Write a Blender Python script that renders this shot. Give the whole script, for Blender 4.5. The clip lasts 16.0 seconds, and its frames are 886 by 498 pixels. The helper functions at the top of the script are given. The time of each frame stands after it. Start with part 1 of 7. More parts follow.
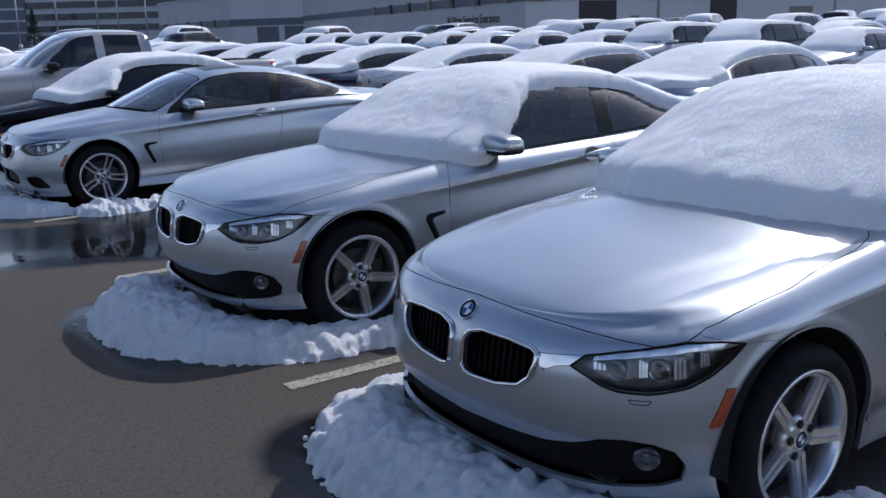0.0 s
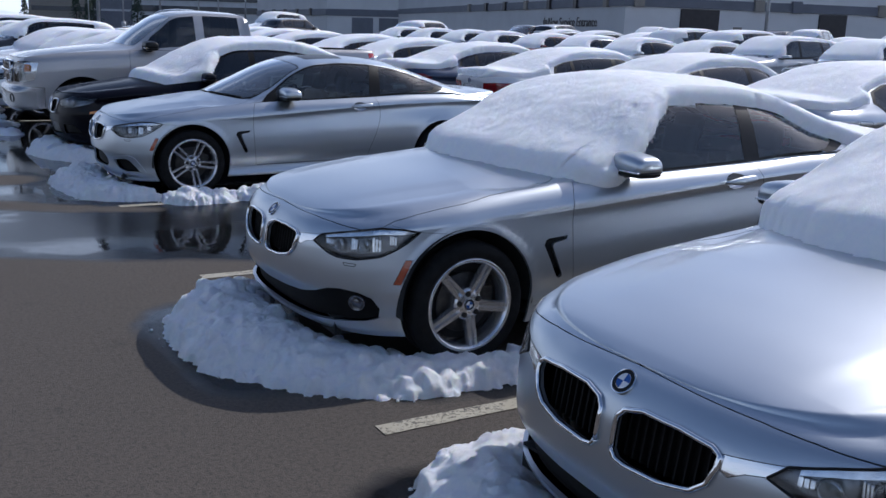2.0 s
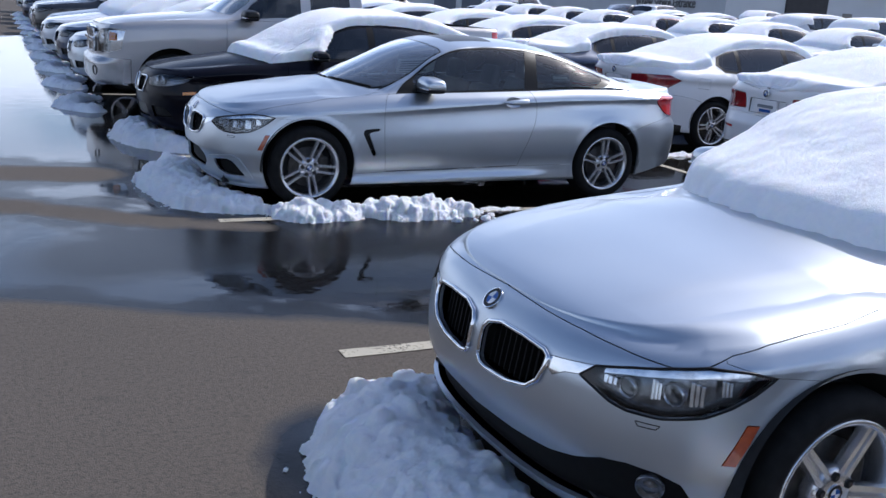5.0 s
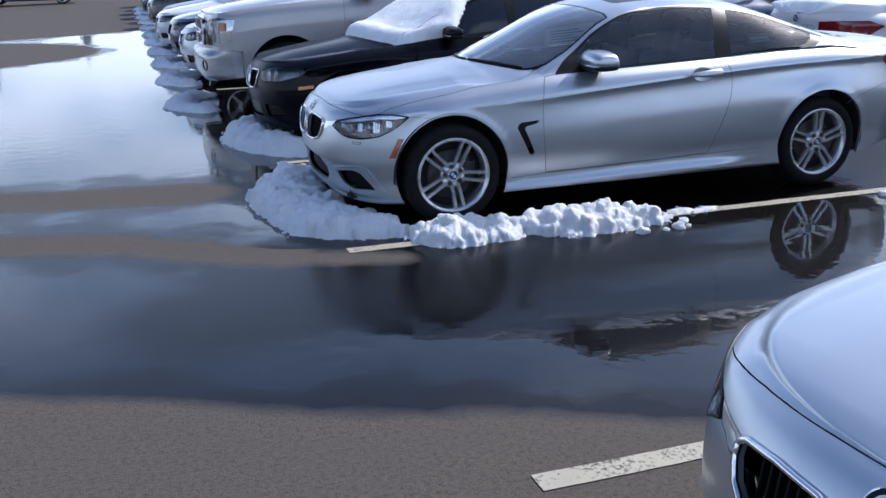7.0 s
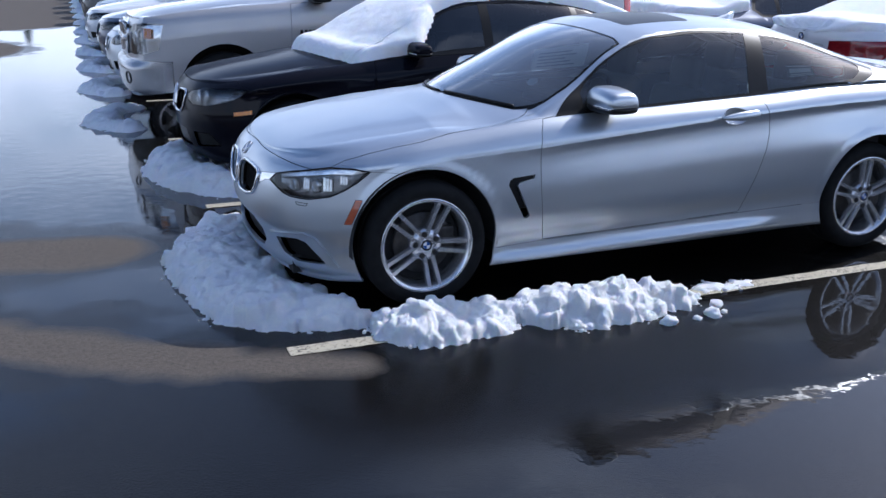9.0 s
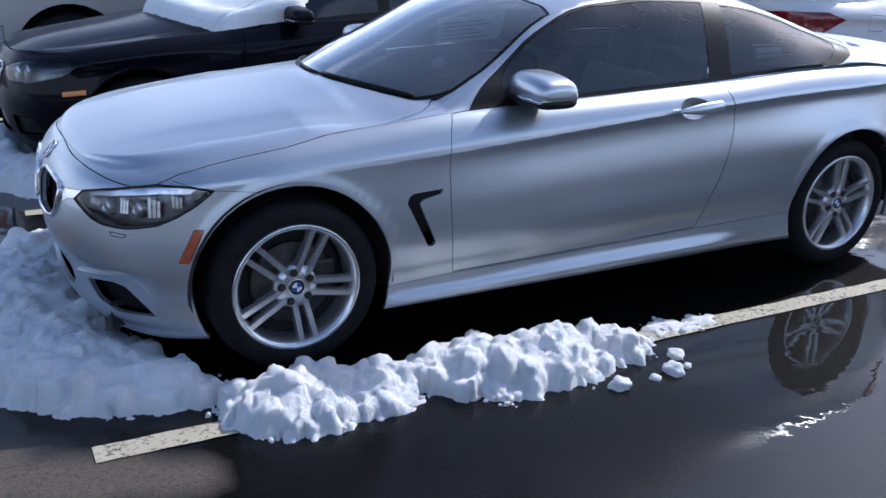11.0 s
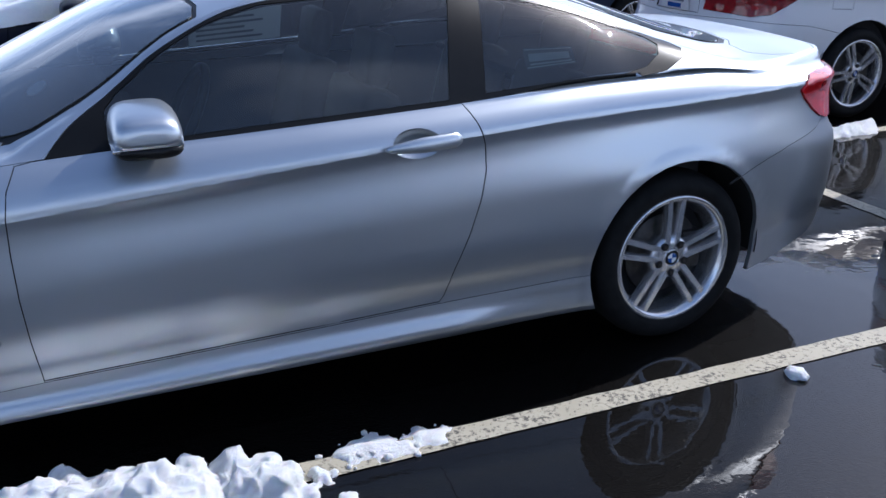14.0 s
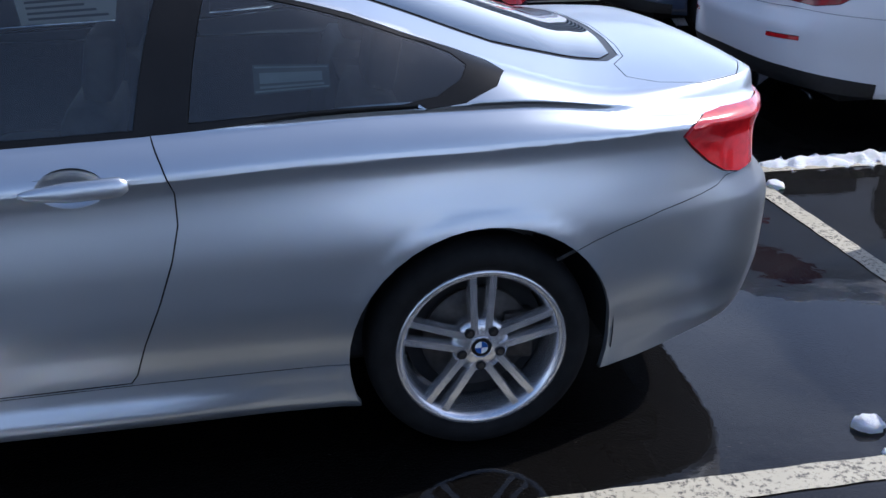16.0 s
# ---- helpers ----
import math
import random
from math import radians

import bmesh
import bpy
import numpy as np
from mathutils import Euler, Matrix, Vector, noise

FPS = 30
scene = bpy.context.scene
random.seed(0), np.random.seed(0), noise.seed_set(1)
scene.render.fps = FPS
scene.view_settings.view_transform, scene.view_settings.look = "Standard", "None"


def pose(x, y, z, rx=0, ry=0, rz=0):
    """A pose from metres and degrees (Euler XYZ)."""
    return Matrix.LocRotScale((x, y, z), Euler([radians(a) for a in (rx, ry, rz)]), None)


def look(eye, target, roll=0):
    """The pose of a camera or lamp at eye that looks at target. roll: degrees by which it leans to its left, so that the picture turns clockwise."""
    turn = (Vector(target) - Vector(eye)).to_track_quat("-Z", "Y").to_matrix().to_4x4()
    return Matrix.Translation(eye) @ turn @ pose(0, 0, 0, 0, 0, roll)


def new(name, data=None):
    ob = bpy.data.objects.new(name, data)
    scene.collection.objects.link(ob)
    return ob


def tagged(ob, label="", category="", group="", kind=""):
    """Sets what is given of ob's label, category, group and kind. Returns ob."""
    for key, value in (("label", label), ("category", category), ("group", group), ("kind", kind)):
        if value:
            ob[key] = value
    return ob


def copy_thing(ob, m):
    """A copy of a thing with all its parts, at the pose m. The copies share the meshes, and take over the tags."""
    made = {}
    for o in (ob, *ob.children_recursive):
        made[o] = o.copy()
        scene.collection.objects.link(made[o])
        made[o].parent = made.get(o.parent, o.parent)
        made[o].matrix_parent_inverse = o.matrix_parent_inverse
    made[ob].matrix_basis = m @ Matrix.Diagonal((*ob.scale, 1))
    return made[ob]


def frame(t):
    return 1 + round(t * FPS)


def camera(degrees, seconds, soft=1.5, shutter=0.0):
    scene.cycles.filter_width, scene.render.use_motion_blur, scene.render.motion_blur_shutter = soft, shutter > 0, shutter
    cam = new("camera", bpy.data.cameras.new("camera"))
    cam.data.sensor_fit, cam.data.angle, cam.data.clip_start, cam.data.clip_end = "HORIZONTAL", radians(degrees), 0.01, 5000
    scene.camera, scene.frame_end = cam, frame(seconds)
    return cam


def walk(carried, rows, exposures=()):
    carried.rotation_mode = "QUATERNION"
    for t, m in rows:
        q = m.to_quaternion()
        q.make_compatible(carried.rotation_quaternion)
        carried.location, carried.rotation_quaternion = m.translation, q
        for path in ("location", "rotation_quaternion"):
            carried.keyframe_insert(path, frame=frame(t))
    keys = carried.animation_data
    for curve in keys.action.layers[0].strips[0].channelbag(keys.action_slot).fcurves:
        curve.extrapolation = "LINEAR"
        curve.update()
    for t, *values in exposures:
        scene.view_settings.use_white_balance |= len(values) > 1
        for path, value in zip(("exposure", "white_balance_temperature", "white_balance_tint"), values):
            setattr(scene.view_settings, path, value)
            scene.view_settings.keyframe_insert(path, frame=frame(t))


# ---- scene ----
cam = camera(51.1, 16.0)
PATH = [
    (0, (-2.586, -9.715, 1.657), (-1.469, -8.118, 1.208), -1.4),
    (0.5, (-2.612, -9.595, 1.669), (-1.569, -7.943, 1.241), 0.1),
    (1, (-2.622, -9.447, 1.672), (-1.564, -7.796, 1.28), 1.6),
    (1.5, (-2.509, -9.276, 1.659), (-1.473, -7.615, 1.25), 1.3),
    (2, (-2.413, -9.062, 1.655), (-1.433, -7.378, 1.202), 1.9),
    (2.5, (-2.425, -8.753, 1.643), (-1.434, -7.089, 1.147), 2.4),
    (3, (-2.436, -8.454, 1.646), (-1.405, -6.832, 1.092), 1.6),
    (3.5, (-2.319, -8.098, 1.645), (-1.333, -6.444, 1.104), 0.3),
    (4, (-2.269, -7.716, 1.627), (-1.361, -6.036, 1.03), 1.2),
    (4.2, (-2.252, -7.537, 1.63), (-1.336, -5.837, 1.11), 2.5),
    (6.3, (-2.036, -6.06, 1.663), (-1.309, -4.277, 1.124), 1.2),
    (6.5, (-1.983, -5.884, 1.646), (-1.286, -4.085, 1.118), 0.1),
    (7, (-1.879, -5.458, 1.62), (-1.285, -3.641, 1.032), -1.2),
    (7.5, (-1.92, -5.12, 1.648), (-1.225, -3.338, 1.062), -0.2),
    (8, (-1.851, -4.765, 1.655), (-1.118, -2.989, 1.1), 0.3),
    (8.2, (-1.785, -4.637, 1.67), (-1.095, -2.844, 1.116), -0.2),
    (10.3, (-1.233, -3.254, 1.69), (-0.469, -1.529, 1.027), 1.4),
    (10.5, (-1.202, -3.149, 1.641), (-0.39, -1.433, 1.011), 2.0),
    (11, (-0.988, -2.999, 1.605), (-0.115, -1.328, 0.937), 1.5),
    (11.5, (-0.685, -2.874, 1.596), (0.095, -1.185, 0.861), 0.6),
    (12, (-0.392, -2.739, 1.594), (0.366, -1.064, 0.807), 0.3),
    (12.5, (-0.132, -2.627, 1.61), (0.576, -0.905, 0.879), 0.7),
    (13, (0.128, -2.64, 1.631), (0.808, -0.88, 0.966), 0.0),
    (13.5, (0.418, -2.678, 1.659), (1.126, -0.945, 0.955), 1.5),
    (14, (0.785, -2.565, 1.598), (1.513, -0.848, 0.876), -0.2),
    (14.5, (1.103, -2.465, 1.623), (1.855, -0.761, 0.897), -1.9),
    (15, (1.534, -2.46, 1.668), (2.205, -0.729, 0.925), 1.3),
    (15.5, (1.908, -2.328, 1.62), (2.379, -0.551, 0.832), 0.8),
    (16, (2.262, -2.154, 1.636), (2.618, -0.364, 0.82), 0.4),
]
walk(cam, [(t, look(eye, target, roll)) for t, eye, target, roll in PATH], [(0, -0.26, 5880, 13.0), (1, -0.39, 5900, 13.0), (2, -0.21, 5960, 13.0), (3, -0.04, 6040, 13.0), (4, 0.31, 6040, 13.0), (6.5, 0.31, 5940, 13.0), (7.5, 0.46, 5840, 13.0), (10.5, 0.34, 5840, 13.0), (11, 0.38, 5840, 13.0), (12, 0.61, 5840, 13.0), (13, 0.46, 5840, 13.0), (14, 0.42, 5860, 13.0), (15, 0.42, 5860, 13.0), (16, 0.51, 5860, 13.0)])

# ---- light ----
SUN_AZ, SUN_EL = 15.0, 43.0          # degrees from +x towards +y, and above the ground
world = bpy.data.worlds.new("sky")
scene.world = world
world.use_nodes = True
wn, wl = world.node_tree.nodes, world.node_tree.links
wn.clear()
w_out = wn.new("ShaderNodeOutputWorld")
w_bg = wn.new("ShaderNodeBackground")
w_sky = wn.new("ShaderNodeTexSky")
w_sky.sky_type = "NISHITA"
w_sky.sun_disc = False
w_sky.sun_elevation = radians(SUN_EL)
w_sky.sun_rotation = radians(90 - SUN_AZ)
w_sky.altitude = 1600
w_sky.air_density, w_sky.dust_density, w_sky.ozone_density = 1.0, 4.5, 1.5
# thin broken cloud over the blue
w_tc = wn.new("ShaderNodeTexCoord")
w_sep = wn.new("ShaderNodeSeparateXYZ")
w_den = wn.new("ShaderNodeMath"); w_den.operation = "ADD"; w_den.inputs[1].default_value = 0.18
w_div = wn.new("ShaderNodeVectorMath"); w_div.operation = "DIVIDE"
w_com = wn.new("ShaderNodeCombineXYZ")
w_noise = wn.new("ShaderNodeTexNoise")
w_noise.inputs["Scale"].default_value = 1.3
w_noise.inputs["Detail"].default_value = 7
w_noise.inputs["Roughness"].default_value = 0.55
w_ramp = wn.new("ShaderNodeValToRGB")
w_ramp.color_ramp.elements[0].position = 0.56
w_ramp.color_ramp.elements[1].position = 0.9
w_mix = wn.new("ShaderNodeMixRGB")
# cloud is brighter towards the sun, as thin cloud scatters forwards
w_dot = wn.new("ShaderNodeVectorMath"); w_dot.operation = "DOT_PRODUCT"
w_dot.inputs[1].default_value = (math.cos(radians(SUN_AZ)) * math.cos(radians(SUN_EL)), math.sin(radians(SUN_AZ)) * math.cos(radians(SUN_EL)), math.sin(radians(SUN_EL)))
w_glow = wn.new("ShaderNodeMapRange")
w_glow.inputs["From Min"].default_value, w_glow.inputs["From Max"].default_value = -1.0, 1.0
w_glow.inputs["To Min"].default_value, w_glow.inputs["To Max"].default_value = 0.55, 1.35
w_cloud = wn.new("ShaderNodeVectorMath"); w_cloud.operation = "SCALE"
w_cloud.inputs[0].default_value = (7.0, 7.7, 9.0)
wl.new(w_tc.outputs["Generated"], w_dot.inputs[0])
wl.new(w_dot.outputs["Value"], w_glow.inputs["Value"])
wl.new(w_glow.outputs[0], w_cloud.inputs["Scale"])
wl.new(w_cloud.outputs[0], w_mix.inputs[2])
wl.new(w_tc.outputs["Generated"], w_sep.inputs[0])
wl.new(w_sep.outputs[2], w_den.inputs[0])
for k in range(3):
    wl.new(w_den.outputs[0], w_com.inputs[k])
wl.new(w_tc.outputs["Generated"], w_div.inputs[0])
wl.new(w_com.outputs[0], w_div.inputs[1])
wl.new(w_div.outputs[0], w_noise.inputs["Vector"])
wl.new(w_noise.outputs["Fac"], w_ramp.inputs[0])
# cloud thickens towards the horizon
w_low = wn.new("ShaderNodeMapRange")
w_low.inputs["From Min"].default_value, w_low.inputs["From Max"].default_value = 0.10, 0.40
w_low.inputs["To Min"].default_value, w_low.inputs["To Max"].default_value = 1.0, 0.0
wl.new(w_sep.outputs[2], w_low.inputs["Value"])
w_patch = wn.new("ShaderNodeMapRange")
w_patch.inputs["From Min"].default_value, w_patch.inputs["From Max"].default_value = 0.31, 0.52
wl.new(w_noise.outputs["Fac"], w_patch.inputs["Value"])
w_mul = wn.new("ShaderNodeMath"); w_mul.operation = "MULTIPLY"
wl.new(w_low.outputs[0], w_mul.inputs[0]); wl.new(w_patch.outputs[0], w_mul.inputs[1])
w_max = wn.new("ShaderNodeMath"); w_max.operation = "MAXIMUM"
wl.new(w_ramp.outputs[0], w_max.inputs[0]); wl.new(w_mul.outputs[0], w_max.inputs[1])
wl.new(w_max.outputs[0], w_mix.inputs[0])
wl.new(w_sky.outputs[0], w_mix.inputs[1])
wl.new(w_mix.outputs[0], w_bg.inputs[0])
w_bg.inputs[1].default_value = 0.15
wl.new(w_bg.outputs[0], w_out.inputs[0])

sun = new("sun", bpy.data.lights.new("sun", "SUN"))
sun.data.energy, sun.data.angle, sun.data.color = 3.3, radians(0.53), (1.0, 0.955, 0.89)
sun_way = Vector((math.cos(radians(SUN_AZ)) * math.cos(radians(SUN_EL)), math.sin(radians(SUN_AZ)) * math.cos(radians(SUN_EL)), math.sin(radians(SUN_EL))))
sun.matrix_world = look(sun_way * 60, (0, 0, 0))


# ---- materials ----
class Mat:
    """A node material: the principled shader and short ways to add nodes to it."""

    def __init__(self, name, color=(0.5, 0.5, 0.5), rough=0.5, metal=0.0, **more):
        self.m = bpy.data.materials.new(name)
        self.m.use_nodes = True
        self.n, self.l = self.m.node_tree.nodes, self.m.node_tree.links
        self.p = self.n["Principled BSDF"]
        self.out = self.n["Material Output"]
        self.set("Base Color", (*color, 1)); self.set("Roughness", rough); self.set("Metallic", metal)
        for k, v in more.items():
            self.set(k.replace("_", " "), v)

    def set(self, key, value):
        self.p.inputs[key].default_value = value

    def node(self, kind, **kw):
        nd = self.n.new(kind)
        for k, v in kw.items():
            nd.inputs[k.replace("_", " ")].default_value = v
        return nd

    def link(self, a, b):
        self.l.new(a, b)

    def coords(self, world_space=False):
        if world_space:
            return self.node("ShaderNodeNewGeometry").outputs["Position"]
        return self.node("ShaderNodeTexCoord").outputs["Object"]

    def noise(self, scale, detail=4, rough=0.55, vec=None, world_space=False):
        nd = self.node("ShaderNodeTexNoise", Scale=scale, Detail=detail, Roughness=rough)
        self.link(vec if vec else self.coords(world_space), nd.inputs["Vector"])
        return nd.outputs["Fac"]

    def ramp(self, fac, stops):
        nd = self.node("ShaderNodeValToRGB")
        els = nd.color_ramp.elements
        while len(els) < len(stops):
            els.new(0.5)
        for e, (pos, c) in zip(els, stops):
            e.position = pos
            e.color = (*c, 1) if len(c) == 3 else c
        self.link(fac, nd.inputs[0])
        return nd.outputs[0]

    def mix(self, fac, a, b):
        nd = self.node("ShaderNodeMixRGB")
        for s, v in ((0, fac), (1, a), (2, b)):
            if isinstance(v, (int, float)):
                nd.inputs[s].default_value = v
            elif isinstance(v, tuple):
                nd.inputs[s].default_value = (*v, 1)
            else:
                self.link(v, nd.inputs[s])
        return nd.outputs[0]

    def math(self, op, a, b=0.0, clamp=False):
        nd = self.n.new("ShaderNodeMath")
        nd.operation, nd.use_clamp = op, clamp
        for s, v in ((0, a), (1, b)):
            if isinstance(v, (int, float)):
                nd.inputs[s].default_value = v
            else:
                self.link(v, nd.inputs[s])
        return nd.outputs[0]

    def bump(self, height, strength=0.3, distance=0.01):
        nd = self.node("ShaderNodeBump", Strength=strength, Distance=distance)
        self.link(height, nd.inputs["Height"])
        self.link(nd.outputs[0], self.p.inputs["Normal"])
        return nd

    def to(self, key, out):
        self.link(out, self.p.inputs[key])


def grey(v):
    return (v, v, v)


def car_paint(name, color, metal=0.0, rough=0.4, coat=1.0, flake=0.0, spec=0.5):
    m = Mat(name, color, rough, metal, Coat_Weight=coat, Coat_Roughness=0.07, Specular_IOR_Level=spec)
    dirt = m.noise(1.3, 3, 0.5)
    c2 = tuple(c * 0.94 for c in color)
    m.to("Base Color", m.mix(m.ramp(dirt, [(0.35, grey(0)), (0.7, grey(1))]), color, c2))
    film = m.noise(2.1, 3, 0.5)
    m.to("Roughness", m.ramp(film, [(0.3, grey(rough - 0.02)), (0.75, grey(rough + 0.04))]))
    if flake:
        fl = m.noise(900, 2, 0.6)
        m.bump(fl, flake, 0.0004)
    return m.m


SILVER = car_paint("silver_paint", (0.52, 0.56, 0.60), 0.85, 0.32, 0.35, 0.0)
BLACK_PAINT = car_paint("black_paint", (0.003, 0.003, 0.007), 0.0, 0.5, 0.32, 0.0, 0.03)
WHITE_PAINT = car_paint("white_paint", (0.74, 0.75, 0.76), 0.0, 0.35)
DARK_PAINT = car_paint("dark_grey_paint", (0.035, 0.037, 0.042), 0.4, 0.35)
PEWTER = car_paint("light_pewter_paint", (0.44, 0.43, 0.43), 0.5, 0.4)
WINE = car_paint("dark_red_paint", (0.16, 0.012, 0.02), 0.3, 0.35)
BLUE_PAINT = car_paint("dark_blue_paint", (0.03, 0.05, 0.1), 0.4, 0.35)


def plain(name, color, rough=0.5, metal=0.0, spread=0.12, scale=14.0, bump=0.0, **more):
    m = Mat(name, color, rough, metal, **more)
    f = m.noise(scale, 5)
    lo, hi = tuple(c * (1 - spread) for c in color), tuple(min(1, c * (1 + spread)) for c in color)
    m.to("Base Color", m.ramp(f, [(0.3, lo), (0.7, hi)]))
    if bump:
        m.bump(m.noise(scale * 6, 4), bump, 0.003)
    return m.m


TRIM = plain("black_trim", grey(0.008), 0.35, 0, 0.2, 14, 0, Specular_IOR_Level=0.22)
PLASTIC = plain("black_plastic", grey(0.014), 0.6, 0, 0.3, 40, 0.2)
GRILLE = plain("grille_black", grey(0.005), 0.6, 0, 0.2, 40, 0.0, Specular_IOR_Level=0.2)
LINER = plain("wheel_well_liner", grey(0.012), 0.9, 0, 0.3, 30)
RUBBER = plain("tyre_rubber", grey(0.009), 0.8, 0, 0.35, 20, 0.2, Specular_IOR_Level=0.2)
ALLOY = plain("silver_alloy", (0.70, 0.70, 0.71), 0.26, 0.85, 0.1, 18, 0.0, Coat_Weight=0.5, Coat_Roughness=0.1)
DISC = plain("brake_steel", (0.07, 0.065, 0.06), 0.5, 0.8, 0.3, 30)
CHROME = plain("chrome", (0.75, 0.76, 0.78), 0.09, 1.0, 0.03, 10)
CABIN = plain("dark_cabin_cloth", (0.03, 0.03, 0.032), 0.85, 0, 0.3, 60, 0.3)
SEAT = plain("grey_seat_leather", (0.05, 0.048, 0.046), 0.55, 0, 0.2, 40, 0.2)
BEIGE = plain("beige_headliner", (0.32, 0.29, 0.25), 0.9, 0, 0.1, 60)


def thin_paper():
    """Paper that lets some light through."""
    m = Mat("window_paper", (0.66, 0.68, 0.66), 0.7)
    through_light = m.node("ShaderNodeBsdfTranslucent"); through_light.inputs[0].default_value = (0.7, 0.72, 0.7, 1)
    mixer = m.node("ShaderNodeMixShader"); mixer.inputs[0].default_value = 0.6
    m.to("Base Color", m.ramp(m.noise(30), [(0.3, (0.62, 0.64, 0.62)), (0.7, (0.7, 0.72, 0.7))]))
    m.link(m.p.outputs[0], mixer.inputs[1]); m.link(through_light.outputs[0], mixer.inputs[2])
    m.link(mixer.outputs[0], m.out.inputs[0])
    return m.m


PAPER = thin_paper()
INK = plain("faded_ink", (0.2, 0.22, 0.24), 0.7)
WHITE_FILM = plain("white_film", (0.75, 0.78, 0.78), 0.5, 0, 0.05)
RED_LENS = plain("red_lens", (0.55, 0.014, 0.018), 0.12, 0, 0.2, 30, 0, Coat_Weight=1.0, Coat_Roughness=0.02)
DARK_RED = plain("dark_red_lens", (0.22, 0.008, 0.012), 0.12, 0, 0.25, 30, 0, Coat_Weight=1.0, Coat_Roughness=0.02)
ORANGE = plain("orange_reflector", (0.75, 0.22, 0.015), 0.25, 0, 0.15, 60, 0, Coat_Weight=1.0)
AMBER = plain("amber_reflector", (0.42, 0.07, 0.02), 0.25, 0, 0.15, 60, 0, Coat_Weight=1.0)
BLUE = plain("badge_blue", (0.02, 0.09, 0.32), 0.25, 0, 0.1)
WHITE = plain("badge_white", grey(0.75), 0.3, 0, 0.05)
LABEL_PRINT = plain("pale_label_print", (0.30, 0.34, 0.34), 0.6, 0, 0.1)
LABEL_FILM = plain("grey_label_film", (0.10, 0.12, 0.12), 0.5, 0, 0.1)
# the bowl's strong mottle paints in the bright and dark reflections of facets
LAMP_GREY = plain("lamp_bowl", (0.16, 0.165, 0.175), 0.22, 0.75, 0.7, 34)
LAMP_SILVER = plain("lamp_reflector", (0.85, 0.86, 0.88), 0.16, 0.9, 0.3, 26)


def glass(name, tint, gloss=1.0, strength=1.6, dust_sheen=0.0):
    m = Mat(name)
    m.n.remove(m.p)
    clear = m.node("ShaderNodeBsdfTransparent"); clear.inputs[0].default_value = (*tint, 1)
    shine = m.node("ShaderNodeBsdfGlossy"); shine.inputs["Roughness"].default_value = 0.015
    shine.inputs[0].default_value = (gloss, gloss, gloss, 1)
    fr = m.node("ShaderNodeFresnel"); fr.inputs[0].default_value = 1.52
    boost = m.math("MULTIPLY", fr.outputs[0], strength, True)
    mixer = m.node("ShaderNodeMixShader")
    m.link(boost, mixer.inputs[0]); m.link(clear.outputs[0], mixer.inputs[1]); m.link(shine.outputs[0], mixer.inputs[2])
    # a thin pale film: road dust, and sky sheen put into the colour
    film = m.node("ShaderNodeBsdfDiffuse"); film.inputs[0].default_value = (0.6, 0.62, 0.63, 1)
    dusty_sheen = m.node("ShaderNodeMixShader")
    spots = m.noise(5, 5, 0.6)
    m.link(m.math("MULTIPLY", spots, dust_sheen * 2), dusty_sheen.inputs[0]); m.link(mixer.outputs[0], dusty_sheen.inputs[1]); m.link(film.outputs[0], dusty_sheen.inputs[2])
    m.link(dusty_sheen.outputs[0], m.out.inputs[0])
    return m.m


GLASS = glass("tinted_glass", (0.55, 0.61, 0.60), 1.0, 2.6, 0.05)
SIDE_GLASS = glass("side_glass", (0.60, 0.65, 0.64), 1.0, 1.5, 0.02)
DARK_GLASS = glass("dark_glass", (0.10, 0.105, 0.11))
LENS = glass("clear_lens", (0.9, 0.92, 0.94), 1.0, 0.9)


def snow_material(name, lumpy, soft, lo, hi):
    m = Mat(name, hi, 0.75, 0, Subsurface_Weight=soft, Subsurface_Radius=(0.04, 0.05, 0.07), Subsurface_Scale=0.35)
    a, b = m.noise(150, 6, 0.8), m.noise(40, 5, 0.65)
    # shade in the pits is painted: low bump noise takes the darker, bluer lo
    m.to("Base Color", m.ramp(b, [(0.25, lo), (0.7, hi)]))
    m.bump(m.math("ADD", m.math("MULTIPLY", a, 0.8), b), lumpy, 0.016)
    return m.m


SNOW = snow_material("fresh_snow", 0.45, 0.4, (0.88, 0.90, 0.93), (0.95, 0.955, 0.96))
CRUST = snow_material("ploughed_snow", 0.9, 0.35, (0.84, 0.865, 0.90), (0.95, 0.955, 0.96))


# ---- mesh helpers ----
class Verts(list):
    """Vertices that carry their own smooth normals."""
    normals = None


def mesh_part(name, verts, faces, mat, parent=None, label="", smooth=True, mats=None, picks=None):
    """One mesh object from vertices and faces, under a parent."""
    me = bpy.data.meshes.new(name)
    me.from_pydata([tuple(v) for v in verts], [], [tuple(f) for f in faces])
    for k in (mats or [mat]):
        me.materials.append(k)
    if picks is not None:
        me.polygons.foreach_set("material_index", picks)
    me.polygons.foreach_set("use_smooth", [smooth] * len(me.polygons))
    me.update()
    if isinstance(verts, Verts) and verts.normals:
        me.normals_split_custom_set_from_vertices(verts.normals)
    ob = new(name, me)
    if parent is not None:
        ob.parent = parent
    if label:
        tagged(ob, label)
    return ob


def part(name, bm, mat, parent=None, label="", smooth=False):
    me = bpy.data.meshes.new(name)
    bmesh.ops.recalc_face_normals(bm, faces=bm.faces)
    for f in bm.faces:
        f.smooth = smooth
    bm.to_mesh(me)
    bm.free()
    me.materials.append(mat)
    ob = new(name, me)
    if parent is not None:
        ob.parent = parent
    if label:
        tagged(ob, label)
    return ob


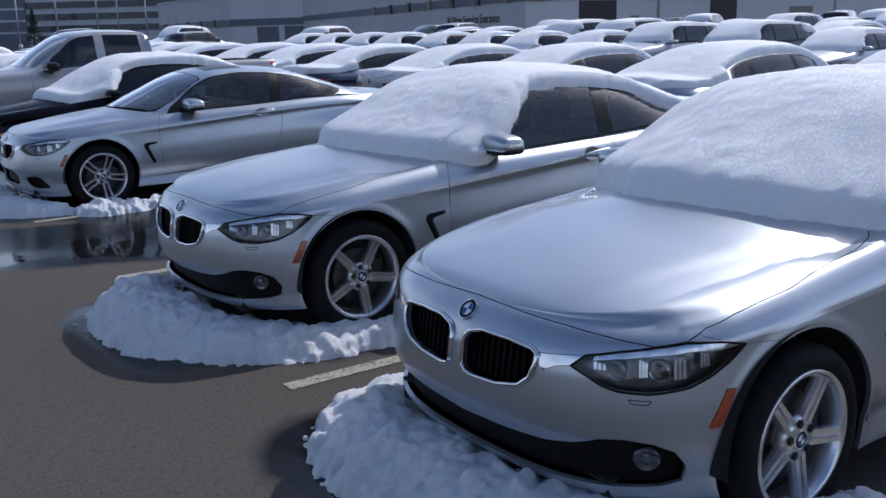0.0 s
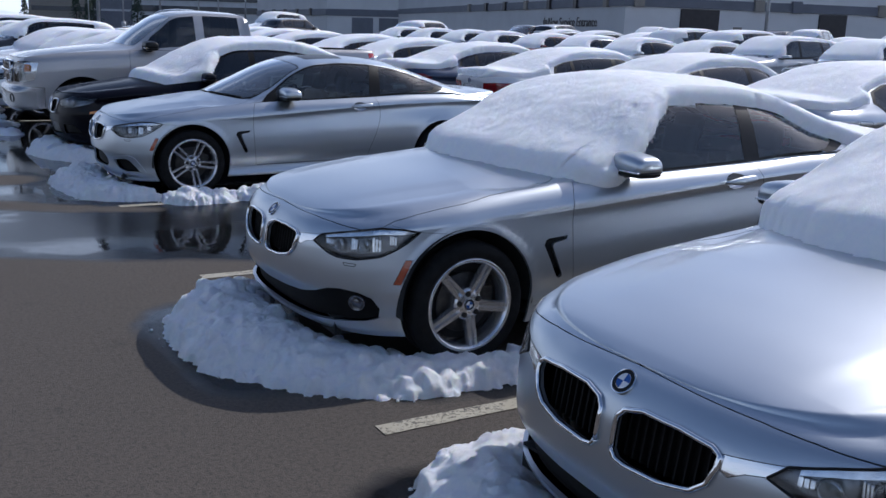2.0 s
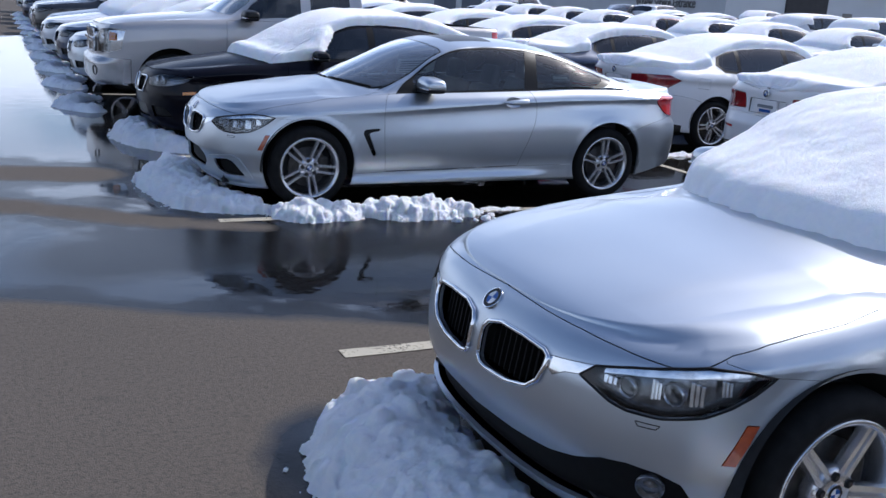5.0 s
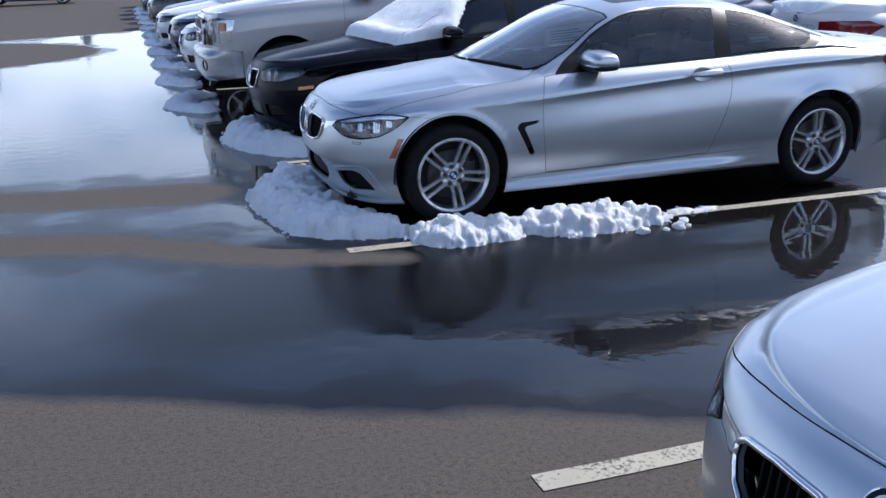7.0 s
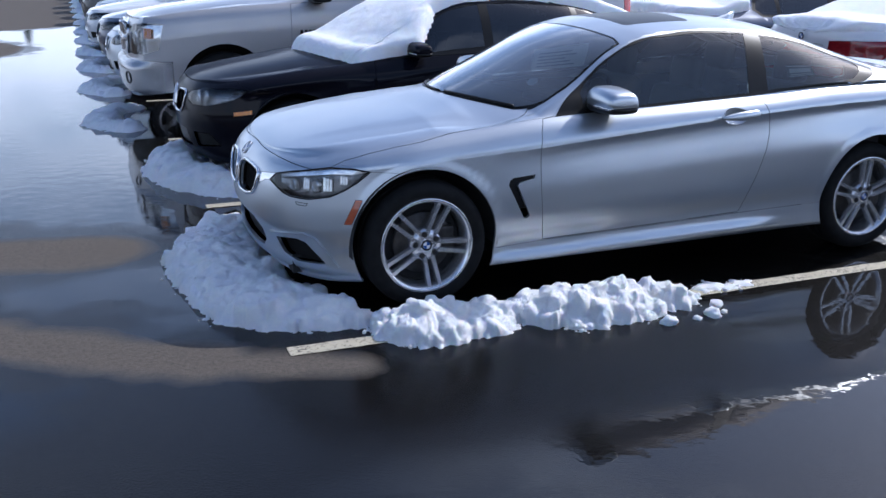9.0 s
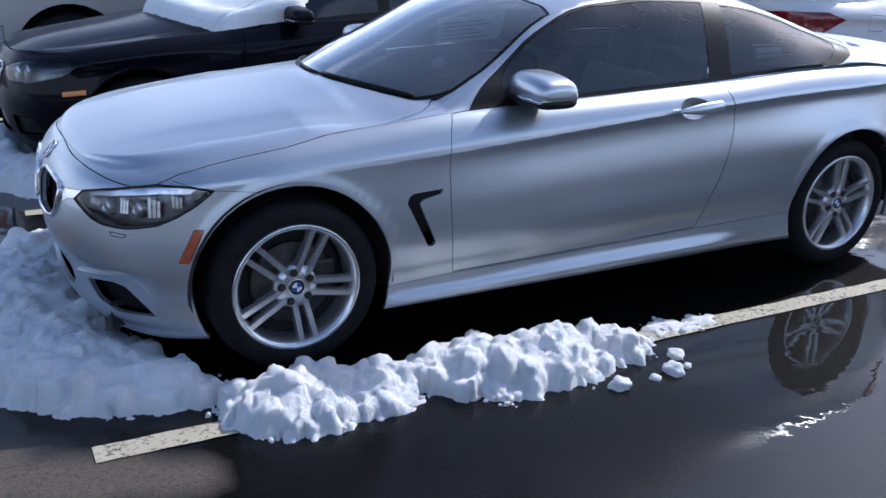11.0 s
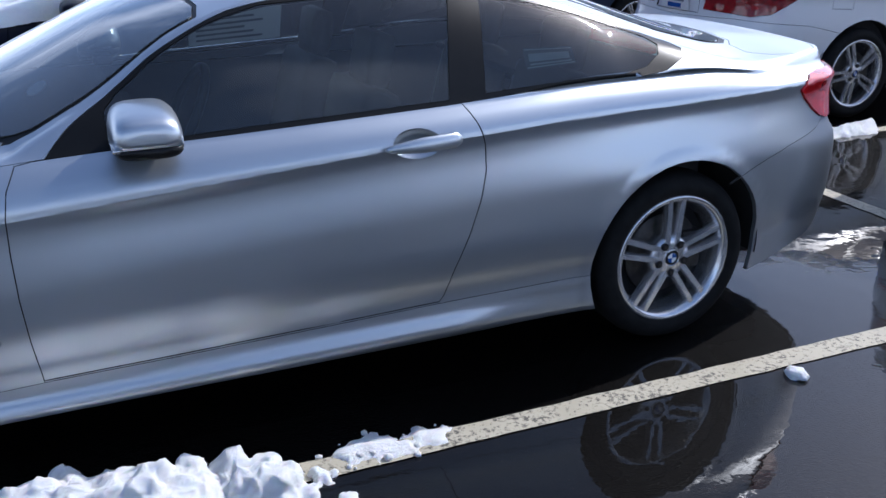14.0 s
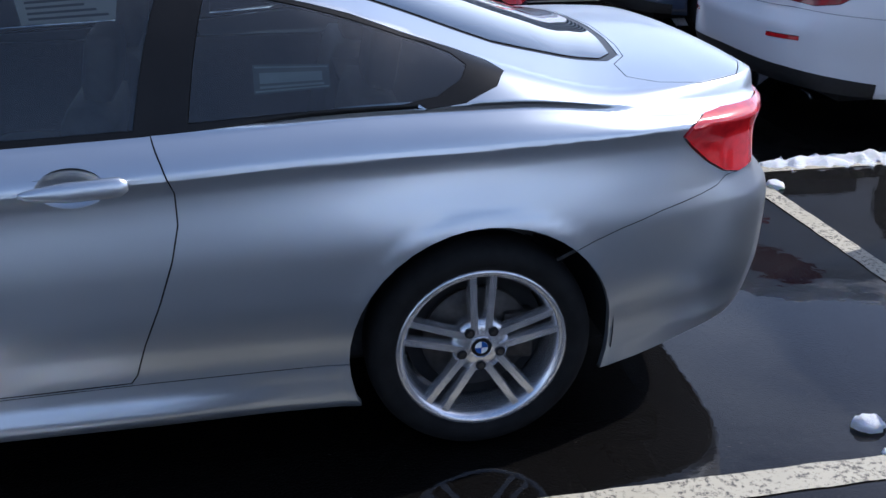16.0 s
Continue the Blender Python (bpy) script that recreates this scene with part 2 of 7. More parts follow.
def box(bm, lo, hi, bevel=0.0, turn=None):
    c = [(a + b) / 2 for a, b in zip(lo, hi)]
    m = Matrix.Translation(c) @ (turn or Matrix.Identity(4)) @ Matrix.Diagonal((*[max(1e-4, b - a) for a, b in zip(lo, hi)], 1))
    made = bmesh.ops.create_cube(bm, size=1, matrix=m)
    if bevel:
        edges = list({e for v in made["verts"] for e in v.link_edges})
        bmesh.ops.bevel(bm, geom=edges, offset=bevel, segments=2, affect="EDGES", profile=0.6)
    return bm


def boxes(*items, bevel=0.0):
    bm = bmesh.new()
    for lo, hi in items:
        box(bm, lo, hi, bevel)
    return bm


def lathe(profile, n, axis="y", closed=False):
    """Verts and faces of a profile of (radius, offset) spun round an axis."""
    verts, faces = [], []
    m = len(profile)
    for i in range(n):
        a = 2 * math.pi * i / n
        for r, o in profile:
            verts.append((r * math.cos(a), o, r * math.sin(a)) if axis == "y" else (r * math.cos(a), r * math.sin(a), o))
    for i in range(n):
        j = (i + 1) % n
        for k in range(m if closed else m - 1):
            q = (k + 1) % m
            faces.append((i * m + k, j * m + k, j * m + q, i * m + q))
    return verts, faces


def tube(points, radius, sides=8, taper=None):
    """Verts and faces of a tube along points, with capped ends."""
    verts, faces = [], []
    pts = [Vector(p) for p in points]
    for i, p in enumerate(pts):
        t = (pts[min(i + 1, len(pts) - 1)] - pts[max(i - 1, 0)]).normalized()
        u = t.orthogonal().normalized() if i == 0 else (u - t * u.dot(t)).normalized()
        w = t.cross(u)
        r = radius * (taper[i] if taper else 1)
        verts += [p + r * (math.cos(2 * math.pi * k / sides) * u + math.sin(2 * math.pi * k / sides) * w) for k in range(sides)]
    for i in range(len(pts) - 1):
        for k in range(sides):
            q = (k + 1) % sides
            faces.append((i * sides + k, i * sides + q, (i + 1) * sides + q, (i + 1) * sides + k))
    faces.append(tuple(range(sides))[::-1])
    faces.append(tuple(range((len(pts) - 1) * sides, len(pts) * sides)))
    return verts, faces


def curve_fn(points):
    """A smooth curve through points that never overshoots them."""
    xs, ys = (np.array(c, float) for c in zip(*points))
    h, d = np.diff(xs), np.diff(ys) / np.diff(xs)
    m = np.zeros(len(xs))
    m[0], m[-1] = d[0], d[-1]
    for i in range(1, len(xs) - 1):
        if d[i - 1] * d[i] > 0:
            w1, w2 = 2 * h[i] + h[i - 1], h[i] + 2 * h[i - 1]
            m[i] = (w1 + w2) / (w1 / d[i - 1] + w2 / d[i])

    def fn(x):
        x = np.clip(np.asarray(x, float), xs[0], xs[-1])
        i = np.clip(np.searchsorted(xs, x) - 1, 0, len(xs) - 2)
        t = (x - xs[i]) / h[i]
        return (ys[i] * (1 + 2 * t) * (1 - t) ** 2 + m[i] * h[i] * t * (1 - t) ** 2
                + ys[i + 1] * t * t * (3 - 2 * t) + m[i + 1] * h[i] * t * t * (t - 1))
    return fn


def spline2(points, n):
    """n points along a smooth open path through 2D points."""
    p = np.array(points, float)
    s = np.r_[0, np.cumsum(np.linalg.norm(np.diff(p, axis=0), axis=1))]
    q = np.linspace(0, s[-1], n)
    return np.stack([curve_fn(list(zip(s, p[:, 0])))(q), curve_fn(list(zip(s, p[:, 1])))(q)], 1)


def inside(poly, x, y):
    """Which of the points lie in a polygon."""
    hit = np.zeros(len(x), bool)
    px, py = np.array(poly, float).T
    j = len(px) - 1
    for i in range(len(px)):
        with np.errstate(divide="ignore", invalid="ignore"):
            cross = ((py[i] > y) != (py[j] > y)) & (x < (px[j] - px[i]) * (y - py[i]) / (py[j] - py[i]) + px[i])
        hit ^= cross
        j = i
    return hit


def smooth01(x, a, b):
    t = np.clip((x - a) / (b - a), 0, 1)
    return t * t * (3 - 2 * t)


def fbm(x, y, z=0.0, octaves=4, lac=2.1, gain=0.5):
    v, amp, f = 0.0, 1.0, 1.0
    for _ in range(octaves):
        v += amp * noise.noise((x * f, y * f, z * f))
        amp *= gain
        f *= lac
    return v


# ---- car bodies ----
# A body is a sheet over a flat map. Along the map runs the way round the plan's edge, from the middle of the nose to the middle of the
# tail; up the map run 0 to 1 from the sill to the shoulder edge, and 1 to 2 from there over the top to the middle line. Panels are cut
# out of the flat map and then laid on the form.
class Body:
    def __init__(self, outline, sill, belt, side, crease, front, rear, top, crown, rail, bend, groove=(0.0, 0.0, 1.0)):
        p = spline2(outline, 900)
        self.groove, self.dome, self.blade = groove, None, None
        self.px, self.py = p[:, 0], np.maximum(p[:, 1], 0)
        self.px = np.maximum.accumulate(self.px + np.linspace(0, 1e-5, len(self.px)))
        self.arc = np.r_[0, np.cumsum(np.hypot(np.diff(self.px), np.diff(self.py)))]
        t = np.stack([np.gradient(self.px, self.arc), np.gradient(self.py, self.arc)], 1)
        t /= np.linalg.norm(t, axis=1)[:, None]
        self.nx, self.ny = -t[:, 1], t[:, 0]
        self.sill, self.belt, self.crease = curve_fn(sill), curve_fn(belt), curve_fn(crease)
        self.side, self.front, self.rear = curve_fn(side), curve_fn(front), curve_fn(rear)
        self.top, self.crown, self.rail, self.bend = curve_fn(top), curve_fn(crown), curve_fn(rail), curve_fn(bend)
        self.mid = (self.px[0] + self.px[-1]) / 2
        bx = np.interp(self.arc, self.arc, self.px)
        zb = self.belt(bx)
        d = self.inset(self.arc, zb, zb)
        self.ex = np.maximum.accumulate(bx - d * self.nx + np.linspace(0, 1e-5, len(bx)))
        self.ey = np.maximum(self.py - d * self.ny, 0)
        self.length = self.arc[-1]

    def inset(self, a, z, zb):
        """How far inside the widest plan the side lies at a height."""
        nx, x = np.interp(a, self.arc, self.nx), np.interp(a, self.arc, self.px)
        zc = self.crease(x)
        up = np.where(z > zc, 1 + (z - zc) / np.maximum(zb - zc, 1e-3), z / zc)
        wf = np.where(x < self.mid, nx * nx, 0)
        wr = np.where(x > self.mid, nx * nx, 0)
        fin = 0.0
        if self.blade:
            # the skirt's blade runs out before the rear wheel
            fin = 0.024 * np.exp(-((up - 0.26) / 0.05) ** 2) * np.maximum(smooth01(x, *self.blade), 1 - smooth01(x, 0.2, 0.45))
            # the rear haunch swells over the wheel, and a lip runs round each arch
            over_wheel = np.exp(-((x - 2.75) / 0.5) ** 2)
            fin = fin + 0.034 * over_wheel * (smooth01(z, 0.66, 0.95) - 0.62)
            for wx in (0.0, 2.81):
                r = np.hypot(x - wx, z - 0.338)
                fin = fin - 0.005 * (1 - smooth01(r, 0.38, 0.43))
        return fin * (1 - wf - wr) + wf * self.front(z) + wr * self.rear(z) + (1 - wf - wr) * (self.side(up) + self.groove[0] * np.where(up > 1, 0, np.where(up > 0.94, np.sin(np.pi / 2 * np.clip((1 - up) / 0.06, 0, 1)), np.exp(-((0.94 - np.minimum(up, 0.94)) / 0.13) ** 2))) * smooth01(x, self.groove[1], self.groove[2]))

    # from places on the car to the flat map
    def at_x(self, x):
        return np.interp(x, self.px, self.arc)

    def at_nose(self, y):
        k = int(np.argmax(self.py))
        return np.interp(y, self.py[:k], self.arc[:k])

    def at_tail(self, y):
        k = int(np.argmax(self.py))
        return np.interp(-y, -self.py[k:], self.arc[k:])

    def low(self, a, z):
        x = np.interp(a, self.arc, self.px)
        return (z - self.sill(x)) / (self.belt(x) - self.sill(x))

    def edge(self, x):
        return np.interp(x, self.ex, self.ey)

    def at_edge(self, x):
        return np.interp(x, self.ex, self.arc)

    def side_poly(self, pts):
        """A polygon of x, z on the flank."""
        return [(float(self.at_x(x)), float(self.low(self.at_x(x), z))) for x, z in pts]

    def nose_poly(self, pts):
        """A polygon of y, z on the nose."""
        return [(float(self.at_nose(y)), float(self.low(self.at_nose(y), z))) for y, z in pts]

    def on_nose(self, pts):
        """A polygon of y, z that counts the form's own lean at each height."""
        k, out = int(np.argmax(self.py)), []
        for y, z in pts:
            a = self.arc[:k]
            out.append(float(np.interp(y, self.place(a, self.low(a, z))[:, 1], a)))
        return [(a, float(self.low(a, z))) for a, (_, z) in zip(out, pts)]

    def on_side(self, pts):
        """The same for x, z."""
        out = [float(np.interp(x, np.maximum.accumulate(self.place(self.arc, self.low(self.arc, z))[:, 0]), self.arc)) for x, z in pts]
        return [(a, float(self.low(a, z))) for a, (_, z) in zip(out, pts)]

    def tail_poly(self, pts):
        return [(float(self.at_tail(y)), float(self.low(self.at_tail(y), z))) for y, z in pts]

    def top_poly(self, pts):
        """A polygon of x, y on the top."""
        return [(float(self.at_edge(x)), float(2 - min(1, y / max(self.edge(x), 1e-4)))) for x, y in pts]

    def rail_y(self, x):
        return np.minimum(self.rail(x), 0.92 * self.edge(x))

    def glass_poly(self, pts):
        """A polygon of x and the share of the way from the shoulder edge up to the roof rail."""
        out = []
        for x, q in pts:
            e, r = float(self.edge(x)), float(self.rail_y(x))
            out.append((float(self.at_edge(x)), 1 + q * (e - r) / e))
        return out

    def over(self, x, y):
        """Height of the top between the rails."""
        yr = np.maximum(self.rail_y(x), 1e-3)
        s = np.clip(np.abs(y) / yr, 0, 1)
        z = self.top(x - self.bend(x) * (np.abs(y) / 0.7) ** 2) - self.crown(x) * s ** np.where(x < 0.3, 3.0, 2.2)
        if self.dome:
            # the raised middle of the bonnet, which fades to both ends
            h, x0, x1, y0, y1 = self.dome
            line = y0 + (y1 - y0) * np.clip((x - x0) / (x1 - x0), 0, 1)
            z = z + h * smooth01(x, x0, x0 + 0.35) * (1 - smooth01(x, x1 - 0.06, x1 + 0.02)) * (1 - smooth01(np.abs(y), line - 0.06, line + 0.05))
        return z

    def place(self, a, w):
        a, w = np.asarray(a, float), np.asarray(w, float)
        bx, by = np.interp(a, self.arc, self.px), np.interp(a, self.arc, self.py)
        nx, ny = np.interp(a, self.arc, self.nx), np.interp(a, self.arc, self.ny)
        zs, zb = self.sill(bx), self.belt(bx)
        z = zs + np.clip(w, 0, 1) * (zb - zs)
        d = self.inset(a, z, zb)
        low = np.stack([bx - d * nx, np.maximum(by - d * ny, 0), z], -1)
        ex, ey = np.interp(a, self.arc, self.ex), np.interp(a, self.arc, self.ey)
        r = np.clip(w - 1, 0, 1)
        y = ey * (1 - r)
        yr = self.rail_y(ex)
        zr = self.over(ex, yr)
        q = np.clip((ey - y) / np.maximum(ey - yr, 1e-4), 0, 1)
        z2 = np.where(y <= yr, self.over(ex, y), zb + (zr - zb) * (q + np.sin(np.pi * q) * (0.12 * np.clip((zr - zb) * 3, 0, 1) + 0.26 * (1 - smooth01(zr - zb, 0.06, 0.18)))))
        high = np.stack([ex, y, z2], -1)
        return np.where((w <= 1)[..., None], low, high)

    def normal(self, a, w):
        e = 2e-3
        du = self.place(np.minimum(a + e, self.length), w) - self.place(np.maximum(a - e, 0), w)
        dv = self.place(a, np.minimum(w + e, 2)) - self.place(a, np.maximum(w - e, 0))
        n = np.cross(dv, du)
        n /= np.maximum(np.linalg.norm(n, axis=-1, keepdims=True), 1e-9)
        return n


def cut_map(body, step, rows, polys):
    """The flat map as a grid, cut along the polygons' edges. Gives verts (a, w) and faces."""
    bm = bmesh.new()
    # closer columns where the plan turns
    turn = np.abs(np.gradient(np.unwrap(np.arctan2(body.ny, body.nx)), body.arc))
    dens = np.cumsum(np.r_[0, np.diff(body.arc) * (1 / step + 3.0 * turn[1:] / (step * 12))])
    cols = np.interp(np.linspace(0, dens[-1], int(dens[-1]) + 2), dens, body.arc)
    grid = [[bm.verts.new((a, w, 0)) for w in rows] for a in cols]
    for i in range(len(cols) - 1):
        for k in range(len(rows) - 1):
            bm.faces.new((grid[i][k], grid[i + 1][k], grid[i + 1][k + 1], grid[i][k + 1]))
    for poly in polys:
        pa, pw = [p[0] for p in poly], [p[1] for p in poly]
        lx, hx, ly, hy = min(pa) - step, max(pa) + step, min(pw) - 0.1, max(pw) + 0.1
        pool = {f for f in bm.faces if lx < f.verts[0].co.x < hx and ly < f.verts[0].co.y < hy or lx < f.verts[-1].co.x < hx and ly < f.verts[2].co.y < hy}
        for (x0, y0), (x1, y1) in zip(poly, poly[1:] + poly[:1]):
            if math.hypot(x1 - x0, y1 - y0) < 1e-6:
                continue
            if (abs(y0 - 1) < 1e-6 and abs(y1 - 1) < 1e-6) or (abs(y0 - 2) < 1e-6 and abs(y1 - 2) < 1e-6) or (y0 <= 0 and y1 <= 0) or (x0 <= 0 and x1 <= 0):
                continue
            lx, hx, ly, hy = min(x0, x1) - 1e-4, max(x0, x1) + 1e-4, min(y0, y1) - 1e-4, max(y0, y1) + 1e-4
            near = []
            for f in pool:
                cs = [v.co for v in f.verts]
                if max(c[0] for c in cs) > lx and min(c[0] for c in cs) < hx and max(c[1] for c in cs) > ly and min(c[1] for c in cs) < hy:
                    near.append(f)
            if not near:
                continue
            pool.difference_update(near)
            geom = list({v for f in near for v in f.verts}) + list({e for f in near for e in f.edges}) + near
            made = bmesh.ops.bisect_plane(bm, geom=geom, dist=1e-6, plane_co=(x0, y0, 0), plane_no=(y1 - y0, x0 - x1, 0))
            pool.update(g for g in made["geom"] if isinstance(g, bmesh.types.BMFace))
            pool.update(f for f in near if f.is_valid)
    bm.verts.index_update()
    verts = np.array([v.co[:2] for v in bm.verts])
    faces = [[v.index for v in f.verts] for f in bm.faces if f.calc_area() > 1e-9]
    bm.free()
    return verts, faces


def panel_mesh(body, verts, faces, gap=0.0, depth=0.018, lift=0.0, both=True):
    """A panel of the map laid on the form: shrunk by the gap, with edges turned inwards, and mirrored."""
    used = sorted({i for f in faces for i in f})
    back = {i: k for k, i in enumerate(used)}
    uv = verts[used]
    fs = [[back[i] for i in reversed(f)] for f in faces]
    P = body.place(uv[:, 0], uv[:, 1])
    N = body.normal(uv[:, 0], uv[:, 1])
    seam = (P[:, 1] < 1e-5)
    N[seam, 1] = 0
    count = {}
    for f in fs:
        for i, j in zip(f, f[1:] + f[:1]):
            count[(i, j)] = count.get((i, j), 0) + 1
    edges = [(i, j) for (i, j) in count if (j, i) not in count and not (seam[i] and seam[j])]
    if gap:
        push = np.zeros_like(P)
        for i, j in edges:
            t = P[j] - P[i]
            n = np.cross(N[i] + N[j], t)
            n /= max(np.linalg.norm(n), 1e-9)
            push[i] += n
            push[j] += n
        size = np.linalg.norm(push, axis=1, keepdims=True)
        push = np.where(size > 1e-6, push / np.maximum(size, 1e-6), 0)
        push[seam, 1] = 0
        P = P + push * gap
    P = P + N * lift
    out, norms, rim = list(map(tuple, P)), list(map(tuple, N)), {}
    tris = [list(f) for f in fs]
    if depth:
        # the turned-in edge has vertices of its own, so that the panel's shading stays clean up to its edge
        for i, j in edges:
            t = P[j] - P[i]
            n = np.cross(t, N[i])
            n = tuple(n / max(np.linalg.norm(n), 1e-9))
            for k in (i, j):
                if k not in rim:
                    rim[k] = len(out)
                    out += [tuple(P[k]), tuple(P[k] - N[k] * depth)]
                    norms += [n, n]
            tris.append([rim[j], rim[i], rim[i] + 1, rim[j] + 1])
    if both:
        n = len(out)
        far = {i: (i if out[i][1] < 1e-5 else None) for i in range(n)}
        for i in range(n):
            if far[i] is None:
                far[i] = len(out)
                out.append((out[i][0], -out[i][1], out[i][2]))
                norms.append((norms[i][0], -norms[i][1], norms[i][2]))
        tris += [[far[i] for i in reversed(f)] for f in tris]
    out = Verts(out)
    out.normals = norms
    return out, tris


def mirror_y(verts, faces):
    n = len(verts)
    return list(verts) + [(x, -y, z) for x, y, z in verts], list(faces) + [[i + n for i in reversed(f)] for f in faces]


def far_side(verts, faces):
    out = Verts((x, -y, z) for x, y, z in verts)
    if isinstance(verts, Verts) and verts.normals:
        out.normals = [(x, -y, z) for x, y, z in verts.normals]
    return out, [list(reversed(f)) for f in faces]


def circle_poly(body, x, z, r, n=40, flat=None):
    pts = []
    for i in range(n):
        t = 2 * math.pi * i / n
        pts.append((x + r * math.cos(t), z + r * math.sin(t)))
    return body.side_poly(pts)


# ---- wheels ----
def spoke(bm, a, r0, r1, w0, w1, y0, y1, thick, skew=0.0):
    """One tapered, bevelled spoke at an angle."""
    c, s = math.cos(a), math.sin(a)
    ring = []
    for k, t in enumerate((0, 0.3, 0.62, 0.86, 1)):
        r = r0 + (r1 - r0) * t
        w = w0 + (w1 - w0) * t
        y = y0 + (y1 - y0) * t
        sh = skew * (1 - t * 0.45) if skew else 0
        row = []
        for dx, dy in ((-1, 0.55), (-0.72, 0), (0.72, 0), (1, 0.55), (1, 1), (-1, 1)):
            u, v = r, sh + dx * w / 2
            row.append(bm.verts.new((u * c - v * s, y + dy * thick, u * s + v * c)))
        ring.append(row)
    for p, q in zip(ring, ring[1:]):
        for i in range(6):
            j = (i + 1) % 6
            bm.faces.new((p[i], p[j], q[j], q[i]))
    bm.faces.new(ring[0][::-1])
    bm.faces.new(ring[-1])


def make_wheel(parent, x, y_face, z, radius, rim_r, style, out=-1, turned=0.0, lite=False):
    """A tyre and an alloy rim under a car. out: which way the face looks along y."""
    wheel = new("wheel")
    wheel.parent = parent
    k = radius - rim_r
    prof = [(rim_r - 0.012, 0.012), (rim_r + 0.004, 0.0), (rim_r + 0.018, -0.006), (rim_r + 0.30 * k, -0.012), (rim_r + 0.62 * k, -0.010), (rim_r + 0.84 * k, 0.004),
            (rim_r + 0.955 * k, 0.022), (radius, 0.045), (radius, 0.085), (radius - 0.007, 0.088), (radius - 0.007, 0.094), (radius, 0.097), (radius, 0.13),
            (radius - 0.007, 0.133), (radius - 0.007, 0.139), (radius, 0.142), (radius, 0.18), (rim_r + 0.9 * k, 0.21), (rim_r + 0.4 * k, 0.225), (rim_r - 0.01, 0.21)]
    if lite:
        prof = prof[1:8:2] + prof[8::5] + prof[-1:]
    v, f = lathe(prof, 24 if lite else 72)
    mesh_part("tyre", v, f, RUBBER, wheel)
    ro = rim_r + 0.002
    v, f = lathe([(ro + 0.006, 0.006), (ro + 0.008, -0.002), (ro + 0.002, -0.006), (ro - 0.008, -0.005), (ro - 0.016, 0.004), (ro - 0.024, 0.02), (ro - 0.03, 0.1), (ro - 0.02, 0.19), (ro, 0.2)], 24 if lite else 72)
    mesh_part("rim", v, f, ALLOY, wheel)
    bm = bmesh.new()
    turn0 = radians(turned)
    if style == "double":
        for i in range(5):
            a = turn0 + 2 * math.pi * i / 5
            for sd in (-1, 1):
                # each of the pair leans a little outwards to the rim
                spoke(bm, a + sd * 0.088, 0.05, ro - 0.01, 0.029, 0.026, 0.012, 0.004, 0.03, sd * 0.016)
    elif style == "star":
        for i in range(5):
            a = turn0 + 2 * math.pi * i / 5
            # two ribs with a sunk web between them
            spoke(bm, a, 0.045, ro - 0.012, 0.05, 0.034, 0.030, 0.018, 0.02)
            for sd in (-1, 1):
                spoke(bm, a + sd * 0.025, 0.045, ro - 0.010, 0.027, 0.021, 0.016, 0.002, 0.034, sd * 0.017)
    else:
        for i in range(7):
            a = turn0 + 2 * math.pi * i / 7
            spoke(bm, a, 0.045, ro - 0.012, 0.05, 0.036, 0.016, 0.005, 0.03)
    part("spokes", bm, ALLOY, wheel, smooth=False)
    if lite:
        v, f = lathe([(0.0001, 0.02), (rim_r - 0.035, 0.06)], 20)
        mesh_part("backing", v, f, LINER, wheel)
        wheel.matrix_basis = pose(x, y_face, z) if out < 0 else pose(x, y_face, z, 0, 0, 180)
        return wheel
    v, f = lathe([(0.0001, 0.012), (0.05, 0.012), (0.078, 0.018), (0.085, 0.03), (0.082, 0.07)], 40)
    mesh_part("hub", v, f, ALLOY, wheel)
    # no holes are sunk: dark discs paint the shade of the lug recesses
    for i in range(5):
        a = turn0 + 2 * math.pi * (i + 0.5) / 5
        bm = bmesh.new()
        bmesh.ops.create_cone(bm, cap_ends=True, segments=12, radius1=0.0145, radius2=0.0145, depth=0.012, matrix=pose(0.058 * math.cos(a), 0.014, 0.058 * math.sin(a), 90, 0, 0))
        part("lug_shade_disc", bm, LINER, wheel)
    for i in range(5):
        a = turn0 + 2 * math.pi * (i + 0.5) / 5
        bm = bmesh.new()
        bmesh.ops.create_cone(bm, cap_ends=True, segments=6, radius1=0.0085, radius2=0.0085, depth=0.012, matrix=pose(0.058 * math.cos(a), 0.010, 0.058 * math.sin(a), 90, 0, 0))
        part("wheel_bolt", bm, DISC, wheel)
    roundel(wheel, Matrix.Translation((0, 0.0095, 0)), 0.032, "hub_cap")
    v, f = lathe([(0.05, 0.075), (0.155, 0.072), (0.158, 0.078), (0.155, 0.09), (0.05, 0.09)], 40)
    mesh_part("brake_disc", v, f, DISC, wheel)
    bm = bmesh.new()
    box(bm, (0.075, 0.055, -0.075), (0.165, 0.12, 0.075), 0.012)
    part("brake_caliper", bm, DISC, wheel)
    v, f = lathe([(0.0001, 0.1), (rim_r - 0.035, 0.1)], 40)
    mesh_part("backing", v, f, LINER, wheel)
    wheel.matrix_basis = pose(x, y_face, z) if out < 0 else pose(x, y_face, z, 0, 0, 180)
    return wheel


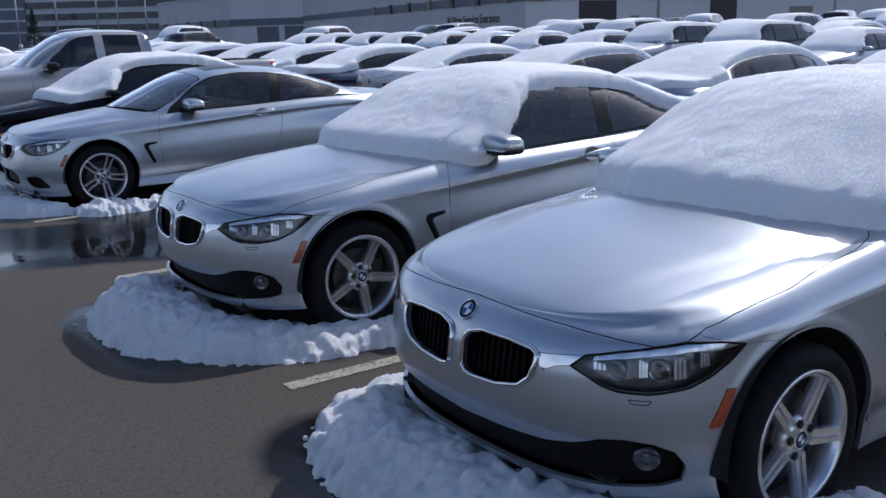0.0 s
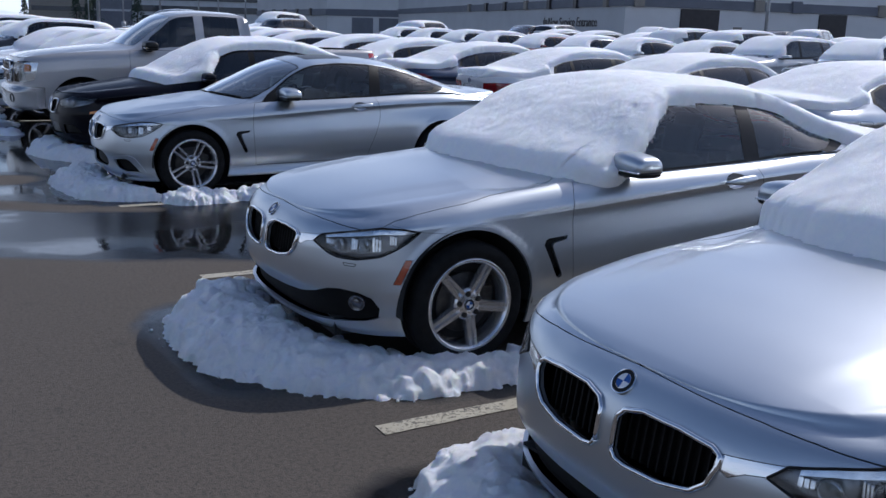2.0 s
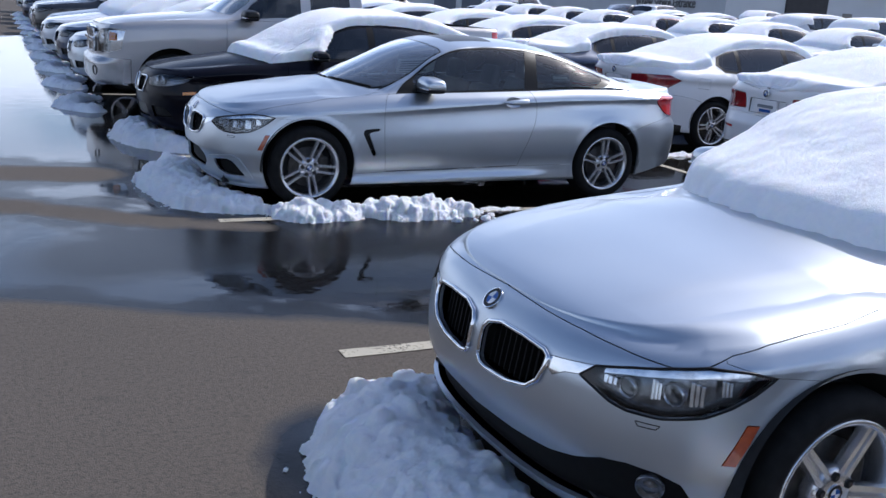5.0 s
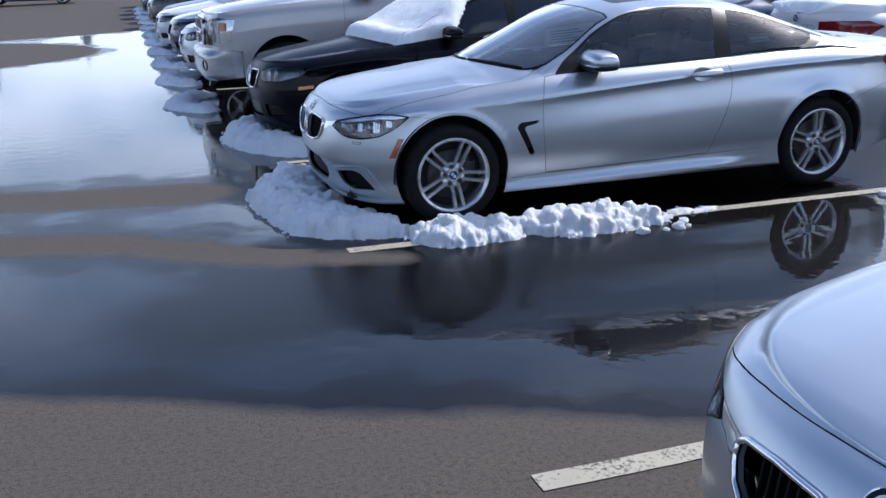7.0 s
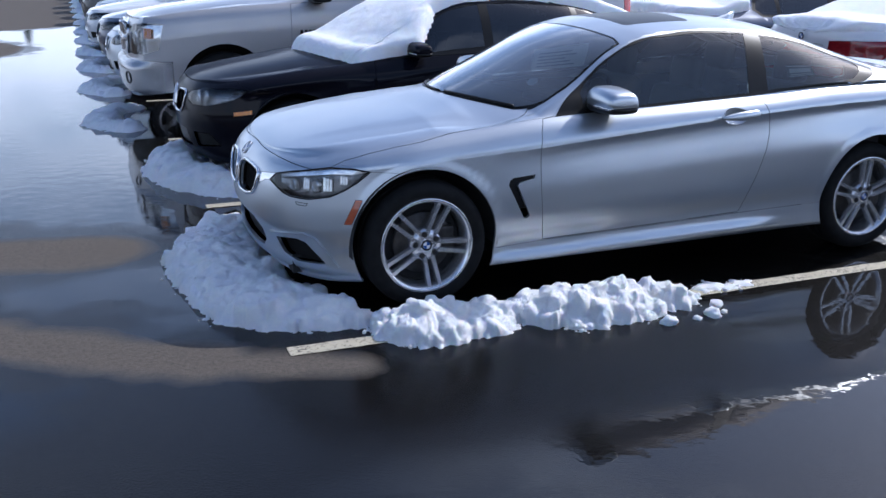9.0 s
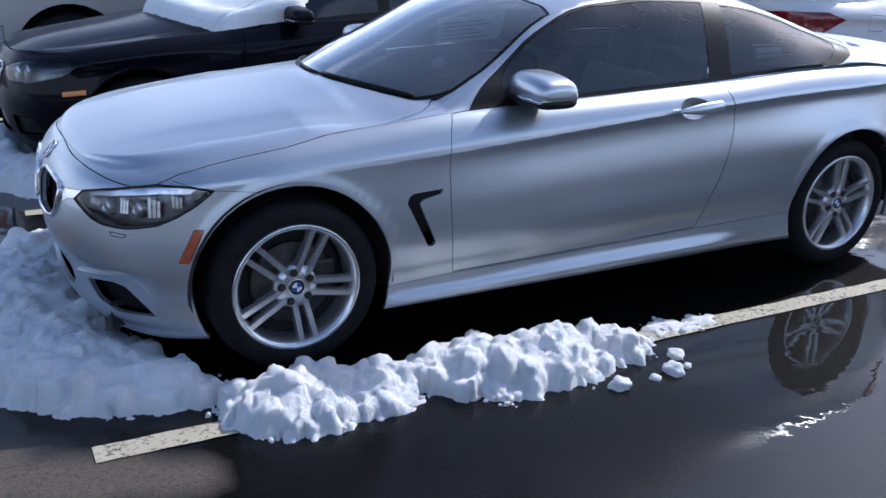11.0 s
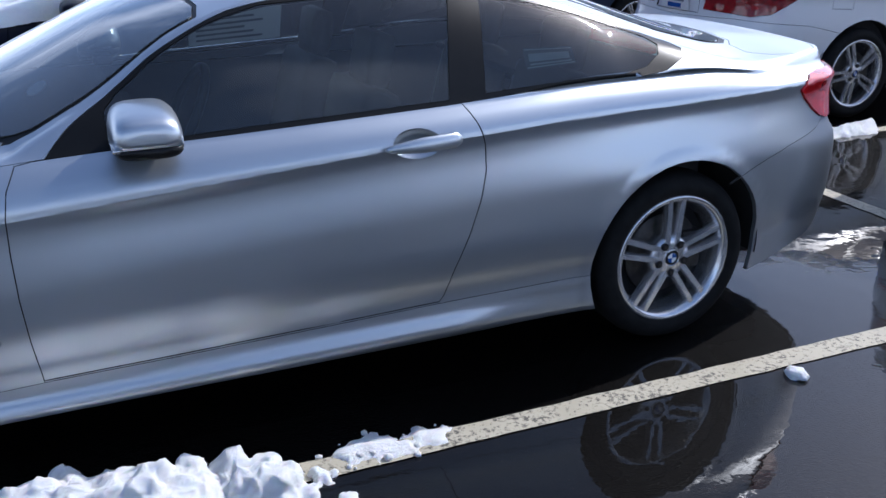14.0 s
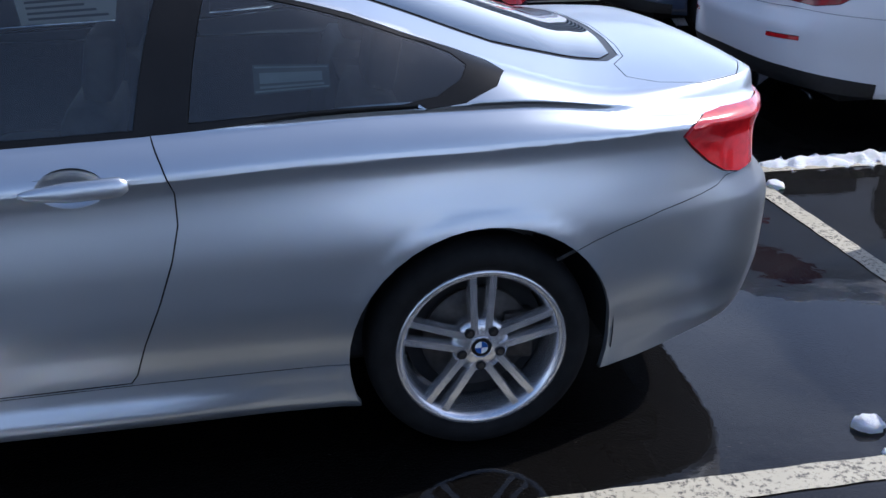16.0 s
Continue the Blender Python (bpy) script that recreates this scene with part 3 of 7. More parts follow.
def roundel(parent, m, r, name="badge"):
    """A round badge of plain coloured quarters in a dark ring, facing -y before m turns it."""
    verts, faces, picks = [(0, -0.0015, 0)], [], []
    n = 32
    rings = [(r * 0.58, -0.0014), (r * 0.6, -0.001), (r * 0.9, -0.001), (r * 0.93, -0.0018), (r, -0.0012), (r, 0.004)]
    for rr, y in rings:
        verts += [(rr * math.cos(2 * math.pi * i / n), y, rr * math.sin(2 * math.pi * i / n)) for i in range(n)]
    for i in range(n):
        j = (i + 1) % n
        faces.append((0, 1 + j, 1 + i)); picks.append(0 if (i * 4 // n) % 2 else 1)
        for k in range(len(rings) - 1):
            faces.append((1 + k * n + i, 1 + k * n + j, 1 + (k + 1) * n + j, 1 + (k + 1) * n + i))
            picks.append((3, 2, 3, 3, 3)[k])
    ob = mesh_part(name, [m @ Vector(v) for v in verts], faces, None, parent, "round blue and white badge", False, [WHITE, BLUE, TRIM, CHROME], picks)
    return ob


# ---- assembling a car ----
def assemble(body, car, regions, rest, paint, step, rows):
    """Cut the body map into panels. regions: (name, polygon, material or None for a hole, both in one mesh, gap, lift, depth, label)."""
    verts, faces = cut_map(body, step, rows, [r[1] for r in regions])
    mid = np.array([verts[f].mean(0) for f in faces])
    owner = np.full(len(faces), -1)
    for k in range(len(regions) - 1, -1, -1):
        owner[inside(regions[k][1], mid[:, 0], mid[:, 1])] = k
    made = {}
    names = {}
    for k, r in enumerate(regions):
        names.setdefault((r[0], r[3]), []).append(k)
    for (name, whole), ks in names.items():
        r = regions[ks[0]]
        if r[2] is None:
            continue
        fs = [faces[i] for i in np.where(np.isin(owner, ks))[0]]
        if not fs:
            continue
        _, _, mat, _, gap, lift, depth, label = r
        v, f = panel_mesh(body, verts, fs, gap, depth, lift, whole)
        if whole:
            made[name] = [mesh_part(name, v, f, mat, car, label)]
        else:
            made[name] = [mesh_part(name, *far_side(v, f), mat, car, label), mesh_part(name, v, f, mat, car, label)]
    fs = [faces[i] for i in np.where(owner < 0)[0]]
    v, f = panel_mesh(body, verts, fs, 0.0015, 0.02, 0.0, True)
    made[rest] = [mesh_part(rest, v, f, paint, car)]
    return made


def rim_tube(body, poly, radius, lift, name, mat, car, label="", closed=True, parent=None):
    """A thin bead along a polygon on the body, one on each flank."""
    pts = []
    loop = poly + poly[:1] if closed else poly
    for (a0, w0), (a1, w1) in zip(loop, loop[1:]):
        for t in np.linspace(0, 1, 5)[:-1]:
            pts.append((a0 + (a1 - a0) * t, w0 + (w1 - w0) * t))
    if closed:
        pts.append(pts[0])
    a, w = np.array(pts).T
    p = body.place(a, w) + body.normal(a, w) * lift
    v, f = tube([tuple(q) for q in p], radius, 6)
    v = [tuple(q) for q in v]
    return [mesh_part(name, *far_side(v, f), mat, parent or car, label), mesh_part(name, v, f, mat, parent or car, label)]


def on_body(body, a, w, lift=0.0):
    """A matrix at a place of the body (flank y > 0), whose -y looks outwards and whose z stays upright."""
    p = Vector(body.place(np.array([a]), np.array([w]))[0])
    n = Vector(body.normal(np.array([a]), np.array([w]))[0])
    up = (Vector((0, 0, 1)) - n * n.z).normalized()
    xa = (-n).cross(up).normalized()
    m = Matrix((xa, -n, up)).transposed().to_4x4()
    m.translation = p + n * lift
    return m


FLIP = Matrix.Diagonal((1, -1, 1, 1))


def side_pair(body, a, w, lift, maker):
    """Call maker with a matrix on each flank."""
    m = on_body(body, a, w, lift)
    n = FLIP @ m @ Matrix.Diagonal((-1, 1, 1, 1))
    maker(m)
    maker(n)


def wheel_wells(car, xs, z, r, y0=0.52, y1=0.875):
    for x in xs:
        for s in (-1, 1):
            verts, faces = [], []
            n = 28
            for i in range(n + 1):
                t = math.pi * (-0.04 + 1.08 * i / n)
                for y in (y0, y1):
                    verts.append((x + r * math.cos(t), s * y, z + r * math.sin(t)))
            c = len(verts)
            verts.append((x, s * y0, z))
            for i in range(n):
                faces.append((2 * i, 2 * i + 1, 2 * i + 3, 2 * i + 2))
                faces.append((2 * i, 2 * i + 2, c))
            mesh_part("wheel_well", verts, faces, LINER, car)


def cabin(car, x0, x1, half, floor, waist, dash_x, seats, wheel_y, roof, rows2=True):
    """What shows through the glass: tub, dashboard, seats and steering wheel."""
    bm = bmesh.new()
    box(bm, (x0, -half, floor - 0.03), (x1, half, floor))
    for s in (-1, 1):
        box(bm, (x0, s * half - 0.02, floor), (x1, s * half + 0.02, waist - 0.03))
    box(bm, (x0 - 0.03, -half, floor), (x0, half, waist - 0.05))
    box(bm, (x1, -half, floor), (x1 + 0.03, half, waist - 0.02))
    part("cabin_tub", bm, CABIN, car)
    bm = bmesh.new()
    box(bm, (dash_x - 0.42, -half + 0.03, waist - 0.32), (dash_x, half - 0.03, waist - 0.005), 0.05)
    box(bm, (dash_x - 0.16, wheel_y - 0.2, waist - 0.05), (dash_x + 0.03, wheel_y + 0.2, waist + 0.045), 0.035)
    part("dashboard", bm, CABIN, car, smooth=False)
    v, f = lathe([(0.18 + 0.016 * math.cos(t), 0.016 * math.sin(t)) for t in np.linspace(0, 2 * math.pi, 9)[:-1]], 36, "z", True)
    m = pose(dash_x + 0.17, wheel_y, waist - 0.03, 0, -62, 0)
    mesh_part("steering_wheel", [m @ Vector(p) for p in v], f, TRIM, car)
    for x in seats:
        for y in (-0.36, 0.36):
            bm = bmesh.new()
            box(bm, (x - 0.30, y - 0.25, floor + 0.1), (x + 0.22, y + 0.25, floor + 0.3), 0.06)
            box(bm, (x + 0.14, y - 0.24, floor + 0.24), (x + 0.28, y + 0.24, waist + 0.05), 0.06, pose(0, 0, 0, 0, 14, 0))
            box(bm, (x + 0.24, y - 0.13, waist + 0.03), (x + 0.33, y + 0.13, min(waist + 0.22, roof - 0.12)), 0.04, pose(0, 0, 0, 0, 10, 0))
            part("seat", bm, SEAT, car, smooth=True)


def mirror_shell(car, m, paint, lite=False):
    """A door mirror: painted cap, dark lower shell and foot, face glass."""
    unit = new("door_mirror")
    unit.parent = car
    # sections from the foot outwards: how deep the housing is there, and how high
    shell = [(-0.118, 0.45, 0.40), (-0.113, 0.66, 0.66), (-0.100, 0.82, 0.86), (-0.075, 0.94, 0.98), (-0.03, 1.0, 1.0), (0.02, 1.0, 0.97), (0.06, 0.98, 0.91), (0.09, 0.95, 0.83), (0.108, 0.88, 0.74), (0.117, 0.74, 0.6), (0.1195, 0.5, 0.4)]

    def housing(height, base, span):
        b = bmesh.new()
        rows = []
        for y, deep, tall in shell:
            rows.append([b.verts.new((-0.078 * deep * math.copysign(abs(math.cos(t)) ** 0.55, math.cos(t)), y, base + height * tall * abs(math.sin(t)) ** 0.6)) for t in np.linspace(0, math.pi, span)])
        for p, q in zip(rows, rows[1:]):
            for i in range(span - 1):
                b.faces.new((p[i], p[i + 1], q[i + 1], q[i]))
            b.faces.new((p[-1], p[0], q[0], q[-1]))
        b.faces.new(rows[0]); b.faces.new(rows[-1])
        bmesh.ops.recalc_face_normals(b, faces=b.faces)
        return b
    bm = housing(0.075, 0.003, 15)
    lower = housing(-0.034, 0.001, 11)
    part("mirror_cap", bm, paint, unit, smooth=True)
    if lite:
        lower.free()
        unit.matrix_basis = m
        return unit
    part("mirror_base", lower, TRIM, unit, smooth=True)
    bm = bmesh.new()
    box(bm, (-0.03, -0.20, -0.045), (0.035, -0.05, -0.012), 0.012)
    part("mirror_foot", bm, TRIM, unit)
    bm = bmesh.new()
    box(bm, (0.055, -0.09, -0.02), (0.062, 0.085, 0.05), 0.003)
    part("mirror_glass", bm, CHROME, unit)
    bm = bmesh.new()
    box(bm, (-0.079, -0.02, -0.004), (-0.04, 0.112, 0.0035), 0.0015)
    part("turn_strip", bm, LAMP_SILVER, unit)
    unit.matrix_basis = m
    return unit


def door_handle(parent, m, paint, length=0.245, lite=False, rear=0):
    """A bar grip. rear: which way along x its thick end with the lock lies, where it stands over a dished cup."""
    bm = bmesh.new()
    n = 14
    rings = []
    for i in range(n + 1):
        t = i / n
        x = (t - 0.5) * length * (rear or 1)
        out = 0.012 + 0.026 * math.sin(math.pi * min(1, max(0, 0.1 + 0.8 * t))) ** 0.6
        h = (0.006 + 0.018 * min(1, t * 2.2) ** 0.6) * (1 - max(0, t - 0.93) * 7)
        rings.append([bm.verts.new((x, -out + 0.011 * math.cos(q), h * math.sin(q) + 0.012 * (t - 0.5))) for q in np.linspace(0, 2 * math.pi, 13)[:-1]])
    for p, q in zip(rings, rings[1:]):
        for k in range(12):
            bm.faces.new((p[k], p[(k + 1) % 12], q[(k + 1) % 12], q[k]))
    bm.faces.new(rings[0]); bm.faces.new(rings[-1])
    bmesh.ops.recalc_face_normals(bm, faces=bm.faces)
    bmesh.ops.transform(bm, matrix=m, verts=bm.verts)
    ob = part("door_handle", bm, paint, parent, smooth=True)
    if lite:
        return ob
    if not rear:
        bm = bmesh.new()
        bmesh.ops.create_uvsphere(bm, u_segments=24, v_segments=10, radius=1, matrix=m @ Matrix.Translation((0.005, 0.0005, 0)) @ Matrix.Diagonal((0.07, 0.004, 0.042, 1)))
        part("handle_cup", bm, paint, ob, smooth=True)
        return ob
    # the dish behind the grip, sunk through the door's skin
    verts, faces = [], []
    for sx, deep in ((1.06, 0.004), (1.0, 0.0045), (0.86, 0.014), (0.62, 0.021), (0.3, 0.025), (0.02, 0.026)):
        verts += [m @ Vector((-0.012 * rear + 0.078 * sx * math.cos(t), deep, 0.043 * sx * math.sin(t))) for t in np.linspace(0, 2 * math.pi, 25)[:-1]]
    for r in range(5):
        for i in range(24):
            faces.append((24 * r + i, 24 * r + (i + 1) % 24, 24 * r + 24 + (i + 1) % 24, 24 * r + 24 + i))
    mesh_part("handle_cup", verts, faces, paint, ob)
    v, f = lathe([(0.0001, -0.003), (0.009, -0.003), (0.012, -0.0015), (0.013, 0.004)], 20)
    at = m @ Matrix.Translation((0.098 * rear, -0.033, 0.006))
    mesh_part("lock_cylinder", [at @ Vector(p) for p in v], f, ALLOY, ob, "small round key lock")
    at = m @ Matrix.Translation((0.098 * rear, -0.0365, 0.006))
    mesh_part("keyhole", [at @ Vector((x, 0, z)) for x, z in ((-0.0015, -0.005), (0.0015, -0.005), (0.0015, 0.005), (-0.0015, 0.005))], [(0, 1, 2, 3)], LINER, ob, smooth=False)
    return ob


COUPE_FORM = dict(
    outline=[(-0.775, 0), (-0.768, 0.2), (-0.745, 0.38), (-0.69, 0.55), (-0.60, 0.68), (-0.47, 0.785), (-0.3, 0.85), (0, 0.885), (0.5, 0.892), (1.4, 0.902), (2.3, 0.91),
             (2.81, 0.9125), (3.1, 0.893), (3.35, 0.853), (3.55, 0.79), (3.70, 0.70), (3.80, 0.55), (3.845, 0.34), (3.862, 0)],
    sill=[(-0.78, 0.19), (-0.45, 0.185), (0.4, 0.19), (2.45, 0.195), (3.2, 0.225), (3.5, 0.27), (3.8, 0.29)],
    belt=[(-0.775, 0.755), (-0.6, 0.765), (-0.45, 0.785), (-0.3, 0.805), (0, 0.845), (0.4, 0.885), (0.75, 0.915), (1.4, 0.94), (2.0, 0.965), (2.5, 0.994), (2.9, 0.998), (3.3, 0.962), (3.6, 0.945), (3.8, 0.938)],
    side=[(0.20, 0.04), (0.23, 0.008), (0.26, 0.0), (0.33, 0.022), (0.375, 0.026), (0.40, 0.025), (0.48, 0.012), (0.6, 0.002), (0.72, 0.004), (0.82, 0.010), (0.92, 0.016), (1.0, 0.019),
          (1.15, 0.022), (1.5, 0.042), (1.8, 0.074), (2.0, 0.108)],
    crease=[(-0.7, 0.70), (0.2, 0.75), (0.6, 0.772), (1.0, 0.802), (1.4, 0.833), (1.8, 0.862), (2.4, 0.893), (3.3, 0.915), (3.8, 0.92)],
    front=[(0.185, 0.10), (0.215, 0.05), (0.26, 0.035), (0.33, 0.03), (0.42, 0.004), (0.5, 0.0), (0.6, 0.008), (0.66, 0.025), (0.71, 0.055), (0.74, 0.085), (0.76, 0.12)],
    rear=[(0.26, 0.10), (0.32, 0.03), (0.45, 0.0), (0.62, 0.0), (0.68, 0.015), (0.72, 0.058), (0.755, 0.09), (0.86, 0.098), (0.93, 0.08), (0.97, 0.085)],
    top=[(-0.68, 0.752), (-0.6, 0.79), (-0.45, 0.83), (-0.2, 0.875), (0.1, 0.92), (0.34, 0.967), (0.37, 0.972), (0.42, 0.998), (0.7, 1.13), (1.0, 1.262), (1.2, 1.325), (1.42, 1.365), (1.7, 1.377), (2.0, 1.366), (2.3, 1.332),
         (2.6, 1.26), (2.9, 1.165), (3.1, 1.102), (3.25, 1.060), (3.36, 1.042), (3.5, 1.034), (3.64, 1.026), (3.72, 1.012), (3.78, 0.967)],
    crown=[(-0.7, 0.0), (-0.5, 0.018), (0.0, 0.04), (0.4, 0.048), (0.9, 0.05), (1.5, 0.062), (2.2, 0.06), (2.6, 0.062), (2.9, 0.058), (3.3, 0.042), (3.78, 0.01)],
    rail=[(-0.7, 0.45), (-0.4, 0.60), (0.2, 0.68), (0.6, 0.715), (0.8, 0.70), (1.2, 0.62), (1.6, 0.575), (2.1, 0.57), (2.6, 0.60), (2.9, 0.65), (3.3, 0.68), (3.7, 0.6)],
    bend=[(0.1, 0.0), (0.45, 0.27), (0.85, 0.27), (1.2, 0.13), (1.5, 0.03), (1.8, 0.0), (2.3, -0.04), (2.9, -0.12), (3.15, -0.12), (3.5, 0.0)], groove=(0.011, 0.3, 1.1))
COUPE = Body(**COUPE_FORM)
# the sport version's front apron reaches lower
COUPE_SPORT = Body(**{**COUPE_FORM, "sill": [(-0.78, 0.165), (-0.45, 0.15), (-0.1, 0.165), (0.4, 0.185), (2.45, 0.195), (3.2, 0.225), (3.5, 0.27), (3.8, 0.29)]})
for form in (COUPE, COUPE_SPORT):
    form.dome = (0.005, -0.62, 0.36, 0.40, 0.60)
    form.blade = (1.9, 2.3) if form is COUPE_SPORT else (-9, -8)

ROWS_FINE = sorted(set(np.round(np.r_[np.linspace(0, 0.16, 6), np.linspace(0.16, 0.6, 10), np.linspace(0.6, 0.74, 6), np.linspace(0.74, 0.93, 30), np.linspace(0.93, 1, 5), np.linspace(1, 1.3, 18), np.linspace(1.3, 2, 15)], 4)))


def build_coupe(label, sport, wheel_style, wheel_turn):
    B = COUPE_SPORT if sport else COUPE
    car = new("coupe_car")
    tagged(car, label, "car")
    S, Nn, T, TP, G = B.side_poly, B.nose_poly, B.tail_poly, B.top_poly, B.glass_poly
    reg = []

    def add(name, poly, mat, whole=True, gap=0.0018, lift=0.0, depth=0.018, note=""):
        reg.append((name, poly, mat, whole, gap, lift, depth, note))

    for x in (0.0, 2.81):
        add("arch", circle_poly(B, x, 0.338, 0.372, 44), None)
    kid = [(0.035, 0.535), (0.034, 0.63), (0.055, 0.655), (0.12, 0.672), (0.25, 0.673), (0.355, 0.664), (0.38, 0.65), (0.38, 0.62), (0.362, 0.572), (0.32, 0.537), (0.22, 0.515), (0.09, 0.508), (0.05, 0.515)]
    kidney = B.on_nose(kid)
    add("kidney", kidney, None)
    lamp = B.on_nose([(0.50, 0.640), (0.55, 0.619), (0.60, 0.592), (0.64, 0.579), (0.71, 0.575)]) + B.on_side([(-0.53, 0.580), (-0.46, 0.594), (-0.395, 0.625), (-0.335, 0.663), (-0.272, 0.712), (-0.355, 0.727), (-0.45, 0.731)]) + B.on_nose([(0.70, 0.717), (0.62, 0.698), (0.535, 0.677)])
    add("headlight_lens", lamp, LENS, False, 0.003, 0.001, 0.012)
    add("grille_wing", B.on_nose([(0.383, 0.657), (0.535, 0.677), (0.50, 0.640), (0.45, 0.630), (0.41, 0.608), (0.383, 0.622)]), CHROME, False, 0.001)
    line = B.on_side([(-0.375, 0.762), (-0.27, 0.789), (-0.15, 0.811), (0.0, 0.832)])
    add("side_marker", S([(-0.352, 0.578), (-0.318, 0.578), (-0.372, 0.458), (-0.408, 0.458)]), AMBER, False, 0.001, 0.003, 0.01, "orange side marker reflector")
    if sport:
        openings = [Nn([(0, 0.41), (0.30, 0.41), (0.38, 0.36), (0.40, 0.30), (0.36, 0.265), (0, 0.26)]), B.on_nose([(0.515, 0.345), (0.60, 0.36), (0.655, 0.366), (0.685, 0.35), (0.745, 0.245), (0.63, 0.242), (0.56, 0.275), (0.53, 0.31)])]
        add("intake_surround", B.on_nose([(0.47, 0.372), (0.62, 0.394), (0.695, 0.405), (0.735, 0.382), (0.775, 0.235), (0.75, 0.235), (0.692, 0.36), (0.66, 0.373), (0.6, 0.368), (0.49, 0.35)]), SILVER, False, 0.0, 0.012, 0.02)
    else:
        openings = [B.on_nose([(0, 0.345), (0.25, 0.356), (0.42, 0.367), (0.52, 0.388), (0.60, 0.418), (0.66, 0.423), (0.72, 0.412), (0.76, 0.385), (0.772, 0.33), (0.76, 0.28), (0.72, 0.262), (0.6, 0.25), (0.4, 0.243), (0, 0.24)])]
    for o in openings:
        add("intake", o, None)
    vent = S([(0.437, 0.598), (0.447, 0.622), (0.465, 0.632), (0.585, 0.640), (0.578, 0.622), (0.50, 0.606), (0.488, 0.59), (0.556, 0.432), (0.545, 0.417), (0.525, 0.418)])
    add("vent", vent, None)
    door = S([(0.66, 0.905), (0.632, 0.85), (0.62, 0.78), (0.617, 0.68), (0.62, 0.55), (0.63, 0.42), (0.645, 0.288), (1.0, 0.296), (1.5, 0.31), (1.87, 0.322), (1.888, 0.345), (1.92, 0.44), (1.972, 0.56), (2.012, 0.67), (2.034, 0.76), (2.034, 0.84), (2.01, 0.91)])
    a0, a1 = B.at_edge(0.71), B.at_edge(1.985)
    door = [(float(a0), 1.0)] + door + [(float(a1), 1.0)]
    add("handle_hole", S([(1.80 + 0.078 * math.cos(t), 0.868 + 0.043 * math.sin(t)) for t in np.linspace(0, 2 * math.pi, 25)[:-1]]), None)
    add("door", door, SILVER, False, 0.0028)
    add("sill_panel", S([(0.3, 0.268), (0.4, 0.272), (0.65, 0.283), (1.0, 0.29), (1.5, 0.304), (1.9, 0.317), (2.45, 0.332), (2.6, 0.336), (2.6, 0.1), (0.3, 0.1)]), SILVER, False, 0.0012)
    tail = B.on_side([(3.37, 0.893), (3.395, 0.922), (3.44, 0.938), (3.51, 0.941)]) + [(float(a), float(B.low(a, z))) for a, z in [(B.at_tail(0.62), 0.936), (B.at_tail(0.40), 0.932), (B.at_tail(0.38), 0.87), (B.at_tail(0.52), 0.835)]] + B.on_side([(3.665, 0.765), (3.585, 0.757), (3.525, 0.772), (3.463, 0.809), (3.405, 0.857)])
    add("tail_light", tail, RED_LENS, False, 0.002, 0.008, 0.03, "glossy red tail light lens")
    fb = [(0.0, 0.0), (0.0, 1.0)] + [(float(B.at_x(-0.42)), 1.0)] + B.on_side([(-0.40, 0.745), (-0.272, 0.712), (-0.2, 0.706)]) + S([(-0.05, 0.69), (-0.05, 0.1)])
    add("front_bumper", fb, SILVER, True, 0.0012)
    L = B.length
    rb = S([(3.0, 0.1), (3.0, 0.60), (3.07, 0.628), (3.19, 0.667), (3.315, 0.698), (3.45, 0.722), (3.51, 0.735), (3.55, 0.756)]) + [(float(B.at_tail(0.5)), float(B.low(B.at_tail(0.5), 0.76))), (L, float(B.low(L, 0.75))), (L, 0.0)]
    add("rear_bumper", rb, SILVER, True, 0.0015)
    fender = S([(-0.5, 0.1), (-0.5, 0.6)]) + [(float(B.at_x(-0.42)), 1.0), (float(a0), 1.0)] + S([(0.66, 0.905), (0.632, 0.85), (0.62, 0.78), (0.617, 0.68), (0.62, 0.55), (0.63, 0.42), (0.645, 0.288), (0.65, 0.1)])
    add("front_fender", fender, SILVER, False, 0.0006)
    # the top
    ws = [(0.375 + 0.285 * (y / 0.7) ** 2, y) for y in (0, 0.15, 0.3, 0.45, 0.56, 0.61)] + [(0.632, 0.64), (0.67, 0.662)]
    ws += [(x, float(B.rail_y(x)) - 0.032) for x in (0.72, 0.85, 1.0, 1.12, 1.20)]
    ws += [(1.215 + 0.02 * (y - 0.55), y) for y in (0.52,)] + [(1.165 + 0.05 * (y / 0.55) ** 2, y) for y in (0.4, 0.25, 0.1, 0)]
    screen = TP(ws)
    add("windscreen", screen, GLASS, True, 0.002, 0.001, 0.008)
    add("screen_border", TP([(0.345 + 0.29 * (y / 0.7) ** 2, y) for y in (0, 0.15, 0.3, 0.45, 0.56, 0.62)] + [(0.61, 0.655), (0.655, 0.682)] + [(x, float(B.rail_y(x)) - 0.02) for x in (0.72, 0.85, 1.0, 1.12, 1.21)] + [(1.225, 0.52)] + [(1.178 + 0.05 * (y / 0.55) ** 2, y) for y in (0.4, 0.25, 0.1, 0)]), TRIM, True, 0.0, -0.003, 0.01)
    add("rear_window", TP([(3.34 - 0.06 * (y / 0.5) ** 2, y) for y in (0, 0.2, 0.4)] + [(3.25, 0.46), (3.1, 0.49)] + [(x, float(B.rail_y(x)) - 0.13) for x in (2.9, 2.7, 2.52)] + [(2.44, 0.42), (2.40, 0.25), (2.385, 0)]), DARK_GLASS, True, 0.002, 0.001, 0.01)
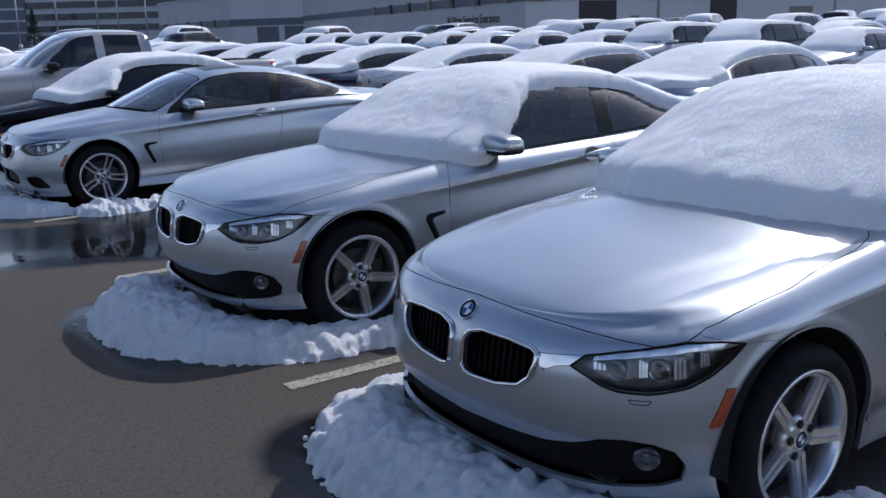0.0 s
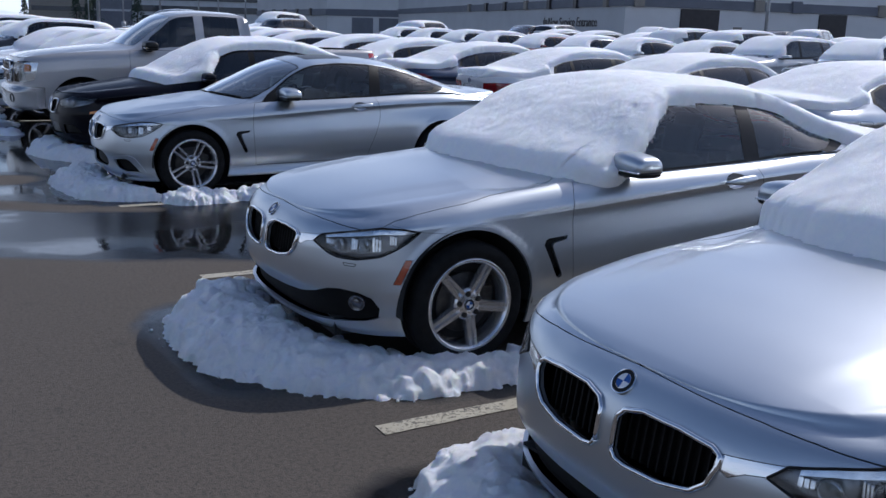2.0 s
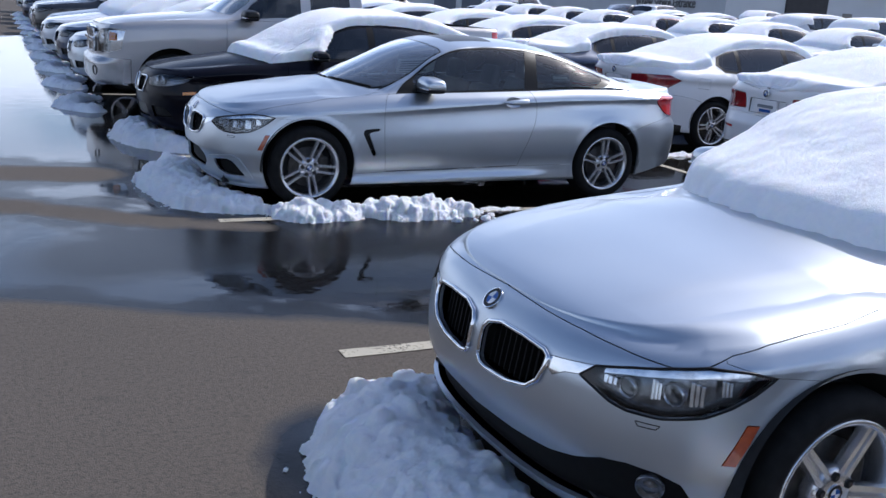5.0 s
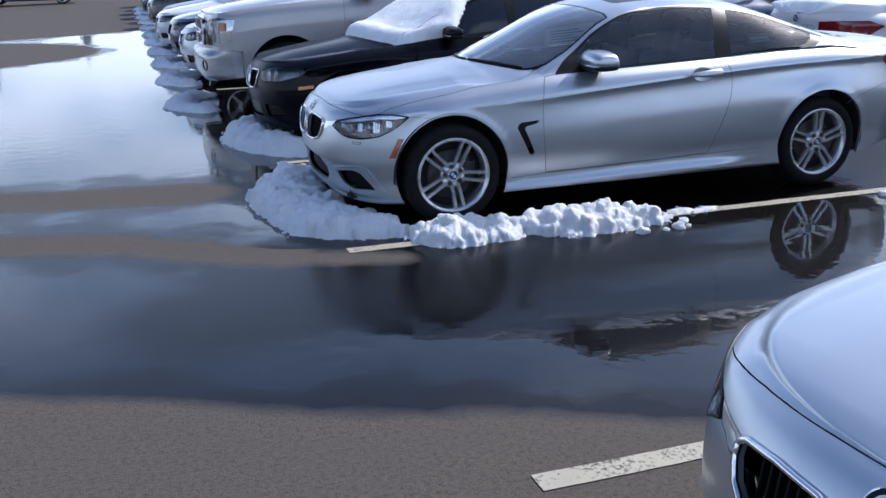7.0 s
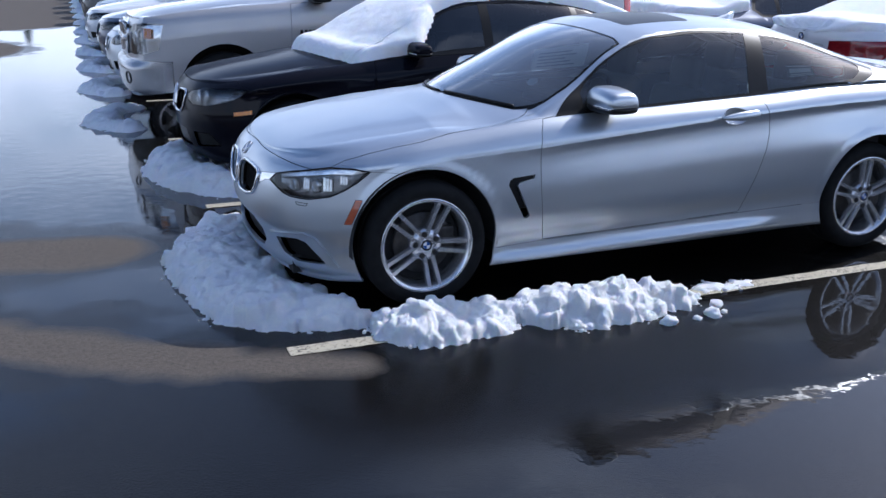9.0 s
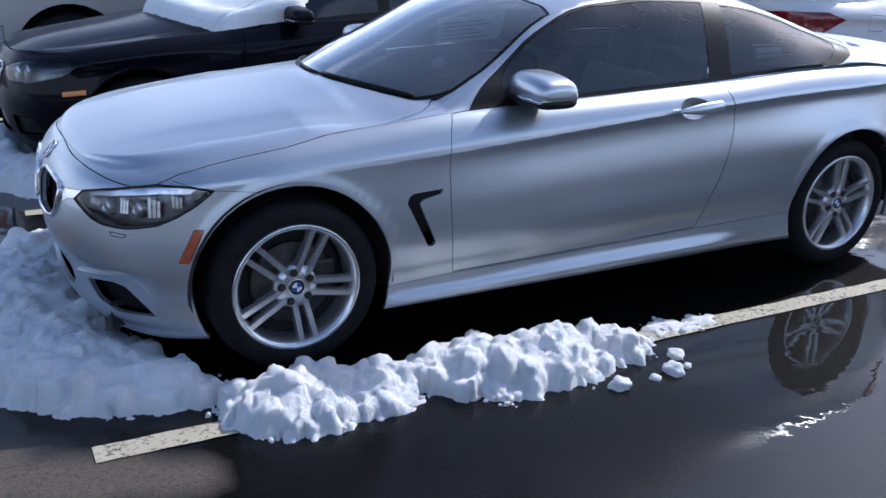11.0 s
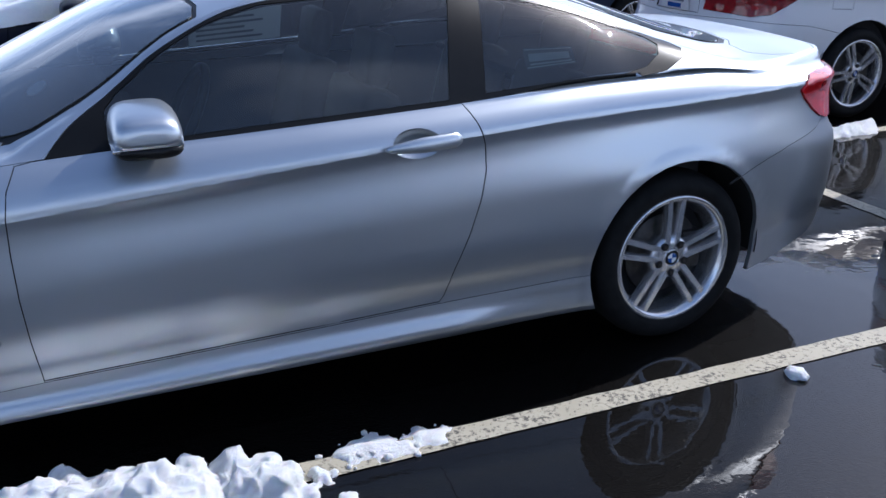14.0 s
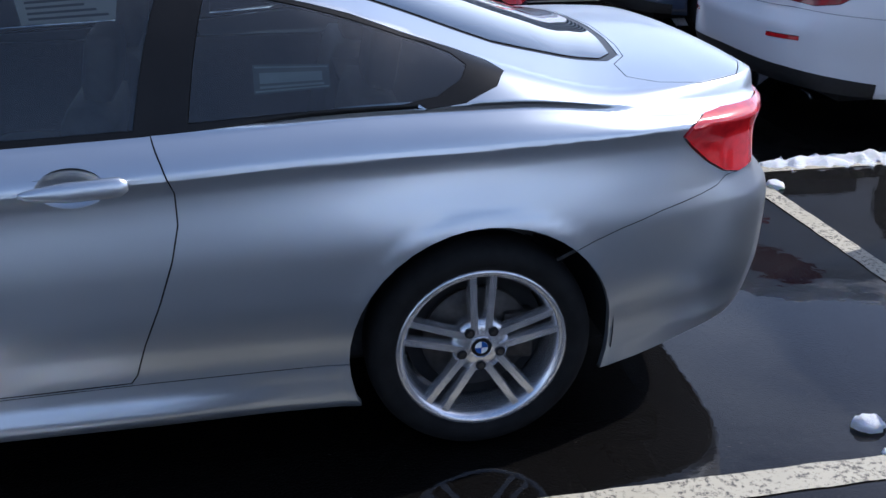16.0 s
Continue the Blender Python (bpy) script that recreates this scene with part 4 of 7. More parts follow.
    add("rear_window_border", TP([(3.365 - 0.06 * (y / 0.5) ** 2, y) for y in (0, 0.2, 0.41)] + [(3.265, 0.48), (3.1, 0.51)] + [(x, float(B.rail_y(x)) - 0.115) for x in (2.9, 2.7, 2.5)] + [(2.425, 0.43), (2.385, 0.25), (2.37, 0)]), TRIM, True, 0.0, -0.002, 0.012)
    add("sunroof", TP([(1.36, 0), (1.36, 0.36), (1.38, 0.40), (1.78, 0.40), (1.80, 0.36), (1.80, 0)]), TRIM, True, 0.002, 0.0, 0.02, "dark glass sunroof panel")
    dw = [(0.91, 0.05), (0.98, 0.035), (1.2, 0.03), (1.6, 0.03), (1.945, 0.03), (2.025, 0.915), (1.7, 0.915), (1.4, 0.915), (1.2, 0.905), (1.05, 0.87), (0.95, 0.79), (0.91, 0.6)]
    add("door_window", G(dw), SIDE_GLASS, False, 0.001, -0.003, 0.006)
    qw = [(2.075, 0.04), (2.35, 0.045), (2.6, 0.07), (2.70, 0.15), (2.77, 0.36), (2.79, 0.6), (2.755, 0.82), (2.69, 0.885), (2.5, 0.90), (2.25, 0.90), (2.135, 0.90)]
    add("quarter_window", G(qw), SIDE_GLASS, False, 0.001, -0.003, 0.006)
    tr = [(0.74, 0.0), (1.2, 0.0), (1.985, 0.0), (2.4, 0.0), (2.64, 0.0), (2.77, 0.06), (2.86, 0.28), (2.89, 0.62), (2.85, 0.9), (2.77, 0.96), (2.5, 0.965), (2.0, 0.965), (1.6, 0.965), (1.3, 0.965), (1.05, 0.94), (0.95, 0.90), (0.87, 0.76), (0.81, 0.5), (0.77, 0.25)]
    add("window_trim", G(tr), TRIM, False, 0.0008, -0.001, 0.012)
    hd = [(0.3, float(B.edge(0.3)) - 0.012), (0.45, float(B.edge(0.45)) - 0.035), (0.56, 0.725), (0.615, 0.69), (0.638, 0.66)] + [(0.352 + 0.285 * (y / 0.7) ** 2, y) for y in (0.62, 0.5, 0.35, 0.2, 0)]
    shut = line + TP(hd)
    bonnet = [(0.0, 2.0), (0.0, 1.0)] + B.on_nose([(0.2, 0.750), (0.42, 0.744), (0.56, 0.734), (0.66, 0.722), (0.70, 0.717)]) + B.on_side([(-0.45, 0.731)]) + shut
    reg.insert([r[0] for r in reg].index("side_marker"), ("bonnet", bonnet, SILVER, True, 0.003, 0.0, 0.018, ""))
    add("trunk_lid", TP([(3.38 - 0.06 * (y / 0.5) ** 2, y) for y in (0, 0.3, 0.42)] + [(3.28, 0.50), (3.28, 0.60), (3.36, 0.65), (3.48, 0.665), (3.62, 0.6), (3.70, 0.45), (3.74, 0.2), (3.75, 0)]), SILVER, True, 0.002)
    made = assemble(B, car, reg, "body_shell", SILVER, 0.032, ROWS_FINE)
    doors = made["door"]
    for edge_poly, whole in ((door, True), (shut, False), (reg[[r[0] for r in reg].index("trunk_lid")][1], True)):
        rim_tube(B, edge_poly, 0.0065, -0.0085, "seal", LINER, car, closed=whole)
    rim_tube(B, B.on_side([(-0.272, 0.712), (-0.2, 0.706), (-0.1, 0.694)]), 0.005, -0.006, "seal", LINER, car, closed=False)
    rim_tube(B, rb[1:9], 0.005, -0.006, "seal", LINER, car, closed=False)
    rim_tube(B, S([(0.38, 0.271), (0.65, 0.283), (1.0, 0.29), (1.5, 0.304), (1.9, 0.317), (2.45, 0.332)]), 0.005, -0.006, "seal", LINER, car, closed=False)
    # grilles and openings
    rim_tube(B, kidney, 0.009, 0.004, "kidney_surround", CHROME, car, "chrome kidney grille surround")
    for s in (1, -1):
        bm = bmesh.new()
        bmesh.ops.create_grid(bm, x_segments=1, y_segments=1, size=0.5, matrix=Matrix.Translation((-0.665, s * 0.2, 0.59)) @ pose(0, 0, 0, 0, 90, s * -6) @ Matrix.Diagonal((0.22, 0.38, 1, 1)))
        for i in range(10):
            y = 0.05 + 0.031 * i
            x = float(B.place(np.array([B.at_nose(y)]), np.array([B.low(B.at_nose(y), 0.55)]))[0][0])
            box(bm, (x + 0.042, s * y - 0.003, 0.515), (x + 0.06, s * y + 0.003, 0.672), 0.0, pose(0, 0, 0, 0, 9, 0))
        part("kidney_grille", bm, GRILLE, car, "black slatted kidney grille")
    for o, wide in zip(openings, (True, False)):
        a, w = np.array(o).T
        v = np.stack([a, w], 1)
        V, F = cut_map(B, 0.05, [0, 0.1, 0.2, 0.3, 0.4, 0.5], [o])
        mid = np.array([V[f].mean(0) for f in F])
        fs = [F[i] for i in np.where(inside(o, mid[:, 0], mid[:, 1]))[0]]
        v, f = panel_mesh(B, V, fs, -0.004, -0.045, -0.045, wide)
        mesh_part("air_intake", v, f, GRILLE, car, "black plastic bumper air intake")
        if not wide:
            mesh_part("air_intake", *far_side(v, f), GRILLE, car, "black plastic bumper air intake")
    V, F = cut_map(B, 0.05, [0.4, 0.5, 0.6, 0.7], [vent])
    mid = np.array([V[f].mean(0) for f in F])
    fs = [F[i] for i in np.where(inside(vent, mid[:, 0], mid[:, 1]))[0]]
    v, f = panel_mesh(B, V, fs, -0.002, -0.022, -0.022, False)
    mesh_part("fender_vent", *far_side(v, f), TRIM, car); mesh_part("fender_vent", v, f, TRIM, car)
    # headlights: dark bowl, two ringed lamps and a bright brow behind the lens
    V, F = cut_map(B, 0.04, [0.5, 0.6, 0.7, 0.8, 0.9, 1.0], [lamp])
    mid = np.array([V[f].mean(0) for f in F])
    fs = [F[i] for i in np.where(inside(lamp, mid[:, 0], mid[:, 1]))[0]]
    v, f = panel_mesh(B, V, fs, -0.002, -0.05, -0.05, False)
    strip = B.on_nose([(0.56, 0.679), (0.62, 0.694), (0.70, 0.712)]) + B.on_side([(-0.45, 0.726), (-0.355, 0.722), (-0.29, 0.709), (-0.36, 0.700), (-0.45, 0.702)]) + B.on_nose([(0.70, 0.690), (0.62, 0.677), (0.56, 0.666)])
    V, F = cut_map(B, 0.04, [0.5, 0.6, 0.7, 0.8, 0.9, 1.0], [strip])
    mid = np.array([V[q].mean(0) for q in F])
    brow = panel_mesh(B, V, [F[i] for i in np.where(inside(strip, mid[:, 0], mid[:, 1]))[0]], 0.0, 0.012, -0.007, False)
    for k, ob in enumerate((mesh_part("headlight_bowl", *far_side(v, f), LAMP_GREY, car), mesh_part("headlight_bowl", v, f, LAMP_GREY, car))):
        for yy, zz, rr in ((0.635, 0.638, 0.030), (0.735, 0.642, 0.034)):
            a = float(B.at_nose(yy))
            m = on_body(B, a, float(B.low(a, zz)), -0.028)
            fwd = Vector((-0.93, 0.25, -0.12)).normalized()
            turn = fwd.to_track_quat("-Y", "Z").to_matrix().to_4x4()
            m = Matrix.Translation(m.translation) @ turn
            if k == 0:
                m = FLIP @ m @ Matrix.Diagonal((-1, 1, 1, 1))
            v2, f2 = lathe([(rr - 0.003, 0.006), (rr - 0.002, -0.004), (rr + 0.0015, -0.004), (rr + 0.003, 0.008), (rr - 0.004, 0.03)], 28)
            mesh_part("lamp_ring", [m @ Vector(p) for p in v2], f2, LAMP_SILVER, ob, "bright ring of a headlamp")
            v2, f2 = lathe([(0.0001, 0.006), (rr * 0.35, 0.009), (rr * 0.6, 0.016), (rr * 0.8, 0.026)], 24)
            mesh_part("lamp_projector", [m @ Vector(p) for p in v2], f2, LAMP_GREY, ob)
        v2, f2 = (brow if k else far_side(*brow))
        mesh_part("lamp_brow", v2, f2, LAMP_SILVER, ob, "bright brow strip along the headlamp's top")
        for at, wide, tall in ((B.on_nose([(0.578, 0.650)])[0], 0.020, 0.014), (B.on_nose([(0.688, 0.650)])[0], 0.014, 0.030), (B.on_side([(-0.475, 0.650)])[0], 0.022, 0.036), (B.on_side([(-0.40, 0.672)])[0], 0.018, 0.024)):
            m = on_body(B, *at, -0.026)
            if k == 0:
                m = FLIP @ m @ Matrix.Diagonal((-1, 1, 1, 1))
            bm = bmesh.new()
            for q in range(3):
                box(bm, (-wide + q * wide * 0.68, -0.006 + 0.004 * q, -tall), (-wide + q * wide * 0.68 + wide * 0.6, 0.004 + 0.004 * q, tall * (1 - 0.15 * q)), 0.003)
            bmesh.ops.transform(bm, matrix=m, verts=bm.verts)
            part("lamp_reflector", bm, LAMP_SILVER, ob)
    # the washer nozzle's flap under the headlamp
    rim_tube(B, B.on_nose([(0.665, 0.556), (0.715, 0.553), (0.708, 0.541), (0.672, 0.543)]), 0.0018, -0.0004, "washer_flap", LINER, car)
    rim_tube(B, lamp, 0.004, 0.0005, "lamp_seal", TRIM, car)
    if not sport:
        def fog(m):
            v2, f2 = lathe([(0.0001, -0.006), (0.02, -0.002), (0.031, 0.006), (0.036, -0.008), (0.042, -0.006), (0.044, 0.01)], 24)
            mesh_part("fog_lamp", [m @ Vector(p) for p in v2], f2, LAMP_GREY, car, "round clear fog lamp")
        side_pair(B, *B.on_nose([(0.70, 0.345)])[0], -0.018, fog)
    # badge on the nose
    p = B.place(np.array([0.0]), np.array([float(B.low(0.0, 0.716))]))[0]
    roundel(car, Matrix.Translation((p[0] - 0.004, 0, p[2])) @ pose(0, 0, 0, 0, 0, -90) @ pose(0, 0, 0, -42, 0, 0), 0.041)

    # doors
    for k, d in enumerate(doors):
        a = float(B.at_x(1.812))
        m = on_body(B, a, float(B.low(a, 0.868)), 0.003)
        if k == 0:
            m = FLIP @ m @ Matrix.Diagonal((-1, 1, 1, 1))
        door_handle(d, m, SILVER, 0.245, False, 1 if k == 0 else -1)
    mirror_shell(car, pose(1.0, -0.895, 0.972, 0, 0, 0) @ Matrix.Diagonal((1.2, -1.15, 1.2, 1)), SILVER)
    mirror_shell(car, pose(1.0, 0.895, 0.972) @ Matrix.Diagonal((1.2, 1.15, 1.2, 1)), SILVER)
    # cowl, wipers
    V = []
    for y0, y1, xo in ((0.55, -0.08, 0.0), (-0.12, -0.60, 0.02)):
        pts = []
        for t in np.linspace(0, 1, 10):
            y = y0 + (y1 - y0) * t
            x = 0.366 + 0.285 * (y / 0.7) ** 2 + 0.02 * t * (1 - t) + xo * 0.5
            pts.append((x, y, float(B.over(np.array(x), np.array(y))) + 0.006))
        v2, f2 = tube(pts, 0.007, 6)
        mesh_part("wiper", v2, f2, TRIM, car)
    wheel_wells(car, (0.0, 2.81), 0.338, 0.385)
    bm = boxes(((-0.62, -0.6, 0.17), (3.5, 0.6, 0.26)), ((0.42, -0.84, 0.2), (2.4, 0.84, 0.26)))
    part("underbody", bm, LINER, car)
    cabin(car, 0.66, 2.95, 0.755, 0.3, 0.93, 1.0, (1.55, 2.32), -0.36, 1.34)
    part("parcel_shelf", boxes(((2.5, -0.66, 0.90), (3.22, 0.66, 0.93)), bevel=0.01), CABIN, car)
    # headliner and pillar insides
    V, F = cut_map(B, 0.12, [1.0, 1.2, 1.28, 1.4, 1.6, 1.8, 2.0], [])
    mid = np.array([V[f].mean(0) for f in F])
    mx = np.interp(mid[:, 0], B.arc, B.ex)
    fs = [F[i] for i in np.where((mx > 1.28) & (mx < 2.38) & (mid[:, 1] > 1.25))[0]]
    v, f = panel_mesh(B, V, fs, 0, 0, -0.04, True)
    mesh_part("headliner", v, f, BEIGE, car)
    if sport:
        # paper on the far door's glass, a small label on the rear side glass, a round sticker on the windscreen
        for q, x0, x1, z0, z1, sd in (("window_sheet", 1.37, 1.78, 1.06, 1.24, 1),):
            g = []
            for x, qq in ((x0, 0.04), (x1, 0.04), (x1, 0.37), (x0, 0.34)):
                e, rr = float(B.edge(x)), float(B.rail_y(x))
                pt = B.place(np.array([B.at_edge(x)]), np.array([1 + qq * (e - rr) / e]))[0]
                g.append((pt[0], pt[1] - 0.012, pt[2]))
            sheet = mesh_part(q, g, [(0, 1, 2, 3)], PAPER, car, "pale printed price sheet", False)
            for k in range(5):
                t0, t1 = 0.12 + 0.16 * k, 0.19 + 0.16 * k
                a_, b_, c_, d_ = (Vector(w_) for w_ in g)
                l = [a_.lerp(d_, t0).lerp(b_.lerp(c_, t0), 0.08), a_.lerp(d_, t0).lerp(b_.lerp(c_, t0), 0.8 - 0.1 * (k % 3)), a_.lerp(d_, t1).lerp(b_.lerp(c_, t1), 0.8 - 0.1 * (k % 3)), a_.lerp(d_, t1).lerp(b_.lerp(c_, t1), 0.08)]
                mesh_part("print_bar", [w_ - Vector((0, 0.003, 0)) for w_ in l], [(0, 1, 2, 3)], INK, sheet, "", False)
        g = []
        for x, qq in ((2.24, 0.16), (2.43, 0.20), (2.43, 0.38), (2.24, 0.34)):
            e, rr = float(B.edge(x)), float(B.rail_y(x))
            pt = B.place(np.array([B.at_edge(x)]), np.array([1 + qq * (e - rr) / e]))[0]
            g.append(Vector((pt[0], -pt[1] + 0.006, pt[2])))
        label_film = mesh_part("window_label", g, [(0, 1, 2, 3)], LABEL_FILM, car, "small grey printed window label", False)
        for t0, t1, x0, x1 in ((0.06, 0.12, 0.02, 0.98), (0.88, 0.94, 0.02, 0.98), (0.35, 0.72, 0.08, 0.9), (0.18, 0.26, 0.08, 0.92)):
            lo = [g[0].lerp(g[3], t) .lerp(g[1].lerp(g[2], t), s_) for t, s_ in ((t0, x0), (t0, x1), (t1, x1), (t1, x0))]
            mesh_part("print_bar", [w_ - Vector((0, 0.002, 0)) for w_ in lo], [(0, 1, 2, 3)], LABEL_PRINT, label_film, "", False)
        for x, y, rr in ((0.745, -0.50, 0.032), (1.10, -0.06, 0.03)):
            c = Vector((x, y, float(B.over(np.array(x), np.array(y))) - 0.006))
            dx = Vector((0.02, 0, float(B.over(np.array(x + 0.02), np.array(y))) - float(B.over(np.array(x), np.array(y))))).normalized()
            dy = Vector((0, 0.02, float(B.over(np.array(x), np.array(y + 0.02))) - float(B.over(np.array(x), np.array(y))))).normalized()
            mesh_part("round_sticker", [c + (dx * math.cos(t) + dy * math.sin(t)) * rr for t in np.linspace(0, 2 * math.pi, 21)[:-1]], [tuple(range(20))], WHITE_FILM, car, "round white sticker", False)
    # roof aerial fin
    bm = bmesh.new()
    zt = float(B.over(np.array(2.32), np.array(0.0)))
    ring = [(0, 0.024), (0.05, 0.022), (0.1, 0.018), (0.15, 0.012)]
    rows = [[bm.verts.new((2.25 + dx + 0.02 * h, s * wd * (1 - h), zt - 0.012 + 0.06 * h * (0.3 + dx / 0.15 * 0.8))) for h in (0, 0.5, 0.9)] for s in (-1, 1) for dx, wd in ring]
    for s in (0, 4):
        for i in range(3):
            for h in range(2):
                bm.faces.new((rows[s + i][h], rows[s + i + 1][h], rows[s + i + 1][h + 1], rows[s + i][h + 1]))
    for i in range(3):
        bm.faces.new((rows[i][2], rows[i + 1][2], rows[i + 5][2], rows[i + 4][2]))
    bm.faces.new((rows[3][0], rows[3][1], rows[7][1], rows[7][0])); bm.faces.new((rows[3][1], rows[3][2], rows[7][2], rows[7][1]))
    part("roof_aerial", bm, SILVER, car, smooth=True)
    for x in (0.0, 2.81):
        for s in (-1, 1):
            make_wheel(car, x, s * 0.878, 0.325, 0.325, 0.236, wheel_style, s, wheel_turn if x == 0 else wheel_turn + 25)
    return car


# ---- other cars ----
def stretched(base, **changes):
    spec = dict(base)
    spec.update(changes)
    return Body(**spec)


SEDAN_FORM = dict(
    outline=[(-0.80, 0), (-0.79, 0.2), (-0.765, 0.38), (-0.71, 0.55), (-0.62, 0.69), (-0.48, 0.79), (-0.3, 0.855), (0, 0.89), (0.5, 0.9), (1.4, 0.91), (2.3, 0.918), (2.88, 0.915), (3.2, 0.895), (3.45, 0.86), (3.65, 0.79), (3.79, 0.67), (3.88, 0.48), (3.91, 0.24), (3.92, 0)],
    sill=[(-0.8, 0.2), (0.4, 0.2), (2.5, 0.2), (3.3, 0.24), (3.92, 0.3)],
    belt=[(-0.8, 0.78), (-0.6, 0.79), (-0.3, 0.83), (0, 0.87), (0.4, 0.91), (0.75, 0.94), (1.4, 0.965), (2.2, 0.99), (2.8, 1.015), (3.3, 1.02), (3.7, 1.01), (3.92, 1.0)],
    side=[(0.23, 0.045), (0.29, 0.012), (0.36, 0.012), (0.48, 0.018), (0.6, 0.008), (0.74, 0.0), (0.86, 0.008), (0.955, 0.014), (1.0, 0.0), (1.2, 0.008), (1.6, 0.035), (2.0, 0.09)],
    crease=[(-0.7, 0.72), (0.2, 0.78), (0.6, 0.80), (1.4, 0.84), (2.4, 0.88), (3.3, 0.92), (3.92, 0.93)],
    front=[(0.2, 0.10), (0.25, 0.04), (0.4, 0.004), (0.52, 0.0), (0.64, 0.02), (0.72, 0.05), (0.77, 0.09), (0.79, 0.12)],
    rear=[(0.26, 0.10), (0.33, 0.03), (0.45, 0.0), (0.62, 0.0), (0.72, 0.035), (0.85, 0.05), (0.97, 0.04), (1.02, 0.05)],
    top=[(-0.70, 0.78), (-0.6, 0.82), (-0.4, 0.865), (0.1, 0.945), (0.34, 0.99), (0.40, 1.0), (0.7, 1.15), (1.0, 1.295), (1.25, 1.375), (1.5, 1.42), (1.85, 1.432), (2.25, 1.41), (2.6, 1.345), (2.95, 1.235), (3.2, 1.14), (3.32, 1.10), (3.55, 1.085), (3.76, 1.075), (3.84, 1.05), (3.9, 1.0)],
    crown=[(-0.7, 0.0), (-0.4, 0.04), (0.4, 0.06), (1.5, 0.06), (2.9, 0.05), (3.4, 0.04), (3.9, 0.01)],
    rail=[(-0.7, 0.45), (-0.4, 0.60), (0.2, 0.68), (0.6, 0.72), (0.8, 0.71), (1.2, 0.635), (1.6, 0.60), (2.2, 0.595), (2.7, 0.62), (3.05, 0.67), (3.4, 0.69), (3.85, 0.6)],
    bend=[(0.1, 0.0), (0.45, 0.25), (0.85, 0.25), (1.2, 0.12), (1.5, 0.03), (1.8, 0.0), (2.5, -0.04), (3.0, -0.1), (3.3, -0.1), (3.6, 0.0)])
SEDAN = Body(**SEDAN_FORM)
SUV = Body(
    outline=[(-0.82, 0), (-0.81, 0.25), (-0.78, 0.45), (-0.70, 0.63), (-0.56, 0.77), (-0.36, 0.86), (0, 0.91), (0.5, 0.925), (1.5, 0.93), (2.4, 0.935), (2.9, 0.93), (3.3, 0.9), (3.58, 0.84), (3.72, 0.72), (3.79, 0.5), (3.81, 0.25), (3.82, 0)],
    sill=[(-0.82, 0.27), (0.4, 0.3), (2.5, 0.3), (3.3, 0.32), (3.82, 0.36)],
    belt=[(-0.82, 0.93), (-0.5, 0.96), (-0.2, 1.0), (0.4, 1.06), (0.75, 1.09), (1.5, 1.11), (2.4, 1.14), (3.1, 1.18), (3.6, 1.19), (3.82, 1.17)],
    side=[(0.25, 0.05), (0.32, 0.012), (0.45, 0.016), (0.7, 0.0), (0.86, 0.006), (0.96, 0.012), (1.0, 0.0), (1.3, 0.012), (2.0, 0.08)],
    crease=[(-0.8, 0.82), (0.4, 0.9), (2.0, 0.98), (3.82, 1.03)],
    front=[(0.27, 0.10), (0.35, 0.03), (0.5, 0.0), (0.7, 0.004), (0.82, 0.03), (0.9, 0.07), (0.95, 0.11)],
    rear=[(0.3, 0.10), (0.4, 0.02), (0.6, 0.0), (0.8, 0.03), (1.0, 0.05), (1.2, 0.07)],
    top=[(-0.72, 0.94), (-0.5, 1.0), (0.0, 1.07), (0.35, 1.13), (0.42, 1.16), (0.8, 1.38), (1.1, 1.53), (1.35, 1.62), (1.7, 1.66), (2.3, 1.66), (2.9, 1.62), (3.3, 1.57), (3.45, 1.50), (3.62, 1.32), (3.75, 1.2)],
    crown=[(-0.7, 0.0), (-0.4, 0.04), (0.4, 0.05), (1.5, 0.05), (2.9, 0.05), (3.82, 0.02)],
    rail=[(-0.7, 0.45), (-0.4, 0.6), (0.2, 0.70), (0.6, 0.74), (0.8, 0.74), (1.3, 0.68), (2.0, 0.66), (3.0, 0.66), (3.5, 0.68), (3.8, 0.62)],
    bend=[(0.1, 0.0), (0.5, 0.2), (0.9, 0.2), (1.3, 0.05), (1.8, 0.0), (3.0, -0.05), (3.6, -0.1)])
